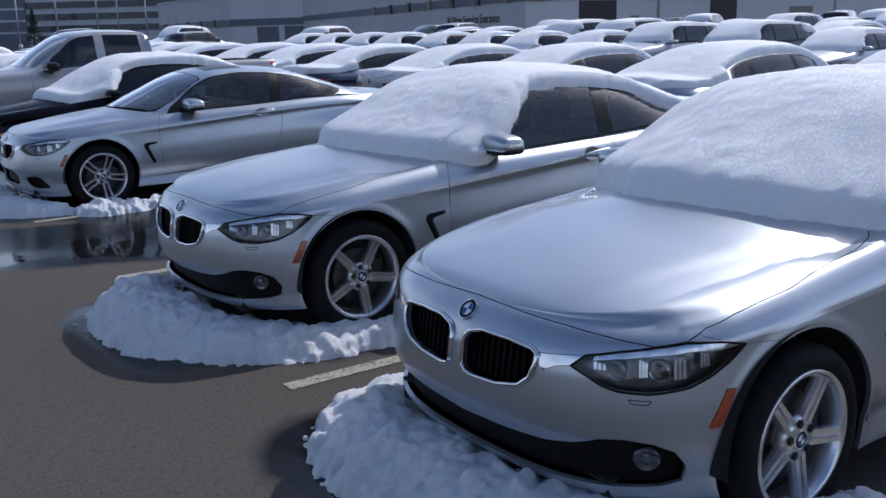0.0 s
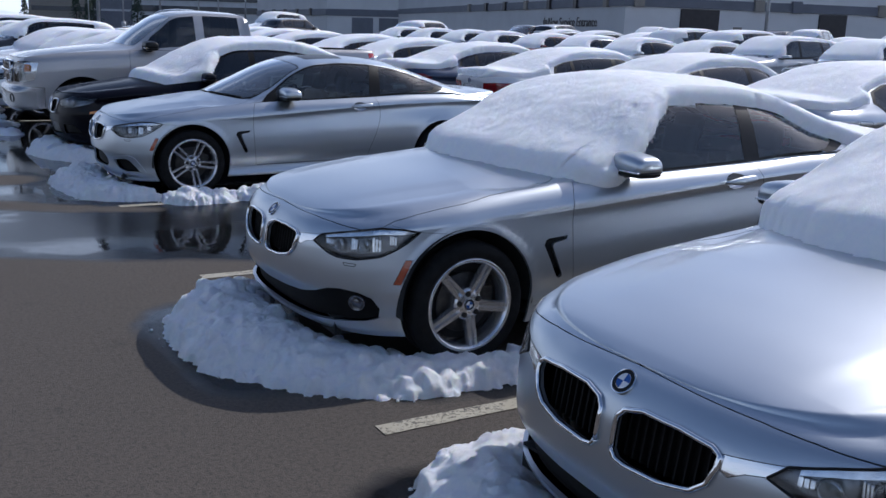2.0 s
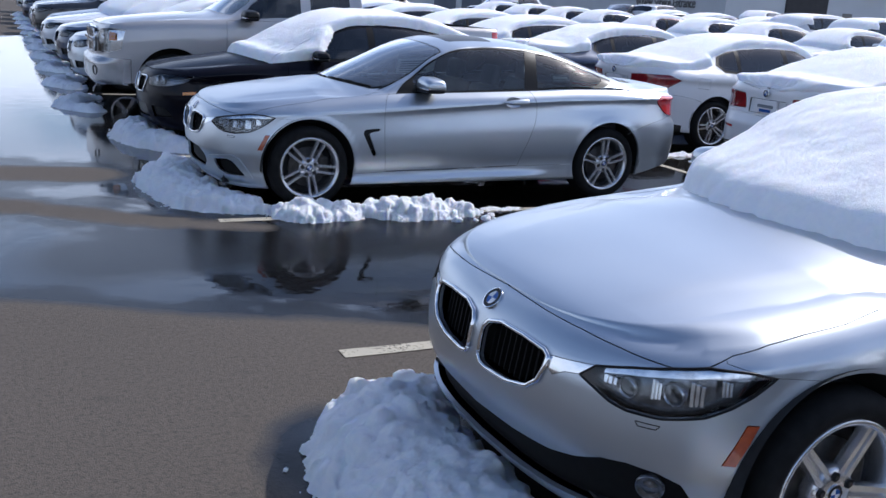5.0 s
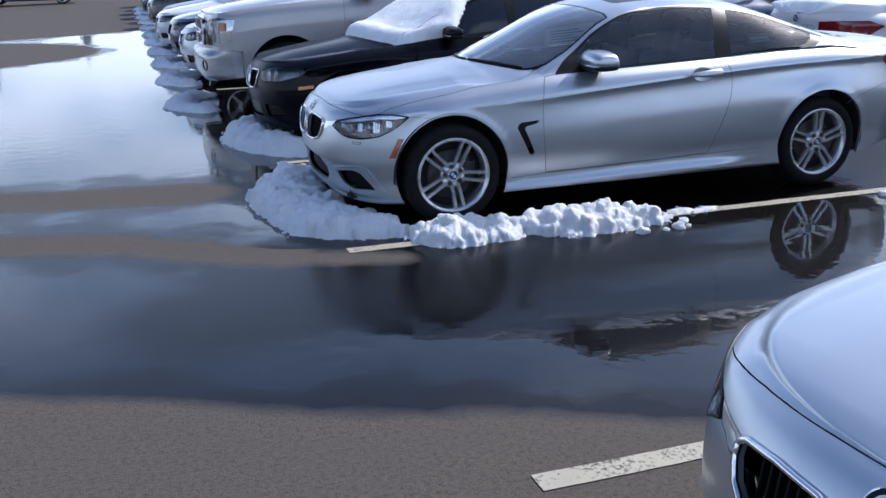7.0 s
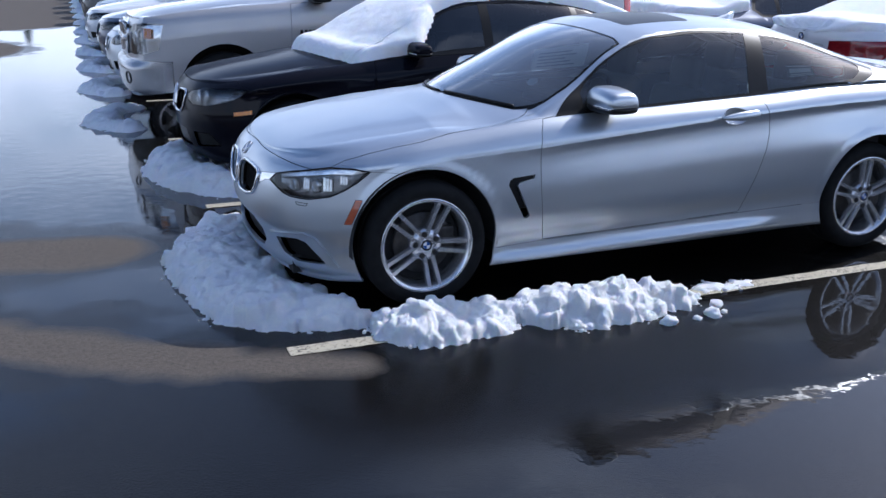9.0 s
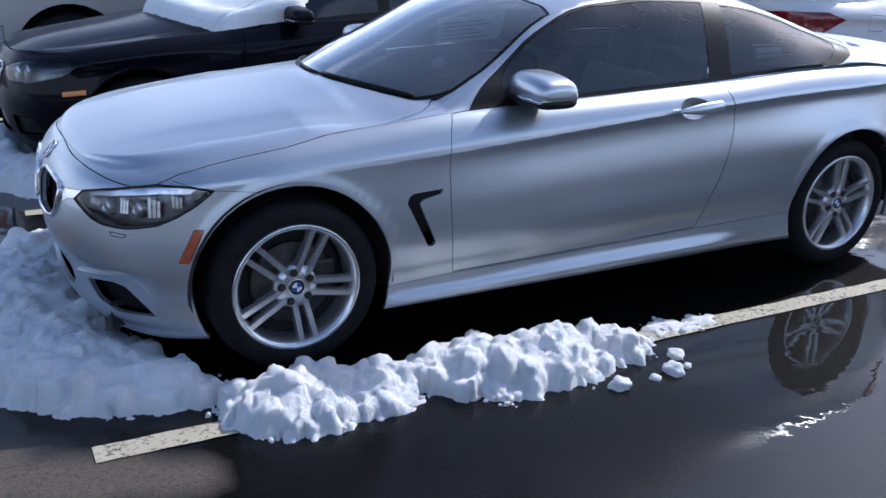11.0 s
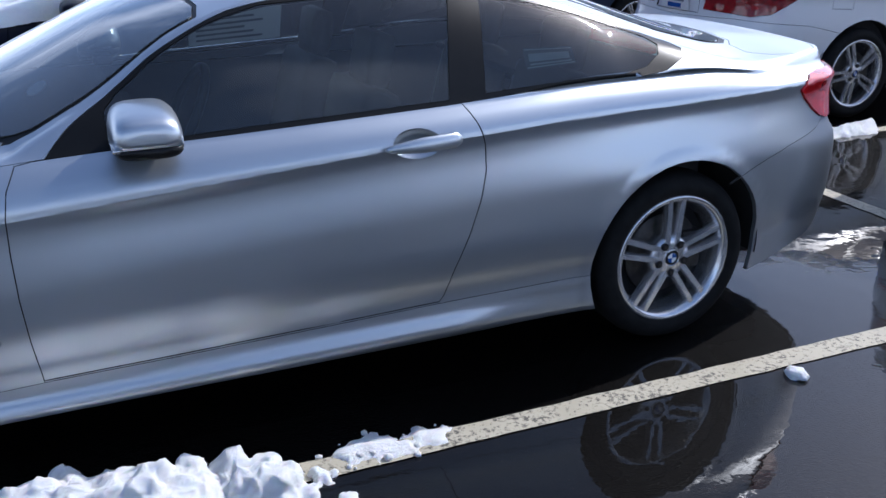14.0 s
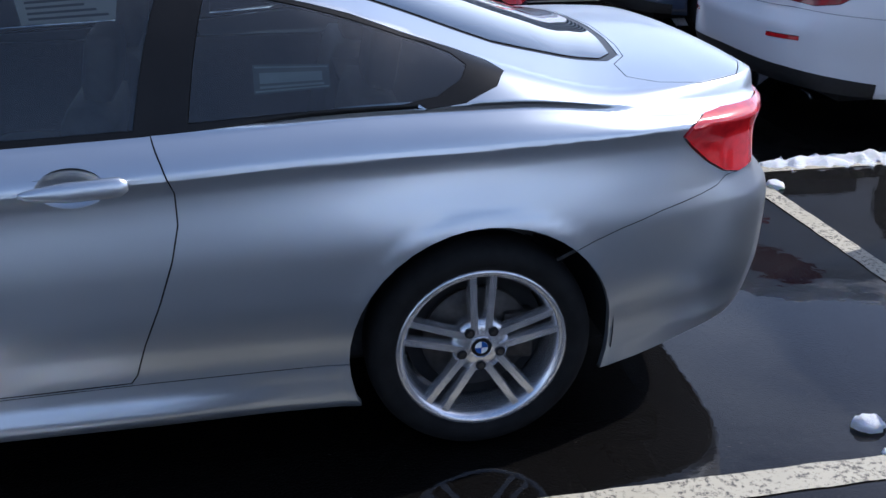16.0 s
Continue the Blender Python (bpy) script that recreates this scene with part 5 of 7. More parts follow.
PICKUP = Body(
    outline=[(-0.98, 0), (-0.975, 0.3), (-0.95, 0.6), (-0.90, 0.78), (-0.80, 0.90), (-0.6, 0.965), (-0.2, 0.99), (0.6, 1.0), (2.0, 1.005), (3.6, 1.005), (4.55, 1.0), (4.72, 0.98), (4.79, 0.93), (4.81, 0.5), (4.82, 0)],
    sill=[(-0.98, 0.36), (0.5, 0.46), (3.5, 0.46), (4.82, 0.5)],
    belt=[(-0.98, 1.10), (-0.7, 1.14), (-0.2, 1.20), (0.5, 1.24), (1.0, 1.26), (2.4, 1.28), (2.62, 1.30), (2.7, 1.32), (4.82, 1.33)],
    side=[(0.3, 0.05), (0.38, 0.02), (0.55, 0.01), (0.8, 0.0), (0.93, 0.0), (1.0, 0.0), (1.2, 0.006), (1.7, 0.025), (2.0, 0.06)],
    crease=[(-0.98, 0.9), (0.5, 1.0), (2.5, 1.06), (4.82, 1.1)],
    front=[(0.36, 0.06), (0.42, 0.015), (0.66, 0.0), (0.70, 0.05), (0.73, 0.07), (0.95, 0.075), (1.06, 0.10), (1.12, 0.14)],
    rear=[(0.45, 0.05), (0.55, 0.0), (0.7, 0.02), (1.3, 0.02)],
    top=[(-0.86, 1.12), (-0.7, 1.17), (-0.2, 1.25), (0.3, 1.31), (0.55, 1.34), (0.62, 1.36), (1.0, 1.62), (1.3, 1.80), (1.5, 1.86), (1.9, 1.89), (2.4, 1.88), (2.55, 1.84), (2.62, 1.70), (2.68, 1.36), (2.74, 1.33), (4.7, 1.33), (4.82, 1.32)],
    crown=[(-0.86, 0.0), (-0.5, 0.06), (0.5, 0.06), (1.5, 0.05), (2.4, 0.05), (2.7, 0.0), (4.82, 0.0)],
    rail=[(-0.86, 0.6), (-0.5, 0.72), (0.4, 0.80), (0.8, 0.80), (1.3, 0.74), (2.0, 0.72), (2.5, 0.72), (2.7, 0.88), (4.82, 0.9)],
    bend=[(0.2, 0.0), (0.6, 0.12), (1.1, 0.12), (1.5, 0.02), (2.0, 0.0)])

BUMPER = plain("brushed_bumper", (0.42, 0.42, 0.43), 0.25, 0.8, 0.15, 6)
ROWS_MID = sorted(set(np.round(np.r_[np.linspace(0, 1, 13), np.linspace(1, 1.3, 7), np.linspace(1.3, 2, 6)], 4)))


def build_car(name, label, B, paint, kind, wheel_style="double", glass_mat=None, fine=0.07, lite=False):
    """A four-door car, sport utility or pickup on a body form."""
    glass_mat = glass_mat or DARK_GLASS
    car = new(name)
    tagged(car, label, "pickup truck" if kind == "pickup" else "car")
    S, Nn, T, TP, G = B.side_poly, B.nose_poly, B.tail_poly, B.top_poly, B.glass_poly
    reg = []

    def add(part_name, poly, mat, whole=True, gap=0.002, lift=0.0, depth=0.018, note=""):
        reg.append((part_name, poly, mat, whole, gap, lift, depth, note))

    wheel = {"sedan": (2.88, 0.33, 0.33, 0.375), "suv": (2.84, 0.36, 0.36, 0.41), "pickup": (3.55, 0.39, 0.39, 0.46)}[kind]
    wb, hz, wr, ar = wheel
    for x in (0.0, wb):
        add("arch", circle_poly(B, x, hz + 0.015, ar, 30), None)
    zb0 = float(B.belt(-0.6))
    if kind == "pickup":
        kid = Nn([(0.0, 0.76), (0.0, 1.05), (0.45, 1.06), (0.50, 1.0), (0.47, 0.77)])
        add("grille_hole", kid, None)
        lamp = Nn([(0.54, 0.775), (0.53, 1.03), (0.74, 1.065)]) + S([(-0.76, 1.08), (-0.58, 1.065), (-0.60, 1.0), (-0.64, 0.82), (-0.82, 0.77)])
        add("headlight_lens", lamp, LENS, False, 0.003, 0.002, 0.02)
        add("front_bumper", Nn([(0, 0.2), (0, 0.715), (0.7, 0.715)]) + S([(-0.8, 0.715), (-0.52, 0.70), (-0.52, 0.2)]), BUMPER, True, 0.004, 0.012)
    else:
        k0 = 0.0 if kind == "sedan" else 0.12
        kid = Nn([(0.035, 0.55 + k0), (0.034, 0.67 + k0), (0.08, 0.70 + k0), (0.30, 0.71 + k0), (0.34, 0.69 + k0), (0.32, 0.6 + k0), (0.26, 0.545 + k0), (0.1, 0.535 + k0)])
        add("grille_hole", kid, None)
        lampA = [(B.at_nose(0.39), 0.70 + k0), (B.at_nose(0.42), 0.645 + k0), (B.at_nose(0.5), 0.625 + k0), (B.at_nose(0.66), 0.63 + k0), (B.at_x(-0.46), 0.68 + k0), (B.at_x(-0.34), 0.75 + k0), (B.at_x(-0.48), 0.765 + k0), (B.at_nose(0.6), 0.755 + k0)]
        lamp = [(float(a), float(B.low(a, z))) for a, z in lampA]
        add("headlight_lens", lamp, LENS, False, 0.003, 0.001, 0.012)
        add("side_marker", S([(-0.46, 0.59 + k0), (-0.33, 0.605 + k0), (-0.33, 0.575 + k0), (-0.46, 0.56 + k0)]), ORANGE, False, 0.001, 0.003, 0.01, "orange side marker reflector")
        add("lower_intake", Nn([(0, 0.42 + k0 / 2), (0.36, 0.42 + k0 / 2), (0.44, 0.30 + k0), (0, 0.28 + k0)]), TRIM, True, 0.001, -0.02, -0.02)
        add("side_intake", Nn([(0.50, 0.42 + k0 / 2), (0.68, 0.42 + k0 / 2), (0.74, 0.33 + k0), (0.53, 0.31 + k0)]), TRIM, False, 0.001, -0.02, -0.02)
        add("front_bumper", [(0.0, 0.0), (0.0, 1.0), (float(B.at_x(-0.45)), 1.0)] + S([(-0.34, 0.75 + k0), (-0.1, 0.72 + k0), (-0.1, 0.1)]), paint, True, 0.0015)
    # tail
    L = B.length
    if kind == "pickup":
        add("tail_light", S([(4.66, 0.95), (4.66, 1.28)]) + T([(0.90, 1.28), (0.90, 0.95)]), RED_LENS, False, 0.002, 0.004)
        add("tailgate", T([(0.88, 0.68), (0.88, 1.30), (0, 1.30), (0, 0.68)]), paint, True, 0.003)
        add("rear_bumper", T([(0.97, 0.3), (0.97, 0.64), (0, 0.64), (0, 0.3)]), PEWTER, True, 0.003, 0.03)
    else:
        xr, zt, zl = (3.45, 0.93, 0.78) if kind == "sedan" else (3.40, 1.06, 0.90)
        tl = [(B.at_x(xr), zt - 0.03), (B.at_x(xr + 0.16), zt + 0.03), (B.at_tail(0.62), zt + 0.025), (B.at_tail(0.34), zt + 0.01), (B.at_tail(0.31), zl), (B.at_tail(0.55), zl - 0.005), (B.at_tail(0.7), zl - 0.02), (B.at_x(xr + 0.2), zl + 0.0)]
        add("tail_light", [(float(a), float(B.low(a, z))) for a, z in tl], DARK_RED, False, 0.002, 0.005, 0.03, "dark red tail light lens")
        add("bumper_reflector", T([(0.66, 0.585), (0.45, 0.58), (0.45, 0.555), (0.66, 0.56)]), RED_LENS, False, 0.001, 0.003)
        add("bumper_skirt", [(float(B.at_x(wb + 0.5)), -0.1), (float(B.at_x(wb + 0.5)), float(B.low(B.at_x(wb + 0.5), 0.33)))] + T([(0.6, 0.40), (0, 0.42)]) + [(L, -0.1)], PLASTIC, True, 0.001, -0.004)
        add("rear_bumper", S([(wb + 0.15, 0.1), (wb + 0.15, 0.62), (wb + 0.5, 0.70)]) + [(float(B.at_tail(0.6)), float(B.low(B.at_tail(0.6), 0.74))), (L, float(B.low(L, 0.72))), (L, -0.1)], paint, True, 0.0015)
        add("number_plate_recess", T([(0.26, 0.90), (0, 0.90), (0, 0.75), (0.26, 0.75)]), paint, True, 0.003, -0.012, -0.012)
        if kind == "sedan":
            add("fuel_flap", S([(3.02, 0.80), (3.20, 0.81), (3.20, 0.94), (3.02, 0.93)]), paint, False, 0.0025)
    # doors and windows
    zc = 0.30 if kind == "sedan" else 0.42 if kind == "suv" else 0.55
    d0, d1, d2 = {"sedan": (0.64, 1.62, 2.62), "suv": (0.66, 1.66, 2.66), "pickup": (0.70, 1.78, 2.58)}[kind]
    for x0, x1, tail_cut in ((d0, d1, False), (d1, d2, kind != "pickup")):
        pts = [(float(B.at_edge(x0)), 1.0)] + S([(x0 - 0.015, 0.8), (x0, zc), (x1 - (0.22 if tail_cut else 0.0), zc + 0.02)])
        if tail_cut:
            pts += S([(x1 - 0.16, 0.5), (x1 - 0.05, 0.66)])
        pts += S([(x1, 0.85)]) + [(float(B.at_edge(x1)), 1.0)]
        add("front_door" if x0 == d0 else "rear_door", pts, paint, False, 0.0025)
    pil = {"sedan": (0.92, 1.58, 1.66, 2.44, 2.50, 2.80), "suv": (0.92, 1.62, 1.70, 2.52, 2.60, 3.2), "pickup": (0.95, 1.72, 1.86, 2.44, 0, 0)}[kind]
    add("front_window", G([(pil[0], 0.1), (pil[0] + 0.1, 0.08), (pil[1], 0.08), (pil[1], 0.88), (pil[0] + 0.4, 0.88), (pil[0] + 0.1, 0.8), (pil[0], 0.55)]), glass_mat, False, 0.001, -0.003, 0.006)
    add("rear_side_window", G([(pil[2], 0.08), (pil[3], 0.08), (pil[3] - 0.02, 0.88), (pil[2], 0.88)]), glass_mat, False, 0.001, -0.003, 0.006)
    if pil[5]:
        add("quarter_light", G([(pil[4], 0.08), (pil[5] - 0.08, 0.1), (pil[5], 0.4), (pil[5] - 0.06, 0.82), (pil[4] - 0.02, 0.88)]), glass_mat, False, 0.001, -0.003, 0.006)
    if kind != "pickup":
        xe = pil[5]
        add("window_trim", G([(0.78, 0.0), (1.6, 0.0), (xe - 0.06, 0.0), (xe + 0.05, 0.4), (xe - 0.02, 0.92), (xe - 0.2, 0.95), (1.4, 0.95), (1.0, 0.94), (0.84, 0.88)]), TRIM, False, 0.0008, -0.001, 0.012)
    bl = {"sedan": 0.40, "suv": 0.42, "pickup": 0.62}[kind]
    bb = {"sedan": 0.25, "suv": 0.2, "pickup": 0.12}[kind]
    rt = {"sedan": 1.2, "suv": 1.2, "pickup": 1.36}[kind]
    add("windscreen", TP([(bl + bb * (y / 0.7) ** 2, y) for y in (0, 0.3, 0.5, 0.66)] + [(x, float(B.rail_y(x)) - 0.035) for x in np.linspace(bl + bb + 0.06, rt, 4)] + [(rt - 0.03, 0.3), (rt - 0.04, 0)]), GLASS, True, 0.002, 0.001, 0.008)
    if kind == "sedan":
        add("rear_window", TP([(3.22 - 0.09 * (y / 0.6) ** 2, y) for y in (0, 0.3, 0.54)] + [(x, float(B.rail_y(x)) - 0.07) for x in (3.0, 2.75, 2.6)] + [(2.52, 0.3), (2.5, 0)]), DARK_GLASS, True, 0.002)
        add("trunk_lid", TP([(3.28 - 0.09 * (y / 0.6) ** 2, y) for y in (0, 0.3, 0.58)] + [(3.4, 0.68), (3.7, 0.64), (3.82, 0.45), (3.87, 0.2), (3.88, 0)]), paint, True, 0.0025)
    elif kind == "suv":
        add("rear_window", TP([(3.70, 0), (3.68, 0.4), (3.6, 0.56), (3.42, 0.58), (3.40, 0.3), (3.40, 0)]), DARK_GLASS, True, 0.002)
    else:
        add("rear_window", TP([(2.665, 0), (2.665, 0.5), (2.59, 0.5), (2.585, 0)]), DARK_GLASS, True, 0.002)
        add("bed_floor", TP([(2.78, 0), (2.78, 0.80), (4.70, 0.80), (4.70, 0)]), PLASTIC, True, 0.0, -0.42, -0.42, "black truck bed liner")
    xh = bl - 0.03
    add("bonnet", TP([(B.ex[0] - 0.01, 0)] + [(x, float(B.edge(x)) - (0.01 if x < -0.4 else 0.05)) for x in np.linspace(B.ex[0] + 0.01, 0.45, 9)] + [(xh + bb * (y / 0.7) ** 2, y) for y in (0.66, 0.5, 0.3, 0)]), paint, True, 0.0025)
    made = assemble(B, car, reg, "body_shell", paint, fine, ROWS_MID)
    # lamps behind the lenses, grille
    V, F = cut_map(B, 0.06, [0.4, 0.5, 0.6, 0.7, 0.8, 0.9, 1.0], [lamp])
    mid = np.array([V[f].mean(0) for f in F])
    fs = [F[i] for i in np.where(inside(lamp, mid[:, 0], mid[:, 1]))[0]]
    v, f = panel_mesh(B, V, fs, -0.002, -0.05, -0.05, False)
    for k, ob in enumerate((mesh_part("headlight_bowl", *far_side(v, f), LAMP_SILVER if kind == "pickup" else LAMP_GREY, car), mesh_part("headlight_bowl", v, f, LAMP_SILVER if kind == "pickup" else LAMP_GREY, car))):
        spots = ((0.5, 0.685), (0.61, 0.695)) if kind == "sedan" else ((0.5, 0.8), (0.61, 0.81)) if kind == "suv" else ((0.66, 0.93),)
        for yy, zz in (() if lite else spots):
            a = float(B.at_nose(yy))
            m = Matrix.Translation(on_body(B, a, float(B.low(a, zz)), -0.03).translation) @ Vector((-0.95, 0.2, -0.1)).to_track_quat("-Y", "Z").to_matrix().to_4x4()
            if k == 0:
                m = FLIP @ m @ Matrix.Diagonal((-1, 1, 1, 1))
            rr = 0.075 if kind == "pickup" else 0.04
            v2, f2 = lathe([(0.0001, 0.0), (rr * 0.5, 0.004), (rr * 0.8, 0.014), (rr, -0.006), (rr * 1.1, 0.01)], 22)
            mesh_part("lamp_ring", [m @ Vector(p) for p in v2], f2, LAMP_SILVER, ob)
        if kind == "pickup" and not lite:
            m = on_body(B, float(B.at_x(-0.75)), float(B.low(B.at_x(-0.75), 0.97)), -0.018)
            if k == 0:
                m = FLIP @ m @ Matrix.Diagonal((-1, 1, 1, 1))
            bm = bmesh.new()
            box(bm, (-0.035, -0.006, -0.04), (0.045, 0.006, 0.06), 0.005)
            bmesh.ops.transform(bm, matrix=m, verts=bm.verts)
            part("turn_lamp", bm, ORANGE, ob, "orange turn lamp")
    if lite:
        bm = bmesh.new()
        box(bm, (-0.66, -0.36, 0.53), (-0.645, 0.36, 0.86 if kind == "suv" else 0.72) if kind != "pickup" else (-0.6, 0.36, 1.05))
        part("grille_backing", bm, TRIM, car)
    elif kind == "pickup":
        bm = bmesh.new()
        box(bm, (-0.90, -0.5, 0.76), (-0.86, 0.5, 1.05))
        part("grille_backing", bm, LINER, car)
        for i in range(9):
            y = -0.44 + 0.11 * i
            if abs(y) > 0.03:
                bm = bmesh.new()
                box(bm, (-0.925, y - 0.008, 0.77), (-0.89, y + 0.008, 1.05), 0.003)
                part("grille_bar", bm, CHROME, car)
        for z in (0.80, 0.86, 0.97, 1.02):
            bm = bmesh.new()
            box(bm, (-0.92, -0.46, z - 0.007), (-0.89, 0.46, z + 0.007), 0.003)
            part("grille_bar", bm, CHROME, car)
        bm = bmesh.new()
        box(bm, (-0.945, -0.50, 0.885), (-0.90, 0.50, 0.935), 0.012)
        box(bm, (-0.945, -0.03, 0.76), (-0.90, 0.03, 1.06), 0.012)
        part("grille_cross", bm, CHROME, car, "chrome crosshair grille bars")
        rim_tube(B, Nn([(0.0, 1.055), (0.25, 1.06), (0.45, 1.06), (0.50, 1.0), (0.47, 0.77), (0.25, 0.76), (0.0, 0.76)]), 0.016, 0.004, "grille_surround", CHROME, car, closed=False)

        def fog(m):
            v2, f2 = lathe([(0.0001, 0.012), (0.05, 0.006), (0.06, -0.008), (0.07, 0.01)], 20)
            mesh_part("fog_lamp", [m @ Vector(p) for p in v2], f2, TRIM, car)
        a = float(B.at_nose(0.70))
        side_pair(B, a, float(B.low(a, 0.54)), 0.013, fog)
        # small raised letters on the front door stand as plain bars
        for i in range(6):
            bm = bmesh.new()
            box(bm, (0.78 + 0.045 * i, -1.006, 0.94), (0.81 + 0.045 * i, -0.995, 0.985), 0.002)
            part("door_lettering", bm, TRIM, car)
    else:
        k0 = 0.0 if kind == "sedan" else 0.12
        rim_tube(B, kid, 0.009, 0.004, "kidney_surround", CHROME, car, "chrome kidney grille surround")
        for s in (1, -1):
            bm = bmesh.new()
            box(bm, (-0.66, s * 0.19 - 0.17, 0.53 + k0), (-0.645, s * 0.19 + 0.17, 0.72 + k0))
            for i in range(8):
                y = 0.055 + 0.035 * i
                box(bm, (-0.74, s * y - 0.004, 0.55 + k0), (-0.66, s * y + 0.004, 0.70 + k0))
            part("kidney_grille", bm, GRILLE, car, "black slatted kidney grille")
        x = float(B.px[-1])
        bm = bmesh.new()
        box(bm, (x - 0.05, -0.155, 0.755), (x - 0.028, 0.155, 0.895), 0.004)
        plate = part("dealer_plate", bm, WHITE, car, "white dealer plate with grey bars")
        for z, w, mat in ((0.83, 0.11, INK), (0.785, 0.08, BLUE)):
            bm = bmesh.new()
            box(bm, (x - 0.028, -w, z - 0.016), (x - 0.024, w, z + 0.016), 0.001)
            part("plate_bar", bm, mat, plate)
        if kind == "sedan":
            roundel(car, Matrix.Translation((x - 0.012, 0, 0.965)) @ pose(0, 0, 0, 0, 0, 90), 0.04)
    hx = ((d1 - 0.14), (d2 - 0.16))
    zh = {"sedan": 0.885, "suv": 1.0, "pickup": 1.12}[kind]
    for nm, x in zip(("front_door", "rear_door"), hx):
        for k, d in enumerate(made[nm]):
            a = float(B.at_x(x))
            m = on_body(B, a, float(B.low(a, zh)), 0.003)
            if k == 0:
                m = FLIP @ m @ Matrix.Diagonal((-1, 1, 1, 1))
            door_handle(d, m, TRIM if kind == "pickup" else paint, 0.2, lite)
    zm = float(B.belt(1.0)) + 0.04
    s = 1.35 if kind == "pickup" else 1.0
    ym = float(B.edge(0.98)) + 0.09 * s
    mirror_shell(car, pose(0.98, -ym, zm) @ Matrix.Diagonal((s, -s, s, 1)), TRIM if kind == "pickup" else paint, lite)
    mirror_shell(car, pose(0.98, ym, zm) @ Matrix.Diagonal((s, s, s, 1)), TRIM if kind == "pickup" else paint, lite)
    half = float(B.py.max())
    wheel_wells(car, (0.0, wb), hz + 0.015, ar + 0.012, half - 0.36, half - 0.035)
    und = float(B.sill(1.5))
    part("underbody", boxes(((-0.6, -half * 0.66, und - 0.03), (wb + 0.55, half * 0.66, und + 0.06)), ((ar + 0.05, -half + 0.07, und), (wb - ar - 0.05, half - 0.07, und + 0.06))), LINER, car)
    roof = float(B.top(1.8))
    x1 = {"sedan": 3.05, "suv": 3.3, "pickup": 2.55}[kind]
    if lite:
        part("cabin_tub", boxes(((0.7, -half + 0.2, und + 0.1), (x1, half - 0.2, float(B.belt(1.2)) - 0.06)), ((1.5, -0.6, 0.8), (1.75, 0.6, roof - 0.25))), CABIN, car)
    else:
        cabin(car, 0.68, x1, half - 0.16, und + 0.1, float(B.belt(1.2)), 1.05, (1.6, 2.35) if kind != "pickup" else (1.65,), -0.36, roof)
    for x in (0.0, wb):
        for s in (-1, 1):
            make_wheel(car, x, s * (half - 0.035), hz, wr, wr * (0.73 if kind != "pickup" else 0.6), wheel_style, s, 8 if x == 0 else 40, lite)
    return car


# ---- snow ----
def snow_cover(body, mask, thick, seed, cols, rows, label):
    """A blanket of snow that lies on a car's top. mask(x, y, q) is over 0 where it lies; q runs from the shoulder (0) to the roof rail (1) and on."""
    A, W = np.meshgrid(cols, rows, indexing="ij")
    P = body.place(A, W)
    N = body.normal(A, W)
    x = np.interp(A, body.arc, body.ex)
    e = np.interp(A, body.arc, body.ey)
    q = (W - 1) * e / np.maximum(e - body.rail_y(x), 1e-3)
    n, m = A.shape
    verts, faces = [], []
    index = {}
    for side in (1, -1):
        nz = np.array([[fbm(x[i, j] * 2.3, side * P[i, j, 1] * 2.3, seed, 5) for j in range(m)] for i in range(n)])
        fine_n = np.array([[fbm(x[i, j] * 14, side * P[i, j, 1] * 14 + P[i, j, 2] * 9, seed + 7, 3) for j in range(m)] for i in range(n)])
        d = mask(x, side * P[..., 1], q) + 0.028 * nz + 0.014 * fine_n
        t = np.where(d > 0, thick * np.sqrt(np.clip(1 - (1 - np.clip(d / 0.13, 0, 1)) ** 2, 0, 1)) * (1 + 0.16 * nz) + 0.004 * fine_n, np.maximum(-0.03, 0.5 * d - 0.002))
        way = N + np.array([0, 0, 0.5])
        way /= np.linalg.norm(way, axis=-1, keepdims=True)
        Q = P + way * t[..., None]
        Q[..., 1] = np.where(P[..., 1] < 1e-5, 0, Q[..., 1])
        base = len(verts)
        for i in range(n):
            for j in range(m):
                verts.append((Q[i, j, 0], side * Q[i, j, 1], Q[i, j, 2]))
        for i in range(n - 1):
            for j in range(m - 1):
                if max(d[i, j], d[i + 1, j], d[i, j + 1], d[i + 1, j + 1]) > 0:
                    f = [base + i * m + j, base + i * m + j + 1, base + (i + 1) * m + j + 1, base + (i + 1) * m + j]
                    faces.append(f if side > 0 else f[::-1])
    used = sorted({i for f in faces for i in f})
    back = {i: k for k, i in enumerate(used)}
    ob = mesh_part("snow_cover", [verts[i] for i in used], [[back[i] for i in f] for f in faces], SNOW)
    return tagged(ob, label, "snow")


def coupe_snow_mask(x, y, q):
    ay = np.abs(y)
    front = x - (0.335 + 0.285 * (ay / 0.7) ** 2)
    side = np.where(x < 1.6, np.maximum((1.04 + 0.46 * np.clip(q, 0, 1) - x) * 1.0, (q - 0.93) * 0.5), (q - 0.93) * 0.5)
    side = np.where(x > 2.45, np.maximum(side, (q - 0.93 + (x - 2.45) * 1.3) * 0.5), side)
    low = (q - 0.02 + 0.55 * np.exp(-((x - 0.86) / 0.14) ** 2)) * 0.6
    back = 3.66 - x
    return np.minimum(np.minimum(front, np.where(q > 1.0, 0.3, np.minimum(side, low))), back)


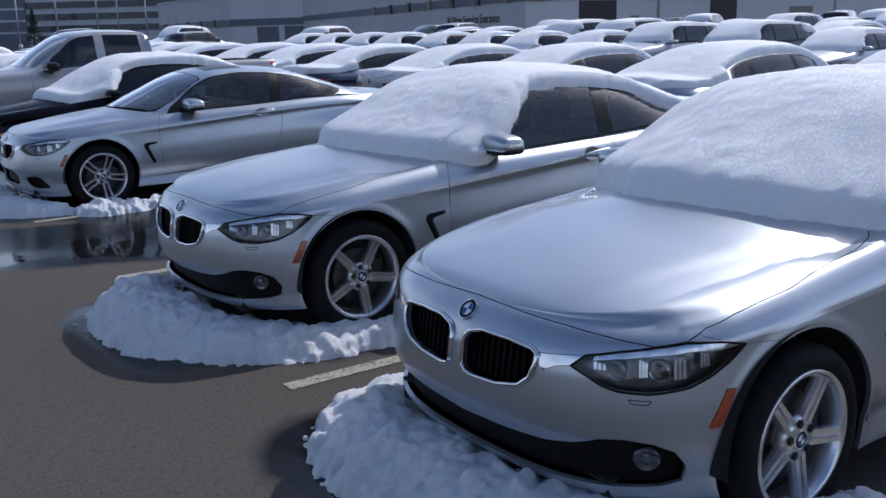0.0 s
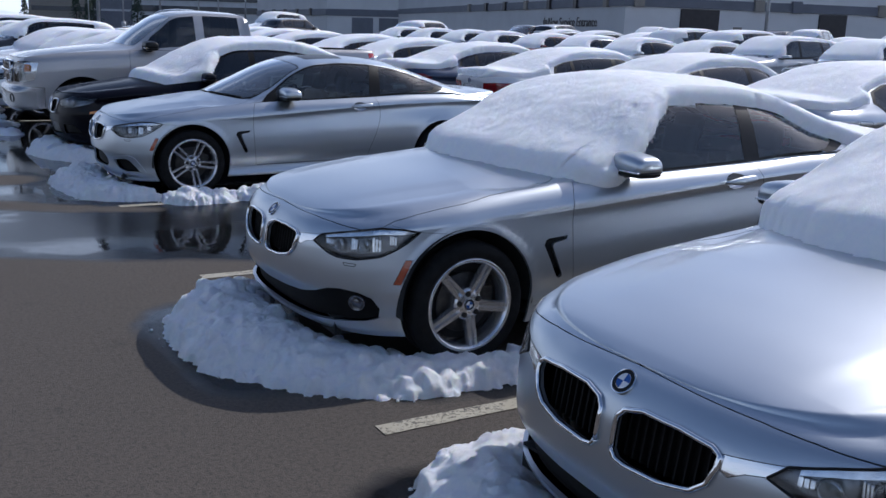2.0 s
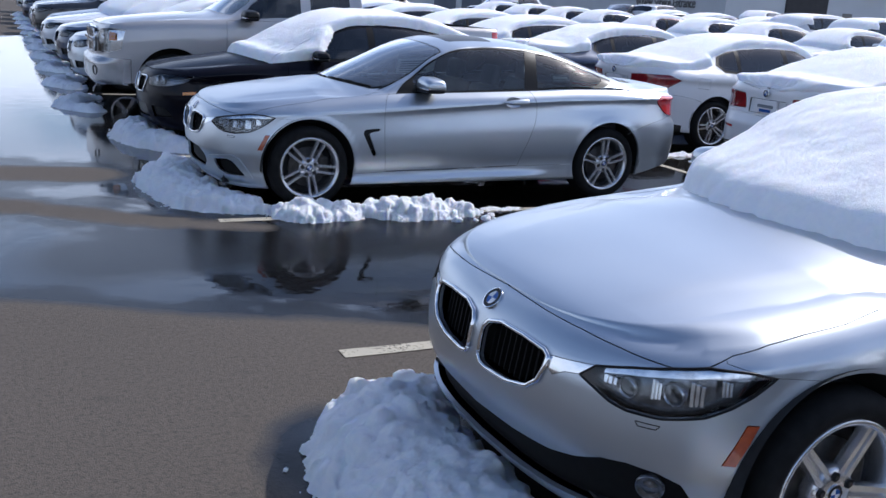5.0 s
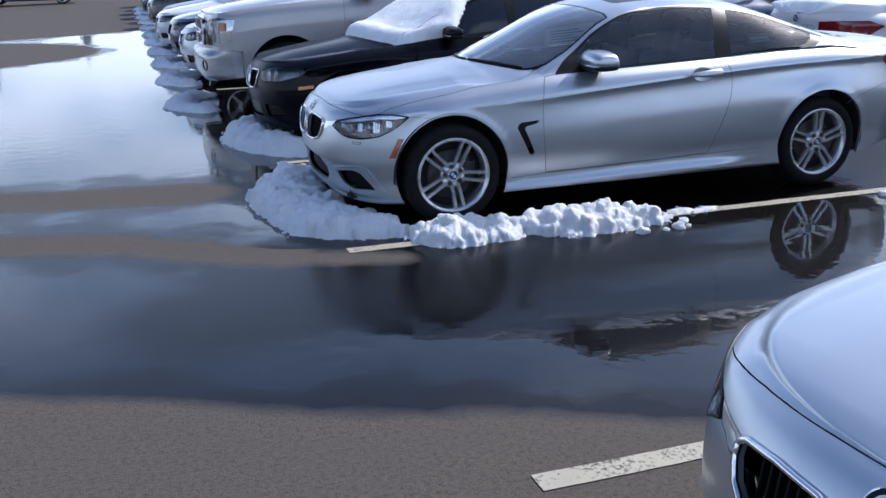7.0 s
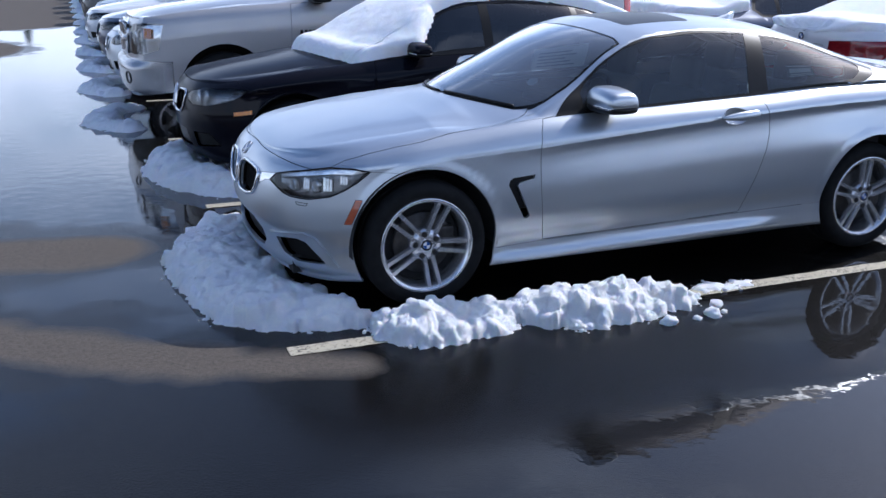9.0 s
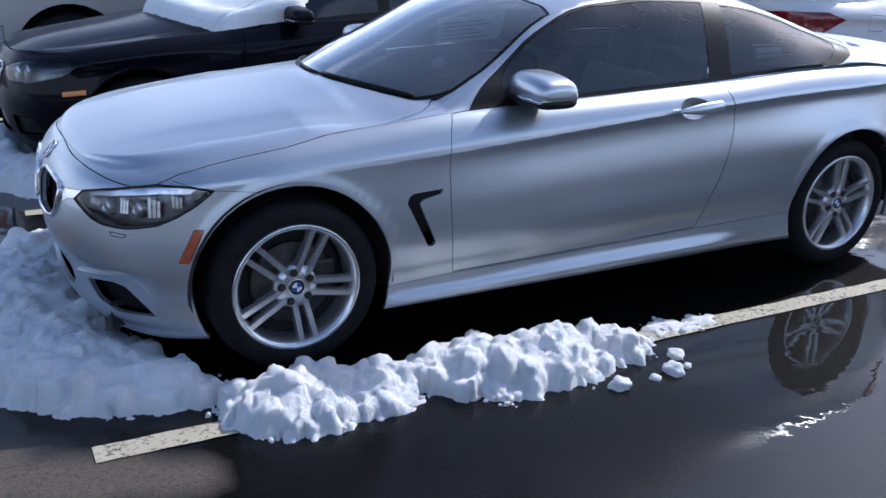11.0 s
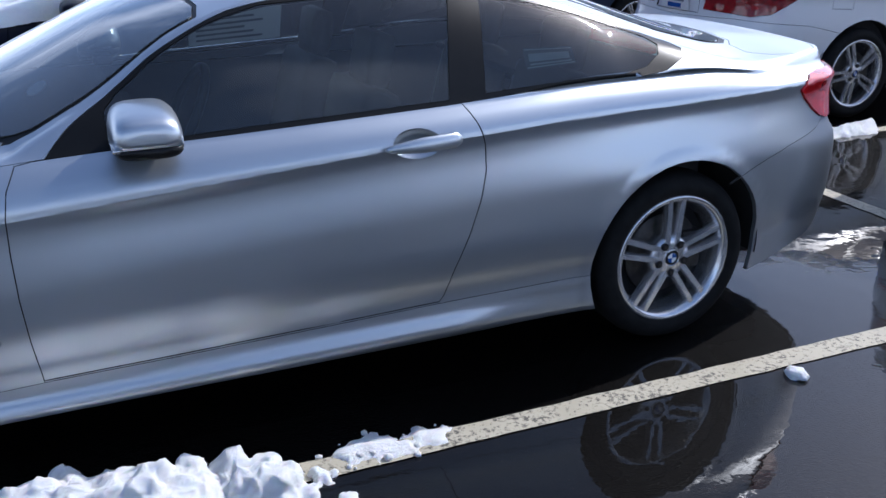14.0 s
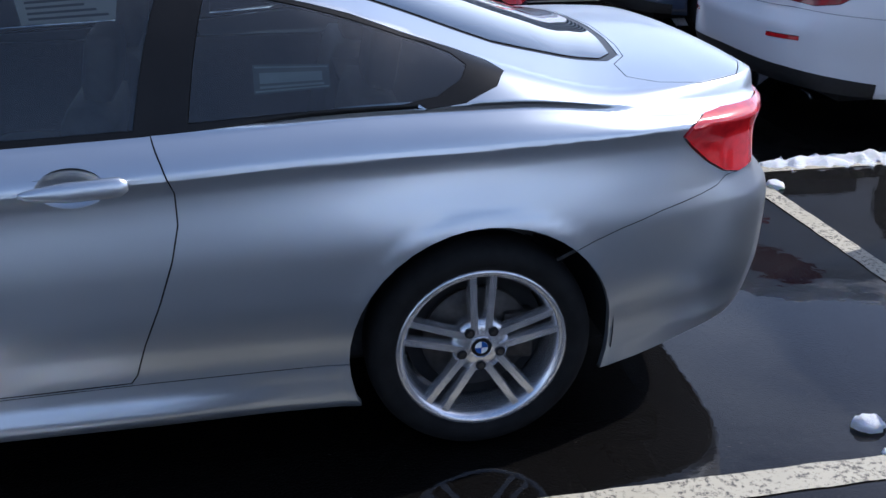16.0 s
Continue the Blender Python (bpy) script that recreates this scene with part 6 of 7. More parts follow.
def general_snow_mask(start):
    def mask(x, y, q):
        ay = np.abs(y)
        front = x - (start + 0.25 * (ay / 0.7) ** 2)
        side = np.where(q > 1.12, 0.3, np.maximum((q - 1.0) * 0.7, np.where(x < 1.25, np.minimum((1.0 + 0.2 * q - x) * 0.8, (q - 0.15) * 0.6), np.where(x > 2.9, (q - 0.45) * 0.4, -1))))
        return np.minimum(np.minimum(front, side), 3.84 - x)
    return mask


def snow_ridge(name, label, spine, seed, cell=0.02, lump=1.0, mat=None):
    """A ploughed bank of snow along a spine of (x, y, half width, height)."""
    p = np.array(spine, float)
    s = np.r_[0, np.cumsum(np.linalg.norm(np.diff(p[:, :2], axis=0), axis=1))]
    q = np.linspace(0, s[-1], max(8, int(s[-1] / 0.05)))
    path = np.stack([curve_fn(list(zip(s, p[:, k])))(q) for k in range(4)], 1)
    lo, hi = (path[:, :2] - path[:, 2:3]).min(0) - 0.12, (path[:, :2] + path[:, 2:3]).max(0) + 0.12
    nx, ny = int((hi[0] - lo[0]) / cell) + 2, int((hi[1] - lo[1]) / cell) + 2
    xs, ys = lo[0] + cell * np.arange(nx), lo[1] + cell * np.arange(ny)
    X, Y = np.meshgrid(xs, ys, indexing="ij")
    best = np.full(X.shape, -1.0)
    for px, py, w, h in path:
        d = np.hypot(X - px, Y - py) / w
        best = np.maximum(best, h * (1 - d ** 2))
    H = np.full(X.shape, -0.02)
    for i in range(nx):
        for j in range(ny):
            b = best[i, j]
            if b < -0.16:
                continue
            x, y = X[i, j], Y[i, j]
            big = fbm(x * 2.6, y * 2.6, seed, 3)
            c1 = noise.voronoi((x * 10 + 0.9 * big, y * 10 + 0.5 * big, seed))[0][0]
            c2 = noise.voronoi((x * 23 + big, y * 23, seed + 4))[0][0]
            knob = math.sqrt(max(0.0, 1 - (c1 / 0.8) ** 2)) - 0.55
            knob2 = math.sqrt(max(0.0, 1 - (c2 / 0.8) ** 2)) - 0.55
            crumb = noise.noise((x * 38, y * 38, seed + 2)) + 0.6 * noise.noise((x * 75, y * 75, seed + 6))
            rough_n = fbm(x * 8, y * 8, seed + 1, 4, 2.2, 0.6)
            v = b + lump * (0.036 * big + 0.022 * rough_n + 0.016 * knob + 0.016 * knob2 + 0.012 * crumb)
            edge = noise.noise((x * 15, y * 15, seed + 11)) + 0.6 * noise.noise((x * 34, y * 34, seed + 13))
            v += 0.055 * min(1.0, lump) * edge * max(0.0, 1 - max(b, 0) / 0.10)
            v += 0.012 * lump * noise.noise((x * 17, y * 17, seed + 9))
            if v > 0:
                H[i, j] = 0.005 + v * min(1.0, 0.45 + v * 9)
            else:
                H[i, j] = max(-0.02, v)
    # clods heaped over the bank
    rng = random.Random(int(seed * 10))
    if cell < 0.03:
        spots = np.argwhere(H > 0.012)
        for i, j in spots[[rng.randrange(len(spots)) for _ in range(int(len(spots) * cell * cell / 0.0005))]]:
            r = (0.010 + 0.034 * rng.random() ** 2) * min(1.0, 0.3 + H[i, j] / 0.08)
            top = H[i, j] - r * rng.uniform(0.35, 0.9)
            n = int(r / cell) + 1
            a0, a1, b0, b1 = max(0, i - n), min(nx, i + n + 1), max(0, j - n), min(ny, j + n + 1)
            dx, dy = X[a0:a1, b0:b1] - X[i, j] - rng.uniform(-0.5, 0.5) * cell, (Y[a0:a1, b0:b1] - Y[i, j]) * rng.uniform(0.8, 1.25)
            cap = top + np.sqrt(np.maximum(r * r - dx * dx - dy * dy, 0)) * rng.uniform(0.6, 1.0)
            H[a0:a1, b0:b1] = np.where((dx * dx + dy * dy < r * r) & (H[a0:a1, b0:b1] > 0.0), np.maximum(H[a0:a1, b0:b1], cap), H[a0:a1, b0:b1])
        S = H.copy()
        S[1:-1, 1:-1] = (H[:-2, 1:-1] + H[2:, 1:-1] + H[1:-1, :-2] + H[1:-1, 2:]) / 4
        H = np.where((H > 0.01) & (S > 0), 0.5 * H + 0.5 * S, H)
    keep = H > 0
    idx = -np.ones(X.shape, int)
    verts, faces = [], []
    for i in range(nx - 1):
        for j in range(ny - 1):
            if keep[i, j] or keep[i + 1, j] or keep[i, j + 1] or keep[i + 1, j + 1]:
                f = []
                for a, b in ((i, j), (i + 1, j), (i + 1, j + 1), (i, j + 1)):
                    if idx[a, b] < 0:
                        idx[a, b] = len(verts)
                        at = Vector((X[a, b], Y[a, b], H[a, b] * 1.1))
                        # lumps that bulge sideways as well as up
                        off = noise.noise_vector(at * 13 + Vector((seed, 3.3, 1))) * 0.020 * lump + noise.noise_vector(at * 31 + Vector((2, seed, 5))) * 0.012 * lump + noise.noise_vector(at * 70) * 0.006
                        k = min(1.0, max(0.25, H[a, b] / 0.06))
                        verts.append((at.x + off.x * k, at.y + off.y * k, H[a, b] + max(off.z, -0.01) * (0.7 if H[a, b] > 0.02 else 0.0)))
                    f.append(idx[a, b])
                faces.append(f)
    # crumbs round its foot
    ball = bmesh.new()
    bmesh.ops.create_icosphere(ball, subdivisions=1, radius=1)
    dirs = [v.co.copy() for v in ball.verts]
    tris = [[v.index for v in f.verts] for f in ball.faces]
    ball.free()
    base = len(verts)
    for _ in range(int(base / 14 if cell < 0.03 else 0)):
        x, y, z = verts[rng.randrange(base)]
        if z > 0.02 or rng.random() < 0.4:
            continue
        r = 0.004 + 0.014 * rng.random() ** 2
        x, y = x + rng.gauss(0, 0.02), y + rng.gauss(0, 0.02)
        z = max(z, r * 0.3)
        k0 = len(verts)
        sq = rng.uniform(0.6, 1.1), rng.uniform(0.6, 1.1), rng.uniform(0.5, 0.9)
        for d in dirs:
            g = r * rng.uniform(0.75, 1.25)
            verts.append((x + d.x * g * sq[0], y + d.y * g * sq[1], z + d.z * g * sq[2]))
        faces += [[k0 + i for i in t] for t in tris]
    ob = mesh_part(name, verts, faces, mat or CRUST)
    return tagged(ob, label, "snow")


def snow_lump(x, y, r, seed, flat=0.7):
    bm = bmesh.new()
    bmesh.ops.create_icosphere(bm, subdivisions=3, radius=1)
    for v in bm.verts:
        n = v.co.normalized()
        k = 1 + 0.35 * noise.noise((n * 1.7) + Vector((seed, 0, 0))) + 0.16 * noise.noise((n * 4.5) + Vector((0, seed, 0)))
        v.co = (n.x * k * r, n.y * k * r * 0.8, max(n.z, -0.4) * k * r * flat + r * 0.32 * flat)
    ob = part("snow_lump", bm, CRUST, None, "", True)
    ob.matrix_basis = pose(x, y, 0.0, 0, 0, seed * 71 % 360)
    return tagged(ob, "small melting lump of snow on wet asphalt", "snow", "snow lumps")


# ---- ground ----
def ground_material():
    m = Mat("asphalt", (0.06, 0.056, 0.05), 0.85)
    pos = m.coords(True)
    sep = m.node("ShaderNodeSeparateXYZ")
    m.link(pos, sep.inputs[0])
    wob = m.math("MULTIPLY", m.math("SUBTRACT", m.noise(0.9, 5, 0.6, pos), 0.5), 1.1)
    wob2 = m.math("MULTIPLY", m.math("SUBTRACT", m.noise(6.0, 4, 0.6, pos), 0.5), 0.16)
    shift = m.math("ADD", wob, wob2)
    X, Y = sep.outputs[0], sep.outputs[1]
    flat = m.node("ShaderNodeVectorMath"); flat.operation = "MULTIPLY"
    m.link(pos, flat.inputs[0]); flat.inputs[1].default_value = (1, 1, 0)

    def capsule(ax, ay, bx, by, r):
        """Distance to a rounded strip, less than 0 inside."""
        sub = m.node("ShaderNodeVectorMath"); sub.operation = "SUBTRACT"
        m.link(flat.outputs[0], sub.inputs[0]); sub.inputs[1].default_value = (ax, ay, 0)
        dot = m.node("ShaderNodeVectorMath"); dot.operation = "DOT_PRODUCT"
        m.link(sub.outputs[0], dot.inputs[0]); dot.inputs[1].default_value = (bx - ax, by - ay, 0)
        t = m.math("DIVIDE", dot.outputs["Value"], (bx - ax) ** 2 + (by - ay) ** 2, True)
        sc = m.node("ShaderNodeVectorMath"); sc.operation = "SCALE"
        sc.inputs[0].default_value = (bx - ax, by - ay, 0)
        m.link(t, sc.inputs["Scale"])
        d = m.node("ShaderNodeVectorMath"); d.operation = "DISTANCE"
        m.link(sub.outputs[0], d.inputs[0]); m.link(sc.outputs[0], d.inputs[1])
        return m.math("SUBTRACT", d.outputs["Value"], r)

    # wet beyond a line that runs across the empty bay and out in front of it
    line = m.math("MAXIMUM", m.math("SUBTRACT", m.math("MULTIPLY", X, -0.48), 2.90), -3.02)
    wet = m.math("SUBTRACT", Y, line)
    for strip in DRY_STRIPS:
        wet = m.math("MINIMUM", wet, capsule(*strip))
    # dark rims at the snow banks: painted shade with a little real wet
    for strip in WET_SHADE_STRIPS:
        wet = m.math("MAXIMUM", wet, m.math("MULTIPLY", capsule(*strip), -1.0))
    wet = m.math("ADD", wet, m.math("MULTIPLY", shift, 0.34))
    mask = m.ramp(m.math("ADD", m.math("MULTIPLY", wet, 2.2), 0.5), [(0.35, grey(0)), (0.62, grey(1))])
    deep = m.ramp(m.math("ADD", m.math("MULTIPLY", m.math("ADD", wet, m.math("MULTIPLY", m.math("SUBTRACT", m.noise(1.7, 5, 0.6, pos), 0.55), 1.6)), 1.0), 0.2), [(0.25, grey(0)), (0.5, grey(1))])
    shallow = capsule(-1.6, -1.1, 0.75, -0.72, 0.35)
    deep = m.math("MULTIPLY", deep, m.ramp(m.math("ADD", shallow, m.math("MULTIPLY", shift, 0.5)), [(0.0, grey(0)), (0.35, grey(1))]))
    grit = m.noise(260, 3, 0.7, pos)
    stones = m.node("ShaderNodeTexVoronoi", Scale=150.0)
    m.link(pos, stones.inputs["Vector"])
    blotch = m.noise(0.7, 6, 0.6, pos)
    stain = m.noise(3.5, 6, 0.65, pos)
    dry = m.mix(m.ramp(grit, [(0.35, grey(0)), (0.7, grey(1))]), (0.062, 0.052, 0.043), (0.122, 0.101, 0.081))
    dry = m.mix(m.ramp(blotch, [(0.35, grey(0)), (0.7, grey(0.5))]), dry, (0.08, 0.068, 0.055))
    dry = m.mix(m.ramp(stain, [(0.62, grey(0)), (0.75, grey(0.55))]), dry, (0.034, 0.031, 0.029))
    grain = m.noise(48, 5, 0.75, pos)
    dry = m.mix(m.ramp(grain, [(0.36, grey(0.7)), (0.54, grey(0))]), dry, (0.03, 0.026, 0.023))
    dry = m.mix(m.ramp(m.noise(120, 2, 0.5, pos), [(0.66, grey(0)), (0.72, grey(0.6))]), dry, (0.17, 0.155, 0.135))
    damp = m.mix(m.ramp(grit, [(0.4, grey(0)), (0.75, grey(1))]), (0.0016, 0.0015, 0.0014), (0.007, 0.006, 0.0055))
    # pale specks: light stones, and their sun glints put into the colour
    damp = m.mix(m.ramp(m.noise(95, 3, 0.6, pos), [(0.68, grey(0)), (0.74, grey(0.7))]), damp, (0.15, 0.13, 0.105))
    m.to("Base Color", m.mix(mask, dry, damp))
    m.to("Roughness", m.mix(mask, grey(0.9), grey(0.45)))
    film = m.math("MULTIPLY", mask, m.math("ADD", m.math("MULTIPLY", deep, 0.42), 0.58))
    m.to("Specular IOR Level", m.mix(mask, grey(0.4), grey(0.03)))
    m.to("Coat Weight", film)
    m.set("Coat IOR", 1.38)
    m.to("Coat Roughness", m.mix(deep, grey(0.2), grey(0.022)))
    m.bump(m.math("ADD", stones.outputs["Distance"], m.math("MULTIPLY", grit, 0.7)), 0.35, 0.006)
    rip = m.node("ShaderNodeBump", Strength=0.07, Distance=0.02)
    m.link(m.noise(7.0, 3, 0.5, pos), rip.inputs["Height"])
    m.link(rip.outputs[0], m.p.inputs["Coat Normal"])
    return m.m


# strips of (from x, y, to x, y, half width)
DRY_STRIPS = [(-9.0, 2.5, -2.1, 0.40, 0.25), (-2.1, 0.40, -1.15, -0.24, 0.19), (-1.15, -0.28, -0.52, -0.52, 0.11), (-9.0, 3.2, -1.62, 1.62, 0.34), (-14.0, 22.0, -6.0, 16.0, 3.5), (-9.0, 34.0, 9.0, 60.0, 14.0)]
# round two coupes' banks: mostly their shadow painted as wet ground, slightly damp
WET_SHADE_STRIPS = [(-0.95, -4.0, -0.95, -4.8, 0.42), (-0.4, -5.35, 0.6, -5.5, 0.22), (-0.85, -6.6, -0.85, -7.6, 0.42)]
def rise(x, y):
    """The car park climbs gently towards the building."""
    far = 0.85 * (x + 2.6) + 0.53 * (y + 9.4) - 18
    return 0.02 * max(0.0, min(far, 60.0))


xs_g = [-900, -300, -100, -40] + list(range(-20, 84, 4)) + [90, 120, 200, 400, 900]
ground_v = [(x, y, rise(x, y)) for x in xs_g for y in xs_g]
n = len(xs_g)
ground_f = [(i * n + j, (i + 1) * n + j, (i + 1) * n + j + 1, i * n + j + 1) for i in range(n - 1) for j in range(n - 1)]
tagged(mesh_part("ground", ground_v, ground_f, ground_material()), "grey brown asphalt car park with wet patches and puddles", "ground", "", "structure")


def line_paint():
    m = Mat("worn_line_paint", (0.5, 0.47, 0.38), 0.7)
    pos = m.coords(True)
    worn = m.noise(55, 6, 0.75, pos)
    big = m.noise(5, 4, 0.6, pos)
    bare = m.math("ADD", worn, m.math("MULTIPLY", m.math("SUBTRACT", big, 0.5), 0.35))
    m.to("Base Color", m.mix(m.ramp(bare, [(0.52, grey(0)), (0.60, grey(0.9))]), m.mix(big, (0.38, 0.34, 0.25), (0.50, 0.46, 0.36)), (0.04, 0.037, 0.034)))
    m.to("Roughness", m.ramp(big, [(0.3, grey(0.35)), (0.7, grey(0.75))]))
    m.bump(worn, 0.25, 0.002)
    return m.m


LINE = line_paint()


def painted_line(x0, y0, x1, y1, w=0.10):
    """A painted bay line with slightly ragged edges."""
    a, b = Vector((x0, y0, 0)), Vector((x1, y1, 0))
    t = (b - a).normalized()
    n = Vector((-t.y, t.x, 0))
    k = max(2, int((b - a).length / 0.04))
    verts, faces = [], []
    for i in range(k + 1):
        p = a.lerp(b, i / k)
        r = 0.006 * noise.noise((p.x * 9, p.y * 9, 1)), 0.006 * noise.noise((p.x * 9, p.y * 9, 5))
        up = Vector((0, 0, 0.004 + rise(p.x, p.y) + (0.012 if rise(p.x, p.y) > 0 else 0)))
        verts += [p + n * (w / 2 + r[0]) + up, p - n * (w / 2 + r[1]) + up]
    for i in range(k):
        faces.append((2 * i, 2 * i + 1, 2 * i + 3, 2 * i + 2))
    return tagged(mesh_part("bay_line", verts, faces, LINE, None), "worn cream painted parking bay line", "marking", "", "structure")


PITCH = 2.745
for k in range(-3, 12):
    painted_line(-0.78, -0.285 + PITCH * k, 4.68, -0.285 + PITCH * k)
for k in range(-5, 12):
    painted_line(4.78, 2.16 + PITCH * k, 10.2, 2.16 + PITCH * k)
painted_line(4.72, -14, 4.72, 34)


# ---- the place behind: building, poles, trees ----
EYE0 = Vector((-2.62, -9.45, 0))
AHEAD = Vector((0.625, 0.78, 0)).normalized()
RIGHT = Vector((AHEAD.y, -AHEAD.x, 0))


def spot(u, d, z=0.0):
    """A place d metres ahead and u to the right of the start."""
    return EYE0 + AHEAD * d + RIGHT * u + Vector((0, 0, z))


# two greys by wall: darker on the receding left walls, paler on the fronts
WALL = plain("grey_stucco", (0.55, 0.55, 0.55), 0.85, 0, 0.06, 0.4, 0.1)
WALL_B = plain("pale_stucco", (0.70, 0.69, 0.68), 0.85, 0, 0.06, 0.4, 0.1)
BAND = plain("slate_band", (0.17, 0.175, 0.20), 0.7, 0, 0.1, 0.8)
DOOR_DARK = plain("dark_door", (0.035, 0.03, 0.032), 0.5, 0, 0.2, 3)
PALE = plain("pale_concrete", (0.55, 0.56, 0.57), 0.8, 0, 0.08, 0.5)
WINDOW_BAND = plain("office_glass", (0.04, 0.05, 0.065), 0.15, 0, 0.3, 0.6)
TAN = plain("tan_block", (0.30, 0.27, 0.23), 0.8, 0, 0.1, 2)
POLE = plain("galvanised_pole", (0.55, 0.56, 0.58), 0.4, 0.5, 0.1, 3)


def wall_box(a, b, z0, z1, thick):
    """A bmesh box from a to b in plan (towards the back by thick)."""
    bm = bmesh.new()
    t = (b - a).normalized()
    n = Vector((-t.y, t.x, 0))
    if n.dot(AHEAD) < 0:
        n = -n
    vs = [bm.verts.new((p.x, p.y, z)) for z in (z0, z1) for p in (a, b, b + n * thick, a + n * thick)]
    for f in ((0, 1, 2, 3), (4, 5, 6, 7), (0, 1, 5, 4), (1, 2, 6, 5), (2, 3, 7, 6), (3, 0, 4, 7)):
        bm.faces.new([vs[i] for i in f])
    return bm, n


def on_wall(a, b, u0, u1, z0, z1, out, deep, name, mat, parent, label=""):
    """A piece on the wall from a to b, between two lengths along it, standing out."""
    t = (b - a).normalized()
    n = Vector((-t.y, t.x, 0))
    if n.dot(AHEAD) > 0:
        n = -n
    bm, _ = wall_box(a + t * u0 + n * out, a + t * u1 + n * out, z0, z1, deep)
    return part(name, bm, mat, parent, label)


service = new("service_building")
tagged(service, "long grey stucco service building with a slate band", "building")
c0, c1, c2 = spot(2.1, 70), spot(27.5, 80), spot(-34, 143)
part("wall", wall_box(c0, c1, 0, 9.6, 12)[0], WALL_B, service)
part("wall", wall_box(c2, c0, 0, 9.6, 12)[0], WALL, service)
part("wall", wall_box(c1 + RIGHT * 0.2, spot(60, 92), 0, 5.6, 10)[0], WALL_B, service)
lenL, lenR = (c0 - c2).length, (c1 - c0).length
on_wall(c0, c1, -0.1, lenR, 4.0, 4.65, 0.12, 0.3, "band", BAND, service)
on_wall(c2, c0, 0, lenL + 0.1, 4.0, 4.65, 0.12, 0.3, "band", BAND, service)
on_wall(c1, spot(60, 92), 0.3, 34, 4.0, 4.6, 0.12, 0.3, "band", BAND, service)
on_wall(c0, c1, -0.2, lenR + 0.1, 9.45, 9.75, 0.15, 0.5, "coping", PALE, service)
for u0, u1, z1 in ((4.3, 7.4, 3.95), (15.6, 18.0, 3.95)):
    d = on_wall(c0, c1, u0, u1, 0, z1, 0.05, 0.2, "garage_door", DOOR_DARK, service, "dark roller garage door")
    for k in range(5):
        on_wall(c0, c1, u0 + 0.05, u1 - 0.05, 0.25 + 0.74 * k, 0.9 + 0.74 * k, 0.09, 0.05, "door_panel", DOOR_DARK, d)
for u, mat in ((0.6, TAN), (10.1, TAN), (13.2, BAND), (20.5, TAN), (22.3, DOOR_DARK)):
    on_wall(c0, c1, u, u + 0.75, 3.95, 4.8, 0.3, 0.3, "wall_lamp", mat, service)
for k in range(7):
    on_wall(c2, c0, lenL - 3.0 - 5.2 * k, lenL - 2.4 - 5.2 * k, 3.95, 4.75, 0.3, 0.3, "wall_lamp", DOOR_DARK if k % 3 else TAN, service)
on_wall(c0, c1, 23.0, 25.2, 0, 3.3, 0.05, 0.2, "doorway", TAN, service)
on_wall(c0, c1, 8.6, 9.3, 2.0, 2.8, 0.05, 0.1, "wall_box", TAN, service)
sign_t = (c0 - c2).normalized()
sign_n = Vector((sign_t.y, -sign_t.x, 0))
if sign_n.dot(AHEAD) > 0:
    sign_n = -sign_n
# lettering on the receding wall
words = bpy.data.curves.new("wall_lettering", "FONT")
words.body, words.size, words.extrude = "New Service Entrance", 1.02, 0.02
words.materials.append(DOOR_DARK)
text = new("wall_lettering", words)
text.parent = service
rot = Matrix((sign_t, Vector((0, 0, 1)), sign_n)).transposed().to_4x4()
rot.translation = c2 + sign_t * (lenL - 13.4) + sign_n * 0.06 + Vector((0, 0, 2.55))
text.matrix_basis = rot
bm = bmesh.new()
vs = [bm.verts.new(rot @ Vector(p)) for p in ((-1.15, 0.35, 0.01), (-0.65, 0.8, 0.01), (-0.65, 0.52, 0.01), (-0.15, 0.52, 0.01), (-0.15, 0.18, 0.01), (-0.65, 0.18, 0.01), (-0.65, -0.1, 0.01))]
bm.faces.new(vs)
part("wall_arrow", bm, DOOR_DARK, service)
# the big sign above: a plain white board with dark bars
board = new("wall_sign")
tagged(board, "white framed sign board with dark bars on the wall", "sign")
t = (c1 - c0).normalized()
on_wall(c0, c1, 8.6, 14.4, 6.05, 7.6, 0.25, 0.18, "board", BAND, board)
on_wall(c0, c1, 8.75, 14.25, 6.2, 7.5, 0.27, 0.1, "face", WHITE, board)
for k in range(6):
    on_wall(c0, c1, 10.6 + 0.56 * k, 11.0 + 0.56 * k, 6.5, 7.2, 0.29, 0.1, "lettering_bar", DOOR_DARK, board)
on_wall(c0, c1, 9.0, 9.9, 6.4, 7.3, 0.29, 0.1, "emblem", BLUE, board)

low = new("low_building")
tagged(low, "low grey service wing with garage doors", "building")
l0, l1, l2 = spot(-58, 160), spot(-37, 130), spot(-21, 126)
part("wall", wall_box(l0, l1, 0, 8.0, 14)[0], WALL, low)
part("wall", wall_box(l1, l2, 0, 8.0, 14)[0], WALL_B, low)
for a, b in ((l0, l1), (l1, l2)):
    n = (b - a).length
    on_wall(a, b, -0.1, n + 0.1, 7.8, 8.1, 0.2, 0.6, "coping", PALE, low)
    on_wall(a, b, 0, n, 3.6, 4.5, 0.15, 0.3, "band", BAND, low)
for u in (4.0, 8.2, 12.4):
    on_wall(l1, l2, u, u + 3.3, 0, 3.4, 0.05, 0.2, "garage_door", BAND, low)
for k in range(5):
    on_wall(l0, l1, 4 + 6.4 * k, 4.7 + 6.4 * k, 3.6, 4.6, 0.35, 0.3, "wall_lamp", DOOR_DARK, low)

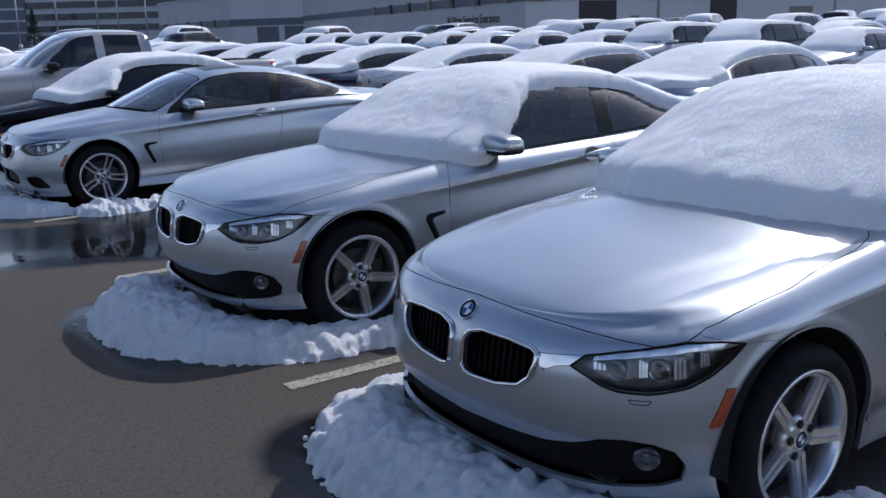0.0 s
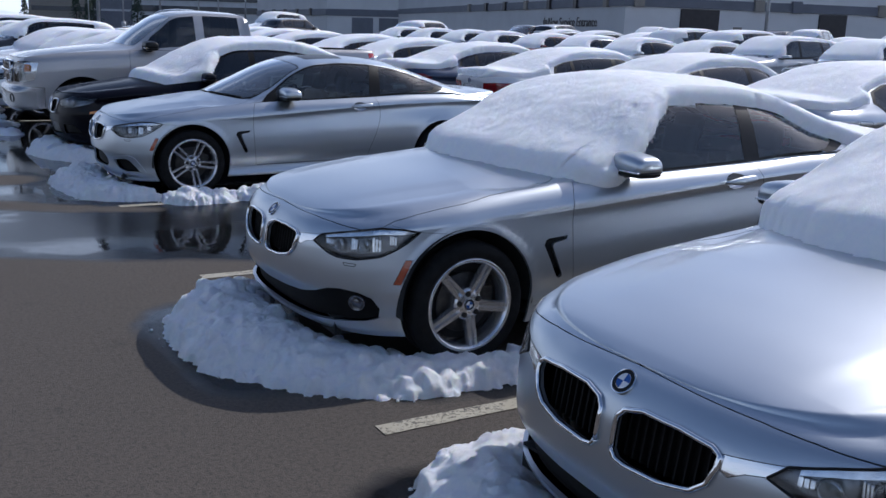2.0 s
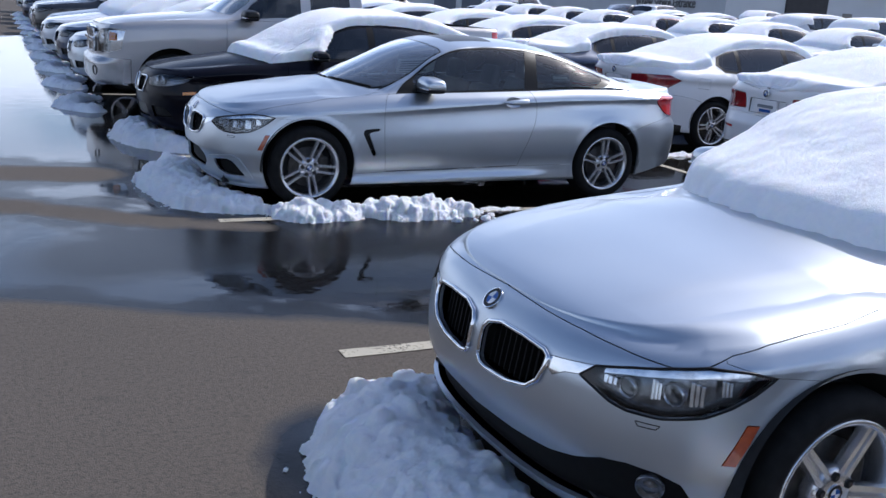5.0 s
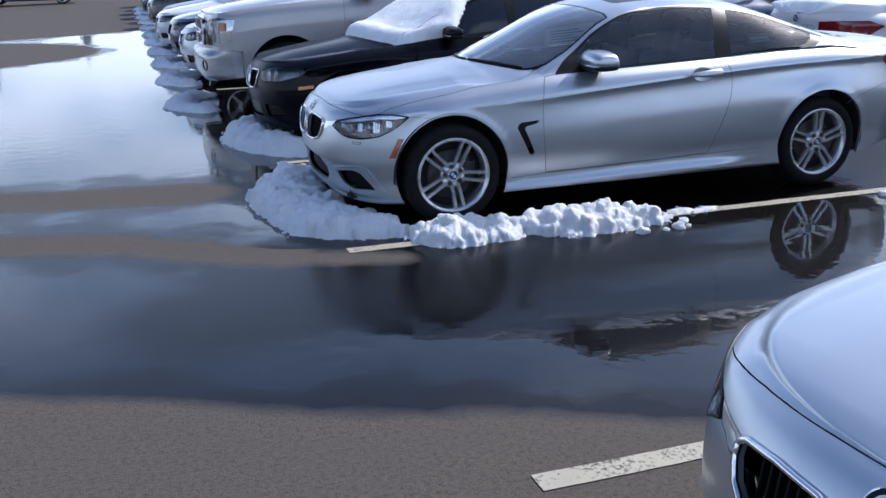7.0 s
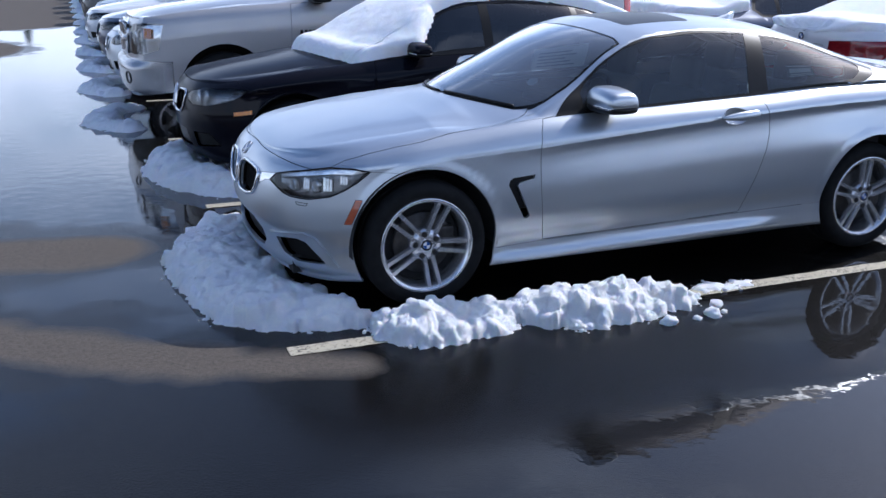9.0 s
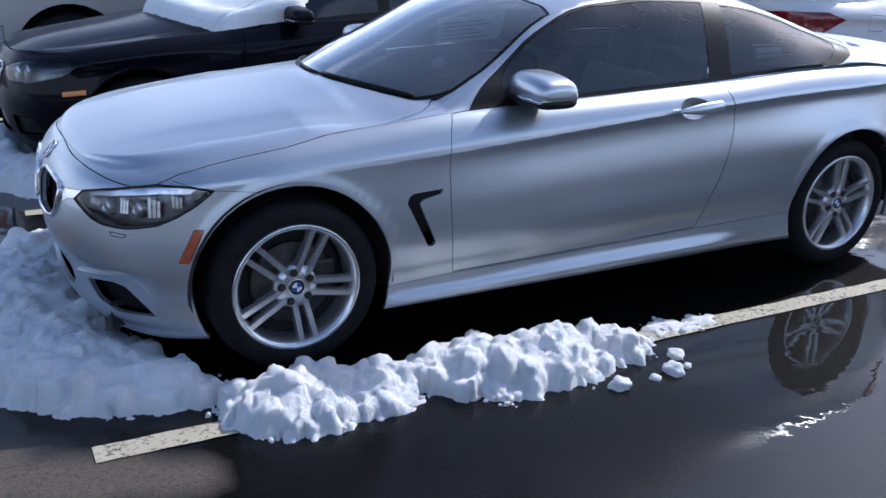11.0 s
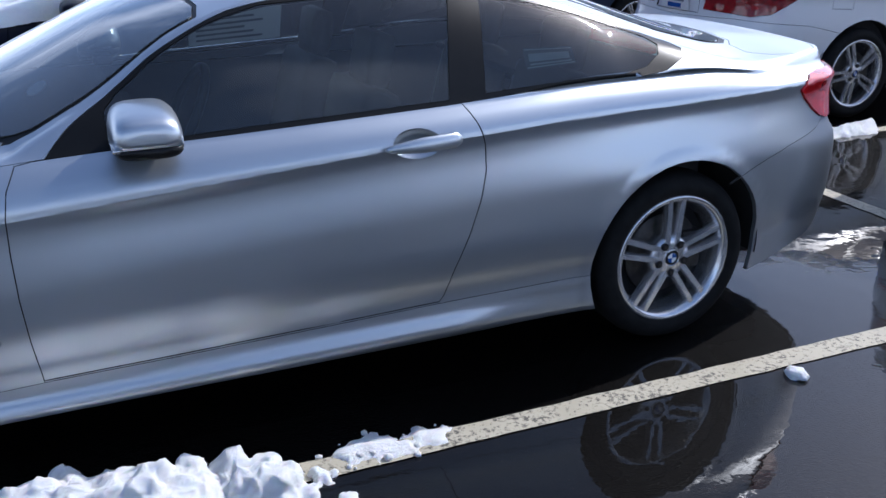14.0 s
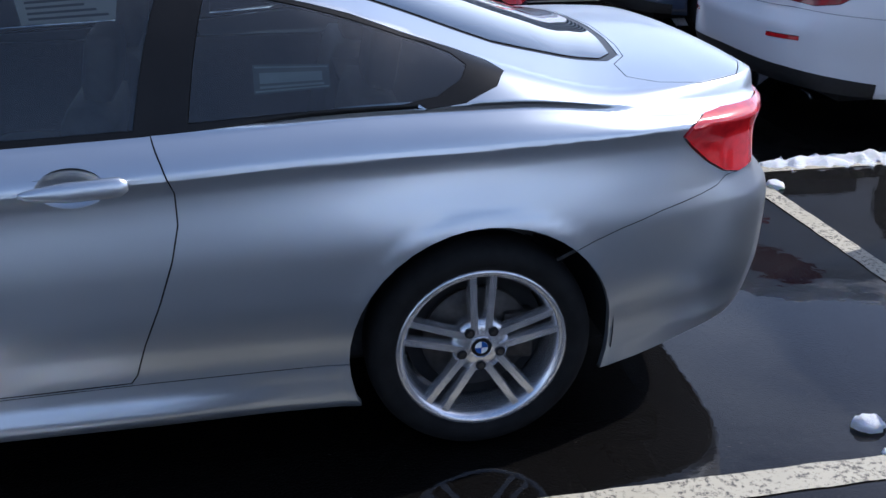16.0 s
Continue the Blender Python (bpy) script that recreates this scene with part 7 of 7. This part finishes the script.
office = new("office_building")
tagged(office, "tall office block with dark window bands", "building")
o0, o1 = spot(-146, 262), spot(-62, 262)
part("wall", wall_box(o0, o1, 0, 34, 30)[0], PALE, office)
n = (o1 - o0).length
for k in range(9):
    on_wall(o0, o1, 0 if k % 2 else 0, n, 5.2 + 3.25 * k, 6.9 + 3.25 * k, 0.3, 0.4, "window_band", WINDOW_BAND, office)
on_wall(o0, o1, -0.5, 13, 0, 34, 0.8, 0.5, "stair_tower", BAND, office)
for k in range(9):
    on_wall(o0, o1, -0.4, 12.9, 4.9 + 3.25 * k, 5.5 + 3.25 * k, 0.9, 0.2, "floor_edge", PALE, office)
for k in range(5):
    on_wall(o0, o1, 16 + 12 * k, 22 + 12 * k, 0.5, 4.2, 0.35, 0.4, "ground_window", WINDOW_BAND, office)
far_block = new("far_building")
tagged(far_block, "distant pale low building", "building")
part("wall", wall_box(spot(-190, 300), spot(-158, 305), 0, 9.0, 20)[0], TAN, far_block)
on_wall(spot(-190, 300), spot(-158, 305), 1, 31, 5, 6.5, 0.2, 0.3, "window_band", WINDOW_BAND, far_block)


def pole(u, d, h, r, arm=True):
    ob = new("light_pole")
    tagged(ob, "slim pale metal lamp post in the car park", "lamp post", "light poles")
    v, f = tube([(0, 0, 0.6), (0, 0, h * 0.5), (0, 0, h)], r, 10, [1, 0.85, 0.7])
    mesh_part("shaft", v, f, POLE, ob)
    v, f = tube([(0, 0, 0), (0, 0, 0.6)], r * 2.6, 14)
    mesh_part("footing", v, f, PALE, ob)
    if arm:
        bm = bmesh.new()
        box(bm, (-0.9, -0.15, h - 0.1), (0.9, 0.15, h + 0.06), 0.03)
        part("lamp_head", bm, POLE, ob)
    p = spot(u, d)
    ob.matrix_basis = pose(p.x, p.y, rise(p.x, p.y))


pole(7.6, 45, 9.5, 0.09)
for u, d, h, r in ((-42.7, 78, 10, 0.16), (-57, 110, 9, 0.1), (-56, 118, 12, 0.12), (-55, 128, 12, 0.11), (-57, 140, 12, 0.11), (-47, 125, 9, 0.1), (-84, 150, 12, 0.12)):
    pole(u, d, h, r, d != 140)


def conifer(x, y, h, seed):
    """A dark fir: a tapered trunk with whorls of drooping clumps of needles."""
    rng = random.Random(seed)
    ob = new("conifer_tree")
    tagged(ob, "dark green conifer tree beyond the car park", "tree", "conifers")
    v, f = tube([(0, 0, 0), (0.05, 0, h * 0.5), (0, 0, h)], 0.16 * h / 8, 8, [1, 0.6, 0.1])
    mesh_part("trunk", v, f, BARK, ob)
    verts, faces = [], []
    for i in range(420):
        t = rng.random() ** 0.8
        z = h * (0.1 + 0.9 * t)
        rr = (1 - t) * h * 0.24 * rng.uniform(0.35, 1.1)
        a = rng.uniform(0, 6.28)
        c = Vector((rr * math.cos(a), rr * math.sin(a), z - 0.2 * rr))
        s = rng.uniform(0.25, 0.6) * h / 9
        d = Vector((math.cos(a), math.sin(a), -0.35)).normalized()
        w = d.cross(Vector((0, 0, 1))).normalized()
        k = len(verts)
        verts += [c - d * s * 0.6, c + w * s * 0.5 + Vector((0, 0, rng.uniform(-.1, .15))), c + d * s, c - w * s * 0.5, c + Vector((0, 0, s * 0.5))]
        faces += [(k, k + 1, k + 4), (k + 1, k + 2, k + 4), (k + 2, k + 3, k + 4), (k + 3, k, k + 4)]
    mesh_part("crown", verts, faces, NEEDLES, ob, smooth=False)
    ob.matrix_basis = pose(x, y, rise(x, y), 0, 0, seed * 50)


BARK = plain("bark", (0.08, 0.06, 0.045), 0.9)
NEEDLES = plain("needles", (0.03, 0.05, 0.03), 0.8, 0, 0.3, 2)
for i in range(14):
    p = spot(-150 + 5.5 * i + (i * 37 % 11) * 0.6, 235 + (i * 29 % 17)) if i < 5 else Vector((-75 + 8.0 * (i - 5) + (i * 17 % 7), 118 + (i * 13 % 9), 0))
    conifer(p.x, p.y, 7 + (i * 7 % 5), i + 1)


# ---- the cars in their bays ----
coupe_sport = build_coupe("clean silver two-door coupe with twin-spoke alloy wheels", True, "double", -7)
coupe_sport.matrix_basis = pose(0.0, 0.908, 0)
coupe_a = build_coupe("silver coupe with snow over its windscreen and roof", False, "star", -10)
coupe_a.matrix_basis = pose(-0.028, -4.379, 0)
coupe_b = copy_thing(coupe_a, pose(0.0, -7.19, 0))

cols = COUPE.at_edge(np.linspace(0.26, 3.70, 134))
rows = np.r_[np.linspace(0.93, 0.985, 5), np.linspace(1.0, 1.32, 22), np.linspace(1.34, 2.0, 26)]
blanket = snow_cover(COUPE, coupe_snow_mask, 0.085, 3.0, cols, rows, "thick fresh snow over the silver coupe's windscreen and roof")
blanket.matrix_basis = coupe_a.matrix_basis.copy()
blanket_b = snow_cover(COUPE, coupe_snow_mask, 0.095, 11.0, cols, rows, "thick fresh snow over the silver coupe's windscreen and roof")
blanket_b.matrix_basis = coupe_b.matrix_basis.copy()

black = build_car("sedan_car", "black four-door sedan with snow on its windscreen and roof", SEDAN, BLACK_PAINT, "sedan", "double")
black.matrix_basis = pose(-0.02, 3.70, 0)
s_cols, s_rows = SEDAN.at_edge(np.linspace(0.1, 3.88, 84)), np.r_[np.linspace(1.0, 1.3, 12), np.linspace(1.33, 2.0, 16)]
cover_s = snow_cover(SEDAN, general_snow_mask(0.22), 0.10, 5.0, SEDAN.at_edge(np.linspace(0.1, 3.88, 140)), np.r_[np.linspace(1.0, 1.3, 24), np.linspace(1.32, 2.0, 24)], "thick snow over a parked sedan's roof and windows")
cover_s.matrix_basis = black.matrix_basis.copy()
truck = build_car("pickup_truck", "silver crew cab pickup truck with a chrome grille", PICKUP, PEWTER, "pickup", "plain")
truck.matrix_basis = pose(-0.12, 6.60, 0)

white = build_car("sedan_car", "white four-door sedan with snow on its roof and boot", SEDAN, WHITE_PAINT, "sedan", "double")
white.matrix_basis = pose(9.12, 3.40, 0, 0, 0, 180)
silver = build_car("sedan_car", "silver four-door sedan covered with snow", SEDAN, SILVER, "sedan", "star")
silver.matrix_basis = pose(9.0, -2.22, 0, 0, 0, 180)
cover_w = snow_cover(SEDAN, general_snow_mask(0.40), 0.08, 15.0, s_cols, s_rows, "thick snow over a parked sedan's roof and boot")
cover_w.matrix_basis = white.matrix_basis.copy()
copy_thing(cover_w, silver.matrix_basis.copy())
navy = build_car("sedan_car", "dark blue four-door sedan under snow", SEDAN, BLUE_PAINT, "sedan", "star")
navy.matrix_basis = pose(9.1, 6.2, 0, 0, 0, 180)
copy_thing(cover_s, navy.matrix_basis.copy())
for ob in (white, silver, navy, black):
    tagged(ob, group="parked sedans")
for ob in (coupe_sport, coupe_a, coupe_b):
    tagged(ob, group="silver coupes")


# plainer builds of the same cars for the rows further off
far_white = build_car("sedan_car", "white four-door sedan under snow in a far row", SEDAN, WHITE_PAINT, "sedan", "double", None, 0.11, True)
far_silver = build_car("sedan_car", "silver four-door sedan under snow in a far row", SEDAN, SILVER, "sedan", "star", None, 0.11, True)
far_navy = build_car("sedan_car", "dark blue four-door sedan under snow in a far row", SEDAN, BLUE_PAINT, "sedan", "star", None, 0.11, True)
far_wine = build_car("sedan_car", "dark red four-door sedan under snow in a far row", SEDAN, WINE, "sedan", "star", None, 0.11, True)
far_dark_suv = build_car("suv_car", "dark grey sport utility vehicle with snow on top", SUV, DARK_PAINT, "suv", "star", None, 0.11, True)
far_white_suv = build_car("suv_car", "white sport utility vehicle with snow on its roof", SUV, WHITE_PAINT, "suv", "star", None, 0.11, True)
for ob in (far_white, far_silver, far_navy, far_wine):
    tagged(ob, group="parked sedans")
for ob in (far_dark_suv, far_white_suv):
    tagged(ob, group="parked sport utility vehicles")
cover_f = snow_cover(SEDAN, general_snow_mask(0.40), 0.08, 21.0, SEDAN.at_edge(np.linspace(0.1, 3.88, 40)), np.r_[np.linspace(1.0, 1.3, 7), np.linspace(1.36, 2.0, 8)], "thick snow over a parked sedan's roof and boot")
cover_u = snow_cover(SUV, general_snow_mask(0.5), 0.055, 8.0, SUV.at_edge(np.linspace(0.2, 3.7, 40)), np.r_[np.linspace(1.0, 1.3, 7), np.linspace(1.36, 2.0, 8)], "snow over a parked sport utility vehicle's roof")
first = {}


def park(kind, x, y, back, i):
    """One more car with its snow in a bay."""
    m = pose(x + 0.12 * math.sin(i * 2.3), y + 0.08 * math.sin(i * 5.1), rise(x + 1.4, y), 0, 0, (180 if back else 0) + 0.8 * math.sin(i * 1.7))
    cover = cover_u if kind in (far_dark_suv, far_white_suv) else cover_f if kind in (far_white, far_silver, far_navy, far_wine) else cover_w
    for ob in (kind, cover):
        if ob in (far_white, far_silver, far_navy, far_wine, far_dark_suv, far_white_suv, cover_f, cover_u) and ob not in first:
            first[ob] = True
            ob.matrix_basis = m.copy()
        else:
            copy_thing(ob, m)


# the row of noses beyond the pickup
for i, kind in enumerate((silver, far_navy, far_white, far_silver, far_dark_suv, far_white, far_silver, far_navy, far_white_suv, far_silver, far_white)):
    park(kind, -0.42, 9.3 + PITCH * i, False, i + 3)
# the row tail to tail with it
for k, kind in ((0, white), (-2, far_white), (-3, far_silver), (-4, far_white), (3, far_white), (4, far_silver), (5, far_white), (6, far_navy), (7, far_silver), (8, far_white), (9, far_silver), (10, far_white), (11, far_white)):
    park(kind, 9.05, 0.45 + PITCH * k, True, k + 5)
# rows further off
order = (far_white, far_silver, far_silver, far_white, far_wine, far_white, far_silver, far_dark_suv, far_white, far_silver, far_navy, far_white, far_white_suv, far_silver)
n = 0
for r, (x, back) in enumerate(((16.6, False), (25.9, True), (34.0, False), (43.0, True))):
    for i in range(-4 - r // 2, 12 - 2 * r):
        n += 1
        kind = order[(n * 5 + r * 3) % len(order)]
        if r >= 2 and n % 2 == 0:
            kind = (far_dark_suv, far_white_suv)[n % 4 // 2]
        park(kind, x, 0.5 + PITCH * i + (PITCH * 0.3 if r % 2 else 0), back, n)
# tall utility vehicles and vans along the foot of the building
for i in range(16):
    u = -27 + 3.7 * i
    p = spot(u, 57 + 0.12 * u + 2.0 * math.sin(i * 1.9))
    kind = far_dark_suv if i % 5 != 2 else far_white_suv
    tall = 1.22 if i in (1, 2) else 1.0
    m = pose(p.x, p.y, rise(p.x, p.y), 0, 0, 180 * (i % 2) + 20)
    for ob in (kind, cover_u) if i % 3 == 2 else (kind,):
        made = copy_thing(ob, m)
        made.matrix_basis = m @ Matrix.Diagonal((1, 1, tall, 1))
# a dark car across the far end of the aisle
copy_thing(far_navy, pose(-4.6, 44.0, rise(-4.6, 44.0), 0, 0, 180))
for i in range(7):
    m = pose(-17.0, 34.0 + PITCH * i, rise(-16.0, 34.0 + PITCH * i))
    copy_thing((far_silver, far_white, far_navy)[i % 3], m)
    copy_thing(cover_f, m)

# ---- snow on the ground ----
snow_ridge("snow_bank", "ploughed snow bank in front of the silver coupe's bumper", [(-0.66, 1.75, 0.15, 0.09), (-0.82, 1.5, 0.22, 0.15), (-0.90, 1.15, 0.28, 0.15), (-0.87, 0.75, 0.28, 0.14), (-0.78, 0.36, 0.28, 0.13), (-0.62, 0.14, 0.21, 0.10), (-0.45, 0.03, 0.15, 0.08)], 1.0, 0.012, 0.75)
snow_ridge("snow_bank", "broken heap of melting snow along the bay line", [(-0.24, -0.17, 0.13, 0.06), (-0.10, -0.27, 0.20, 0.11), (0.14, -0.27, 0.20, 0.11), (0.34, -0.24, 0.10, 0.035), (0.52, -0.30, 0.14, 0.085), (0.70, -0.33, 0.21, 0.13), (0.90, -0.34, 0.19, 0.11), (1.05, -0.33, 0.10, 0.04), (1.17, -0.34, 0.12, 0.085), (1.3, -0.33, 0.08, 0.03)], 4.2, 0.008, 1.0)
snow_ridge("snow_bank", "thin slab of snow on the bay line", [(1.48, -0.24, 0.06, 0.02), (1.6, -0.25, 0.08, 0.025), (1.74, -0.24, 0.05, 0.012)], 2.2, 0.012, 0.4)
snow_ridge("snow_bank", "ploughed snow bank round the silver coupe's nose", [(-0.64, -3.62, 0.16, 0.11), (-0.88, -3.9, 0.30, 0.17), (-0.96, -4.2, 0.34, 0.18), (-0.95, -4.5, 0.35, 0.18), (-0.78, -4.92, 0.31, 0.13), (-0.40, -5.29, 0.25, 0.09), (0.1, -5.40, 0.16, 0.075), (0.45, -5.41, 0.13, 0.08), (0.8, -5.38, 0.11, 0.075), (1.2, -5.42, 0.1, 0.07)], 6.1, 0.012, 0.7)
snow_ridge("snow_bank", "ploughed snow bank round the silver coupe's nose", [(-0.40, -6.24, 0.16, 0.10), (-0.62, -6.38, 0.23, 0.15), (-0.78, -6.62, 0.28, 0.17), (-0.83, -6.98, 0.30, 0.19), (-0.82, -7.5, 0.30, 0.2), (-0.6, -7.9, 0.28, 0.18), (-0.3, -8.15, 0.2, 0.12), (0.2, -8.2, 0.14, 0.1)], 9.3, 0.013, 0.75)
snow_ridge("snow_bank", "low snow bank in front of the black sedan", [(-0.72, 4.4, 0.2, 0.12), (-0.84, 3.9, 0.26, 0.16), (-0.8, 3.4, 0.26, 0.16), (-0.62, 2.98, 0.22, 0.14), (-0.42, 2.75, 0.14, 0.08)], 12.0, 0.025)
for i in range(11):
    y = 6.6 + PITCH * i
    bank = snow_ridge("snow_bank", "low snow bank in front of a parked car", [(-1.0, y + 0.8, 0.16, 0.06), (-1.3, y + 0.4, 0.2, 0.09), (-1.34, y - 0.2, 0.2, 0.09), (-1.1, y - 0.7, 0.16, 0.07)], 20.0 + i, 0.04)
    bank.matrix_basis = pose(0, 0, rise(-1.2, y))
snow_ridge("snow_bank", "thin strip of old snow on a bay line", [(4.95, 2.2, 0.06, 0.02), (5.3, 2.22, 0.09, 0.03), (5.7, 2.2, 0.1, 0.04), (6.05, 2.2, 0.11, 0.06)], 31.0, 0.016, 0.5)
for i, (x, y, r, fl) in enumerate(((1.28, -0.585, 0.045, 0.7), (1.02, -0.60, 0.045, 0.7), (1.38, -0.48, 0.04, 0.6), (1.18, -0.60, 0.022, 0.6), (1.36, -0.57, 0.02, 0.6), (3.05, -0.40, 0.045, 0.5), (3.99, -0.10, 0.045, 0.7), (4.08, -0.14, 0.04, 0.6), (3.97, -0.23, 0.02, 0.6), (1.3, -0.41, 0.02, 0.6), (4.8, 1.9, 0.05, 0.5))):
    snow_lump(x, y, r, i + 1.5, fl)

# behind the nearer rows only tyres show of the far wheels
for ob in list(scene.objects):
    if ob.parent and ob.parent.parent and ob.name.split(".")[0] in ("spokes", "backing", "rim") and ob.parent.parent.matrix_basis.translation.x > 24:
        bpy.data.objects.remove(ob)
